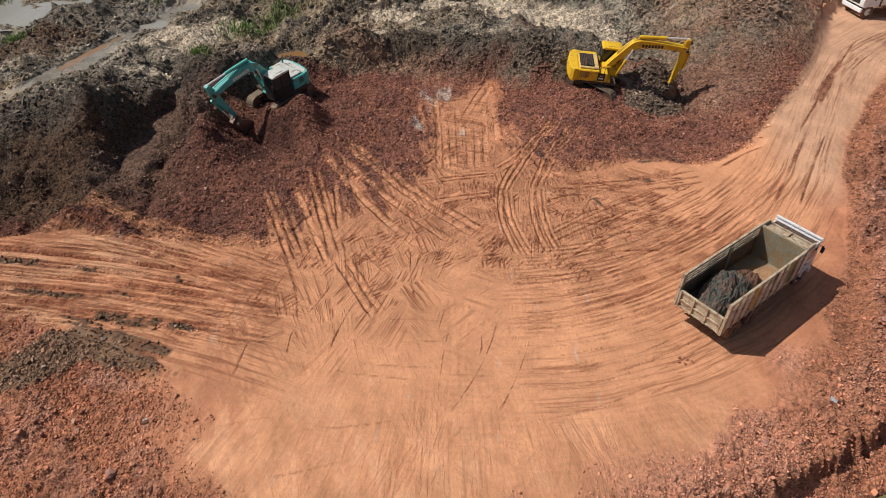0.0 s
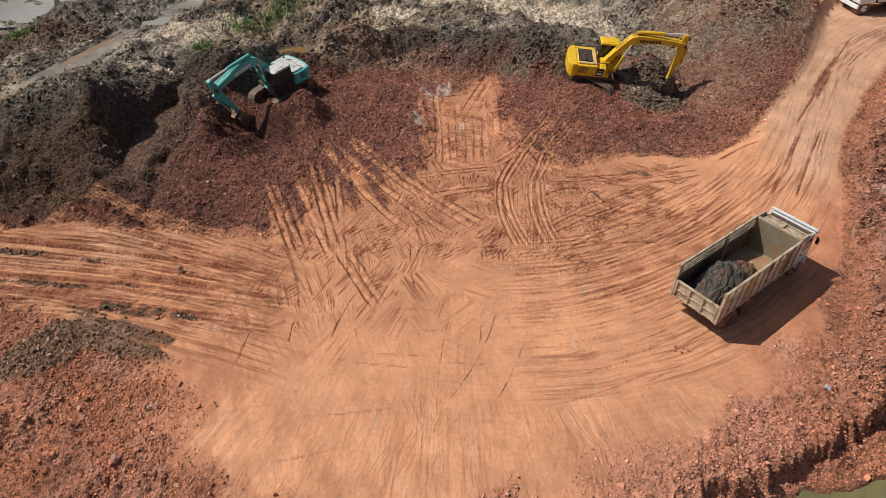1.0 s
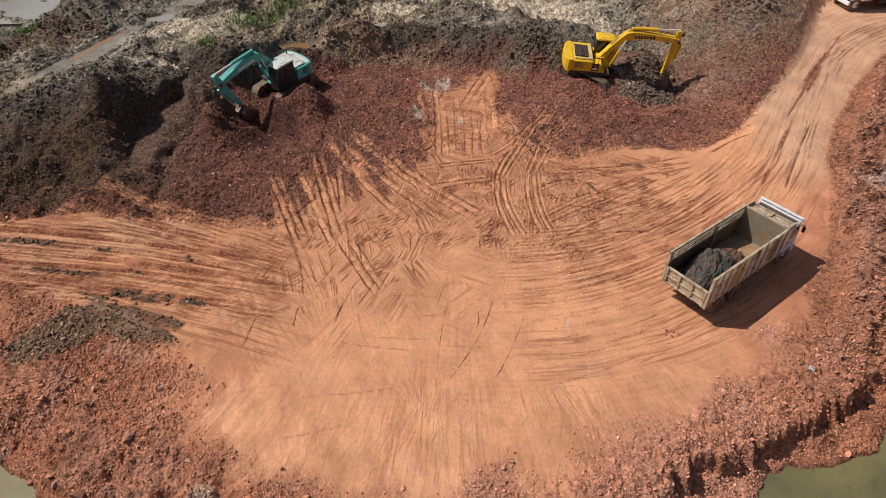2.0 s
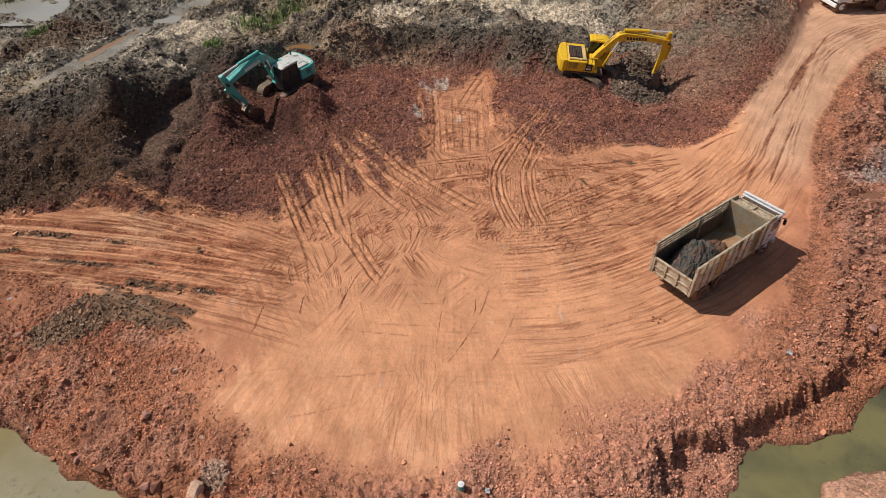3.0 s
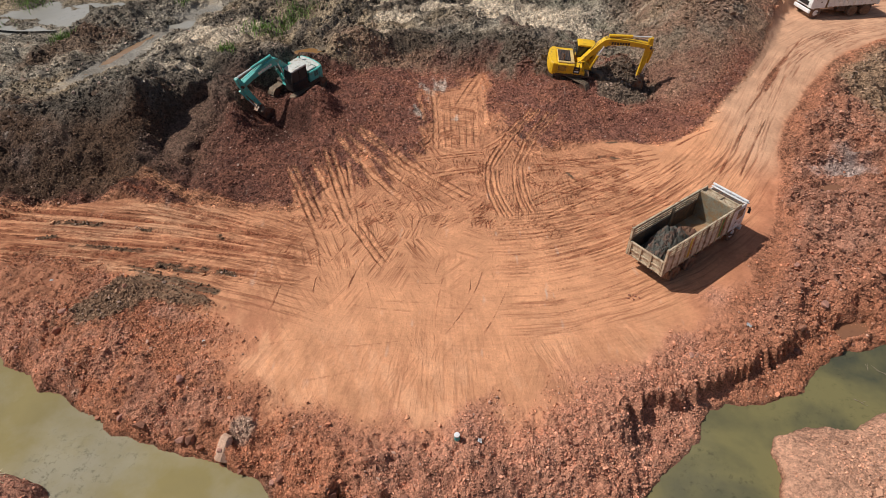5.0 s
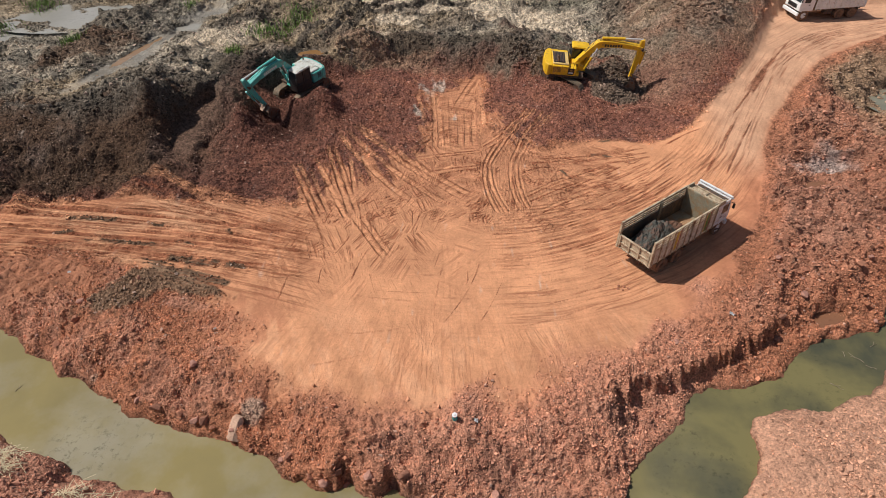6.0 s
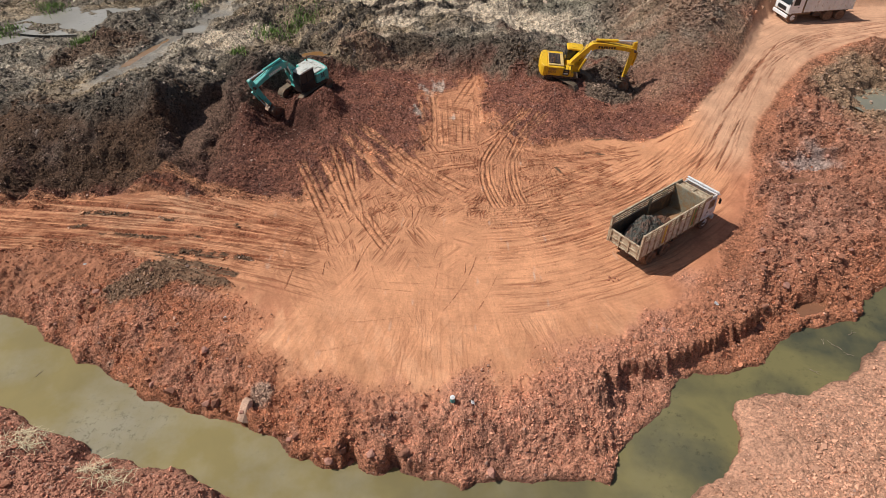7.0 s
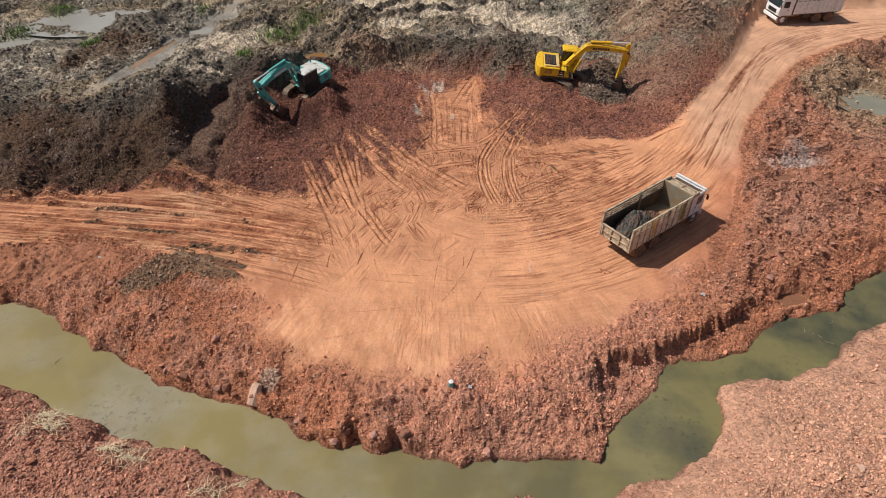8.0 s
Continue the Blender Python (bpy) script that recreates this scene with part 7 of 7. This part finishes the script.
for k, (x, y, size, turn) in enumerate(((23.4, 14.6, 0.9, 120), (24.9, 15.5, 0.6, 20), (21.4, 12.6, 0.7, -40), (22.9, 14.9, 0.5, 70), (23.9, 13.9, 0.6, 150), (-22.5, 12.6, 0.5, 60))):
    twig(x, y, size, turn, 640 + k)


def boulder(x, y, r, seed, label):
    rng = np.random.default_rng(seed)
    bm = bmesh.new()
    for c in rng.normal(0, 1, (16, 3)):
        v = Vector(c).normalized() * rng.uniform(0.75, 1.0)
        bm.verts.new((v.x * 1.15, v.y * 0.9, v.z * 0.72))
    bmesh.ops.convex_hull(bm, input=list(bm.verts))
    bmesh.ops.delete(bm, geom=[v for v in bm.verts if not v.link_faces], context="VERTS")
    bmesh.ops.bevel(bm, geom=list(bm.edges), offset=0.05, segments=1, affect="EDGES", clamp_overlap=True)
    me = finish(bm, "boulder", boulder_mats[seed % 3])
    ob = new("boulder", me)
    ob.location = (x, y, ground_z(x, y) + r * 0.28)
    ob.scale = (r, r, r)
    ob.rotation_euler = (rng.uniform(-0.3, 0.3), rng.uniform(-0.3, 0.3), rng.uniform(0, 6.28))
    return tagged(ob, label, "rock", "boulders")


boulder_mats = [material("red_rock", (0.38, 0.165, 0.105), 0.9, vary=0.3, scale=2.0, bump=0.5, bump_scale=6.0, spec=0.2),
                material("pink_rock", (0.42, 0.22, 0.17), 0.9, vary=0.3, scale=2.0, bump=0.5, bump_scale=6.0, spec=0.2),
                material("brown_rock", (0.3, 0.14, 0.095), 0.9, vary=0.3, scale=2.0, bump=0.5, bump_scale=6.0, spec=0.2)]
BOULDER_LABELS = ("broken red laterite boulder lying on loose rubble", "pale pink boulder lying on loose rubble", "dark brown boulder lying on loose rubble")
def rock_slab(x, y, z):
    """An upright block of pale rock left standing in the bank."""
    rng = np.random.default_rng(61)
    bm = bmesh.new()
    for zz, w, d in ((-0.75, 0.42, 0.4), (-0.2, 0.4, 0.34), (0.3, 0.35, 0.3), (0.5, 0.26, 0.22)):
        for a in range(7):
            turn = a * math.tau / 7 + rng.uniform(-0.2, 0.2)
            bm.verts.new((w * math.cos(turn) * rng.uniform(0.85, 1.1), d * math.sin(turn) * rng.uniform(0.85, 1.1), zz + rng.uniform(-0.05, 0.05)))
    bmesh.ops.convex_hull(bm, input=list(bm.verts))
    bmesh.ops.delete(bm, geom=[v for v in bm.verts if not v.link_faces], context="VERTS")
    ob = new("rock_slab", finish(bm, "rock_slab", material("pale_rock", (0.52, 0.34, 0.25), 0.9, vary=0.3, scale=1.6, bump=0.6, bump_scale=5.0, spec=0.2)))
    ob.matrix_world = pose(x, y, z, -42, -8, -32) @ Matrix.Diagonal((0.95, 0.75, 0.95, 1.0))
    return tagged(ob, "pale upright rock slab standing in the red bank", "rock")


rock_slab(-10.0, 9.75, ground_z(-10.0, 9.75) - 0.16)
shore_spots = random.Random(79)                              # larger blocks fallen along the water's edge
for k, (x, y) in enumerate(((-16.8, 11.8), (-15.4, 11.2), (-14.3, 10.9), (-13.0, 10.5), (-12.4, 10.2), (-11.6, 10.1), (-11.0, 9.6), (-10.3, 9.5), (-8.9, 8.9), (-8.2, 8.7), (-7.6, 8.0), (-6.9, 7.9), (-6.2, 7.3),
                            (-5.6, 7.0), (-4.9, 7.2), (-4.2, 6.9), (-3.2, 7.1), (-1.6, 6.9), (0.4, 6.2), (2.4, 6.4), (19.4, 16.4), (20.6, 16.9), (21.3, 18.0), (19.8, 18.6), (22.2, 19.6), (20.6, 20.2))):
    boulder(x + shore_spots.uniform(-0.25, 0.25), y + shore_spots.uniform(-0.2, 0.2), shore_spots.uniform(0.18, 0.34), 900 + k, BOULDER_LABELS[(900 + k) % 3])
for k, (x, y) in enumerate(((10.5, 18.3), (10.75, 18.2), (10.9, 18.45), (10.6, 18.55), (11.1, 18.3))):
    boulder(x, y, 0.1, 950 + k * 3 + 1, "dark red clod lying on the bare yard")
spots = random.Random(77)
placed = 0
while placed < 64:
    x, y = spots.uniform(-30, 34), spots.uniform(4, 34)
    _, j, i = at_ground(x, y)
    j, i = int(j[0]), int(i[0])
    if max(field_grid["bank"][j, i], field_grid["east"][j, i], 0.9 * field_grid["near"][j, i]) > 0.85 and Zg[j, i] > WATER_Z - 0.05:
        boulder(x, y, 0.13 + 0.17 * spots.random() ** 2.5, 700 + placed, BOULDER_LABELS[(700 + placed) % 3])
        placed += 1
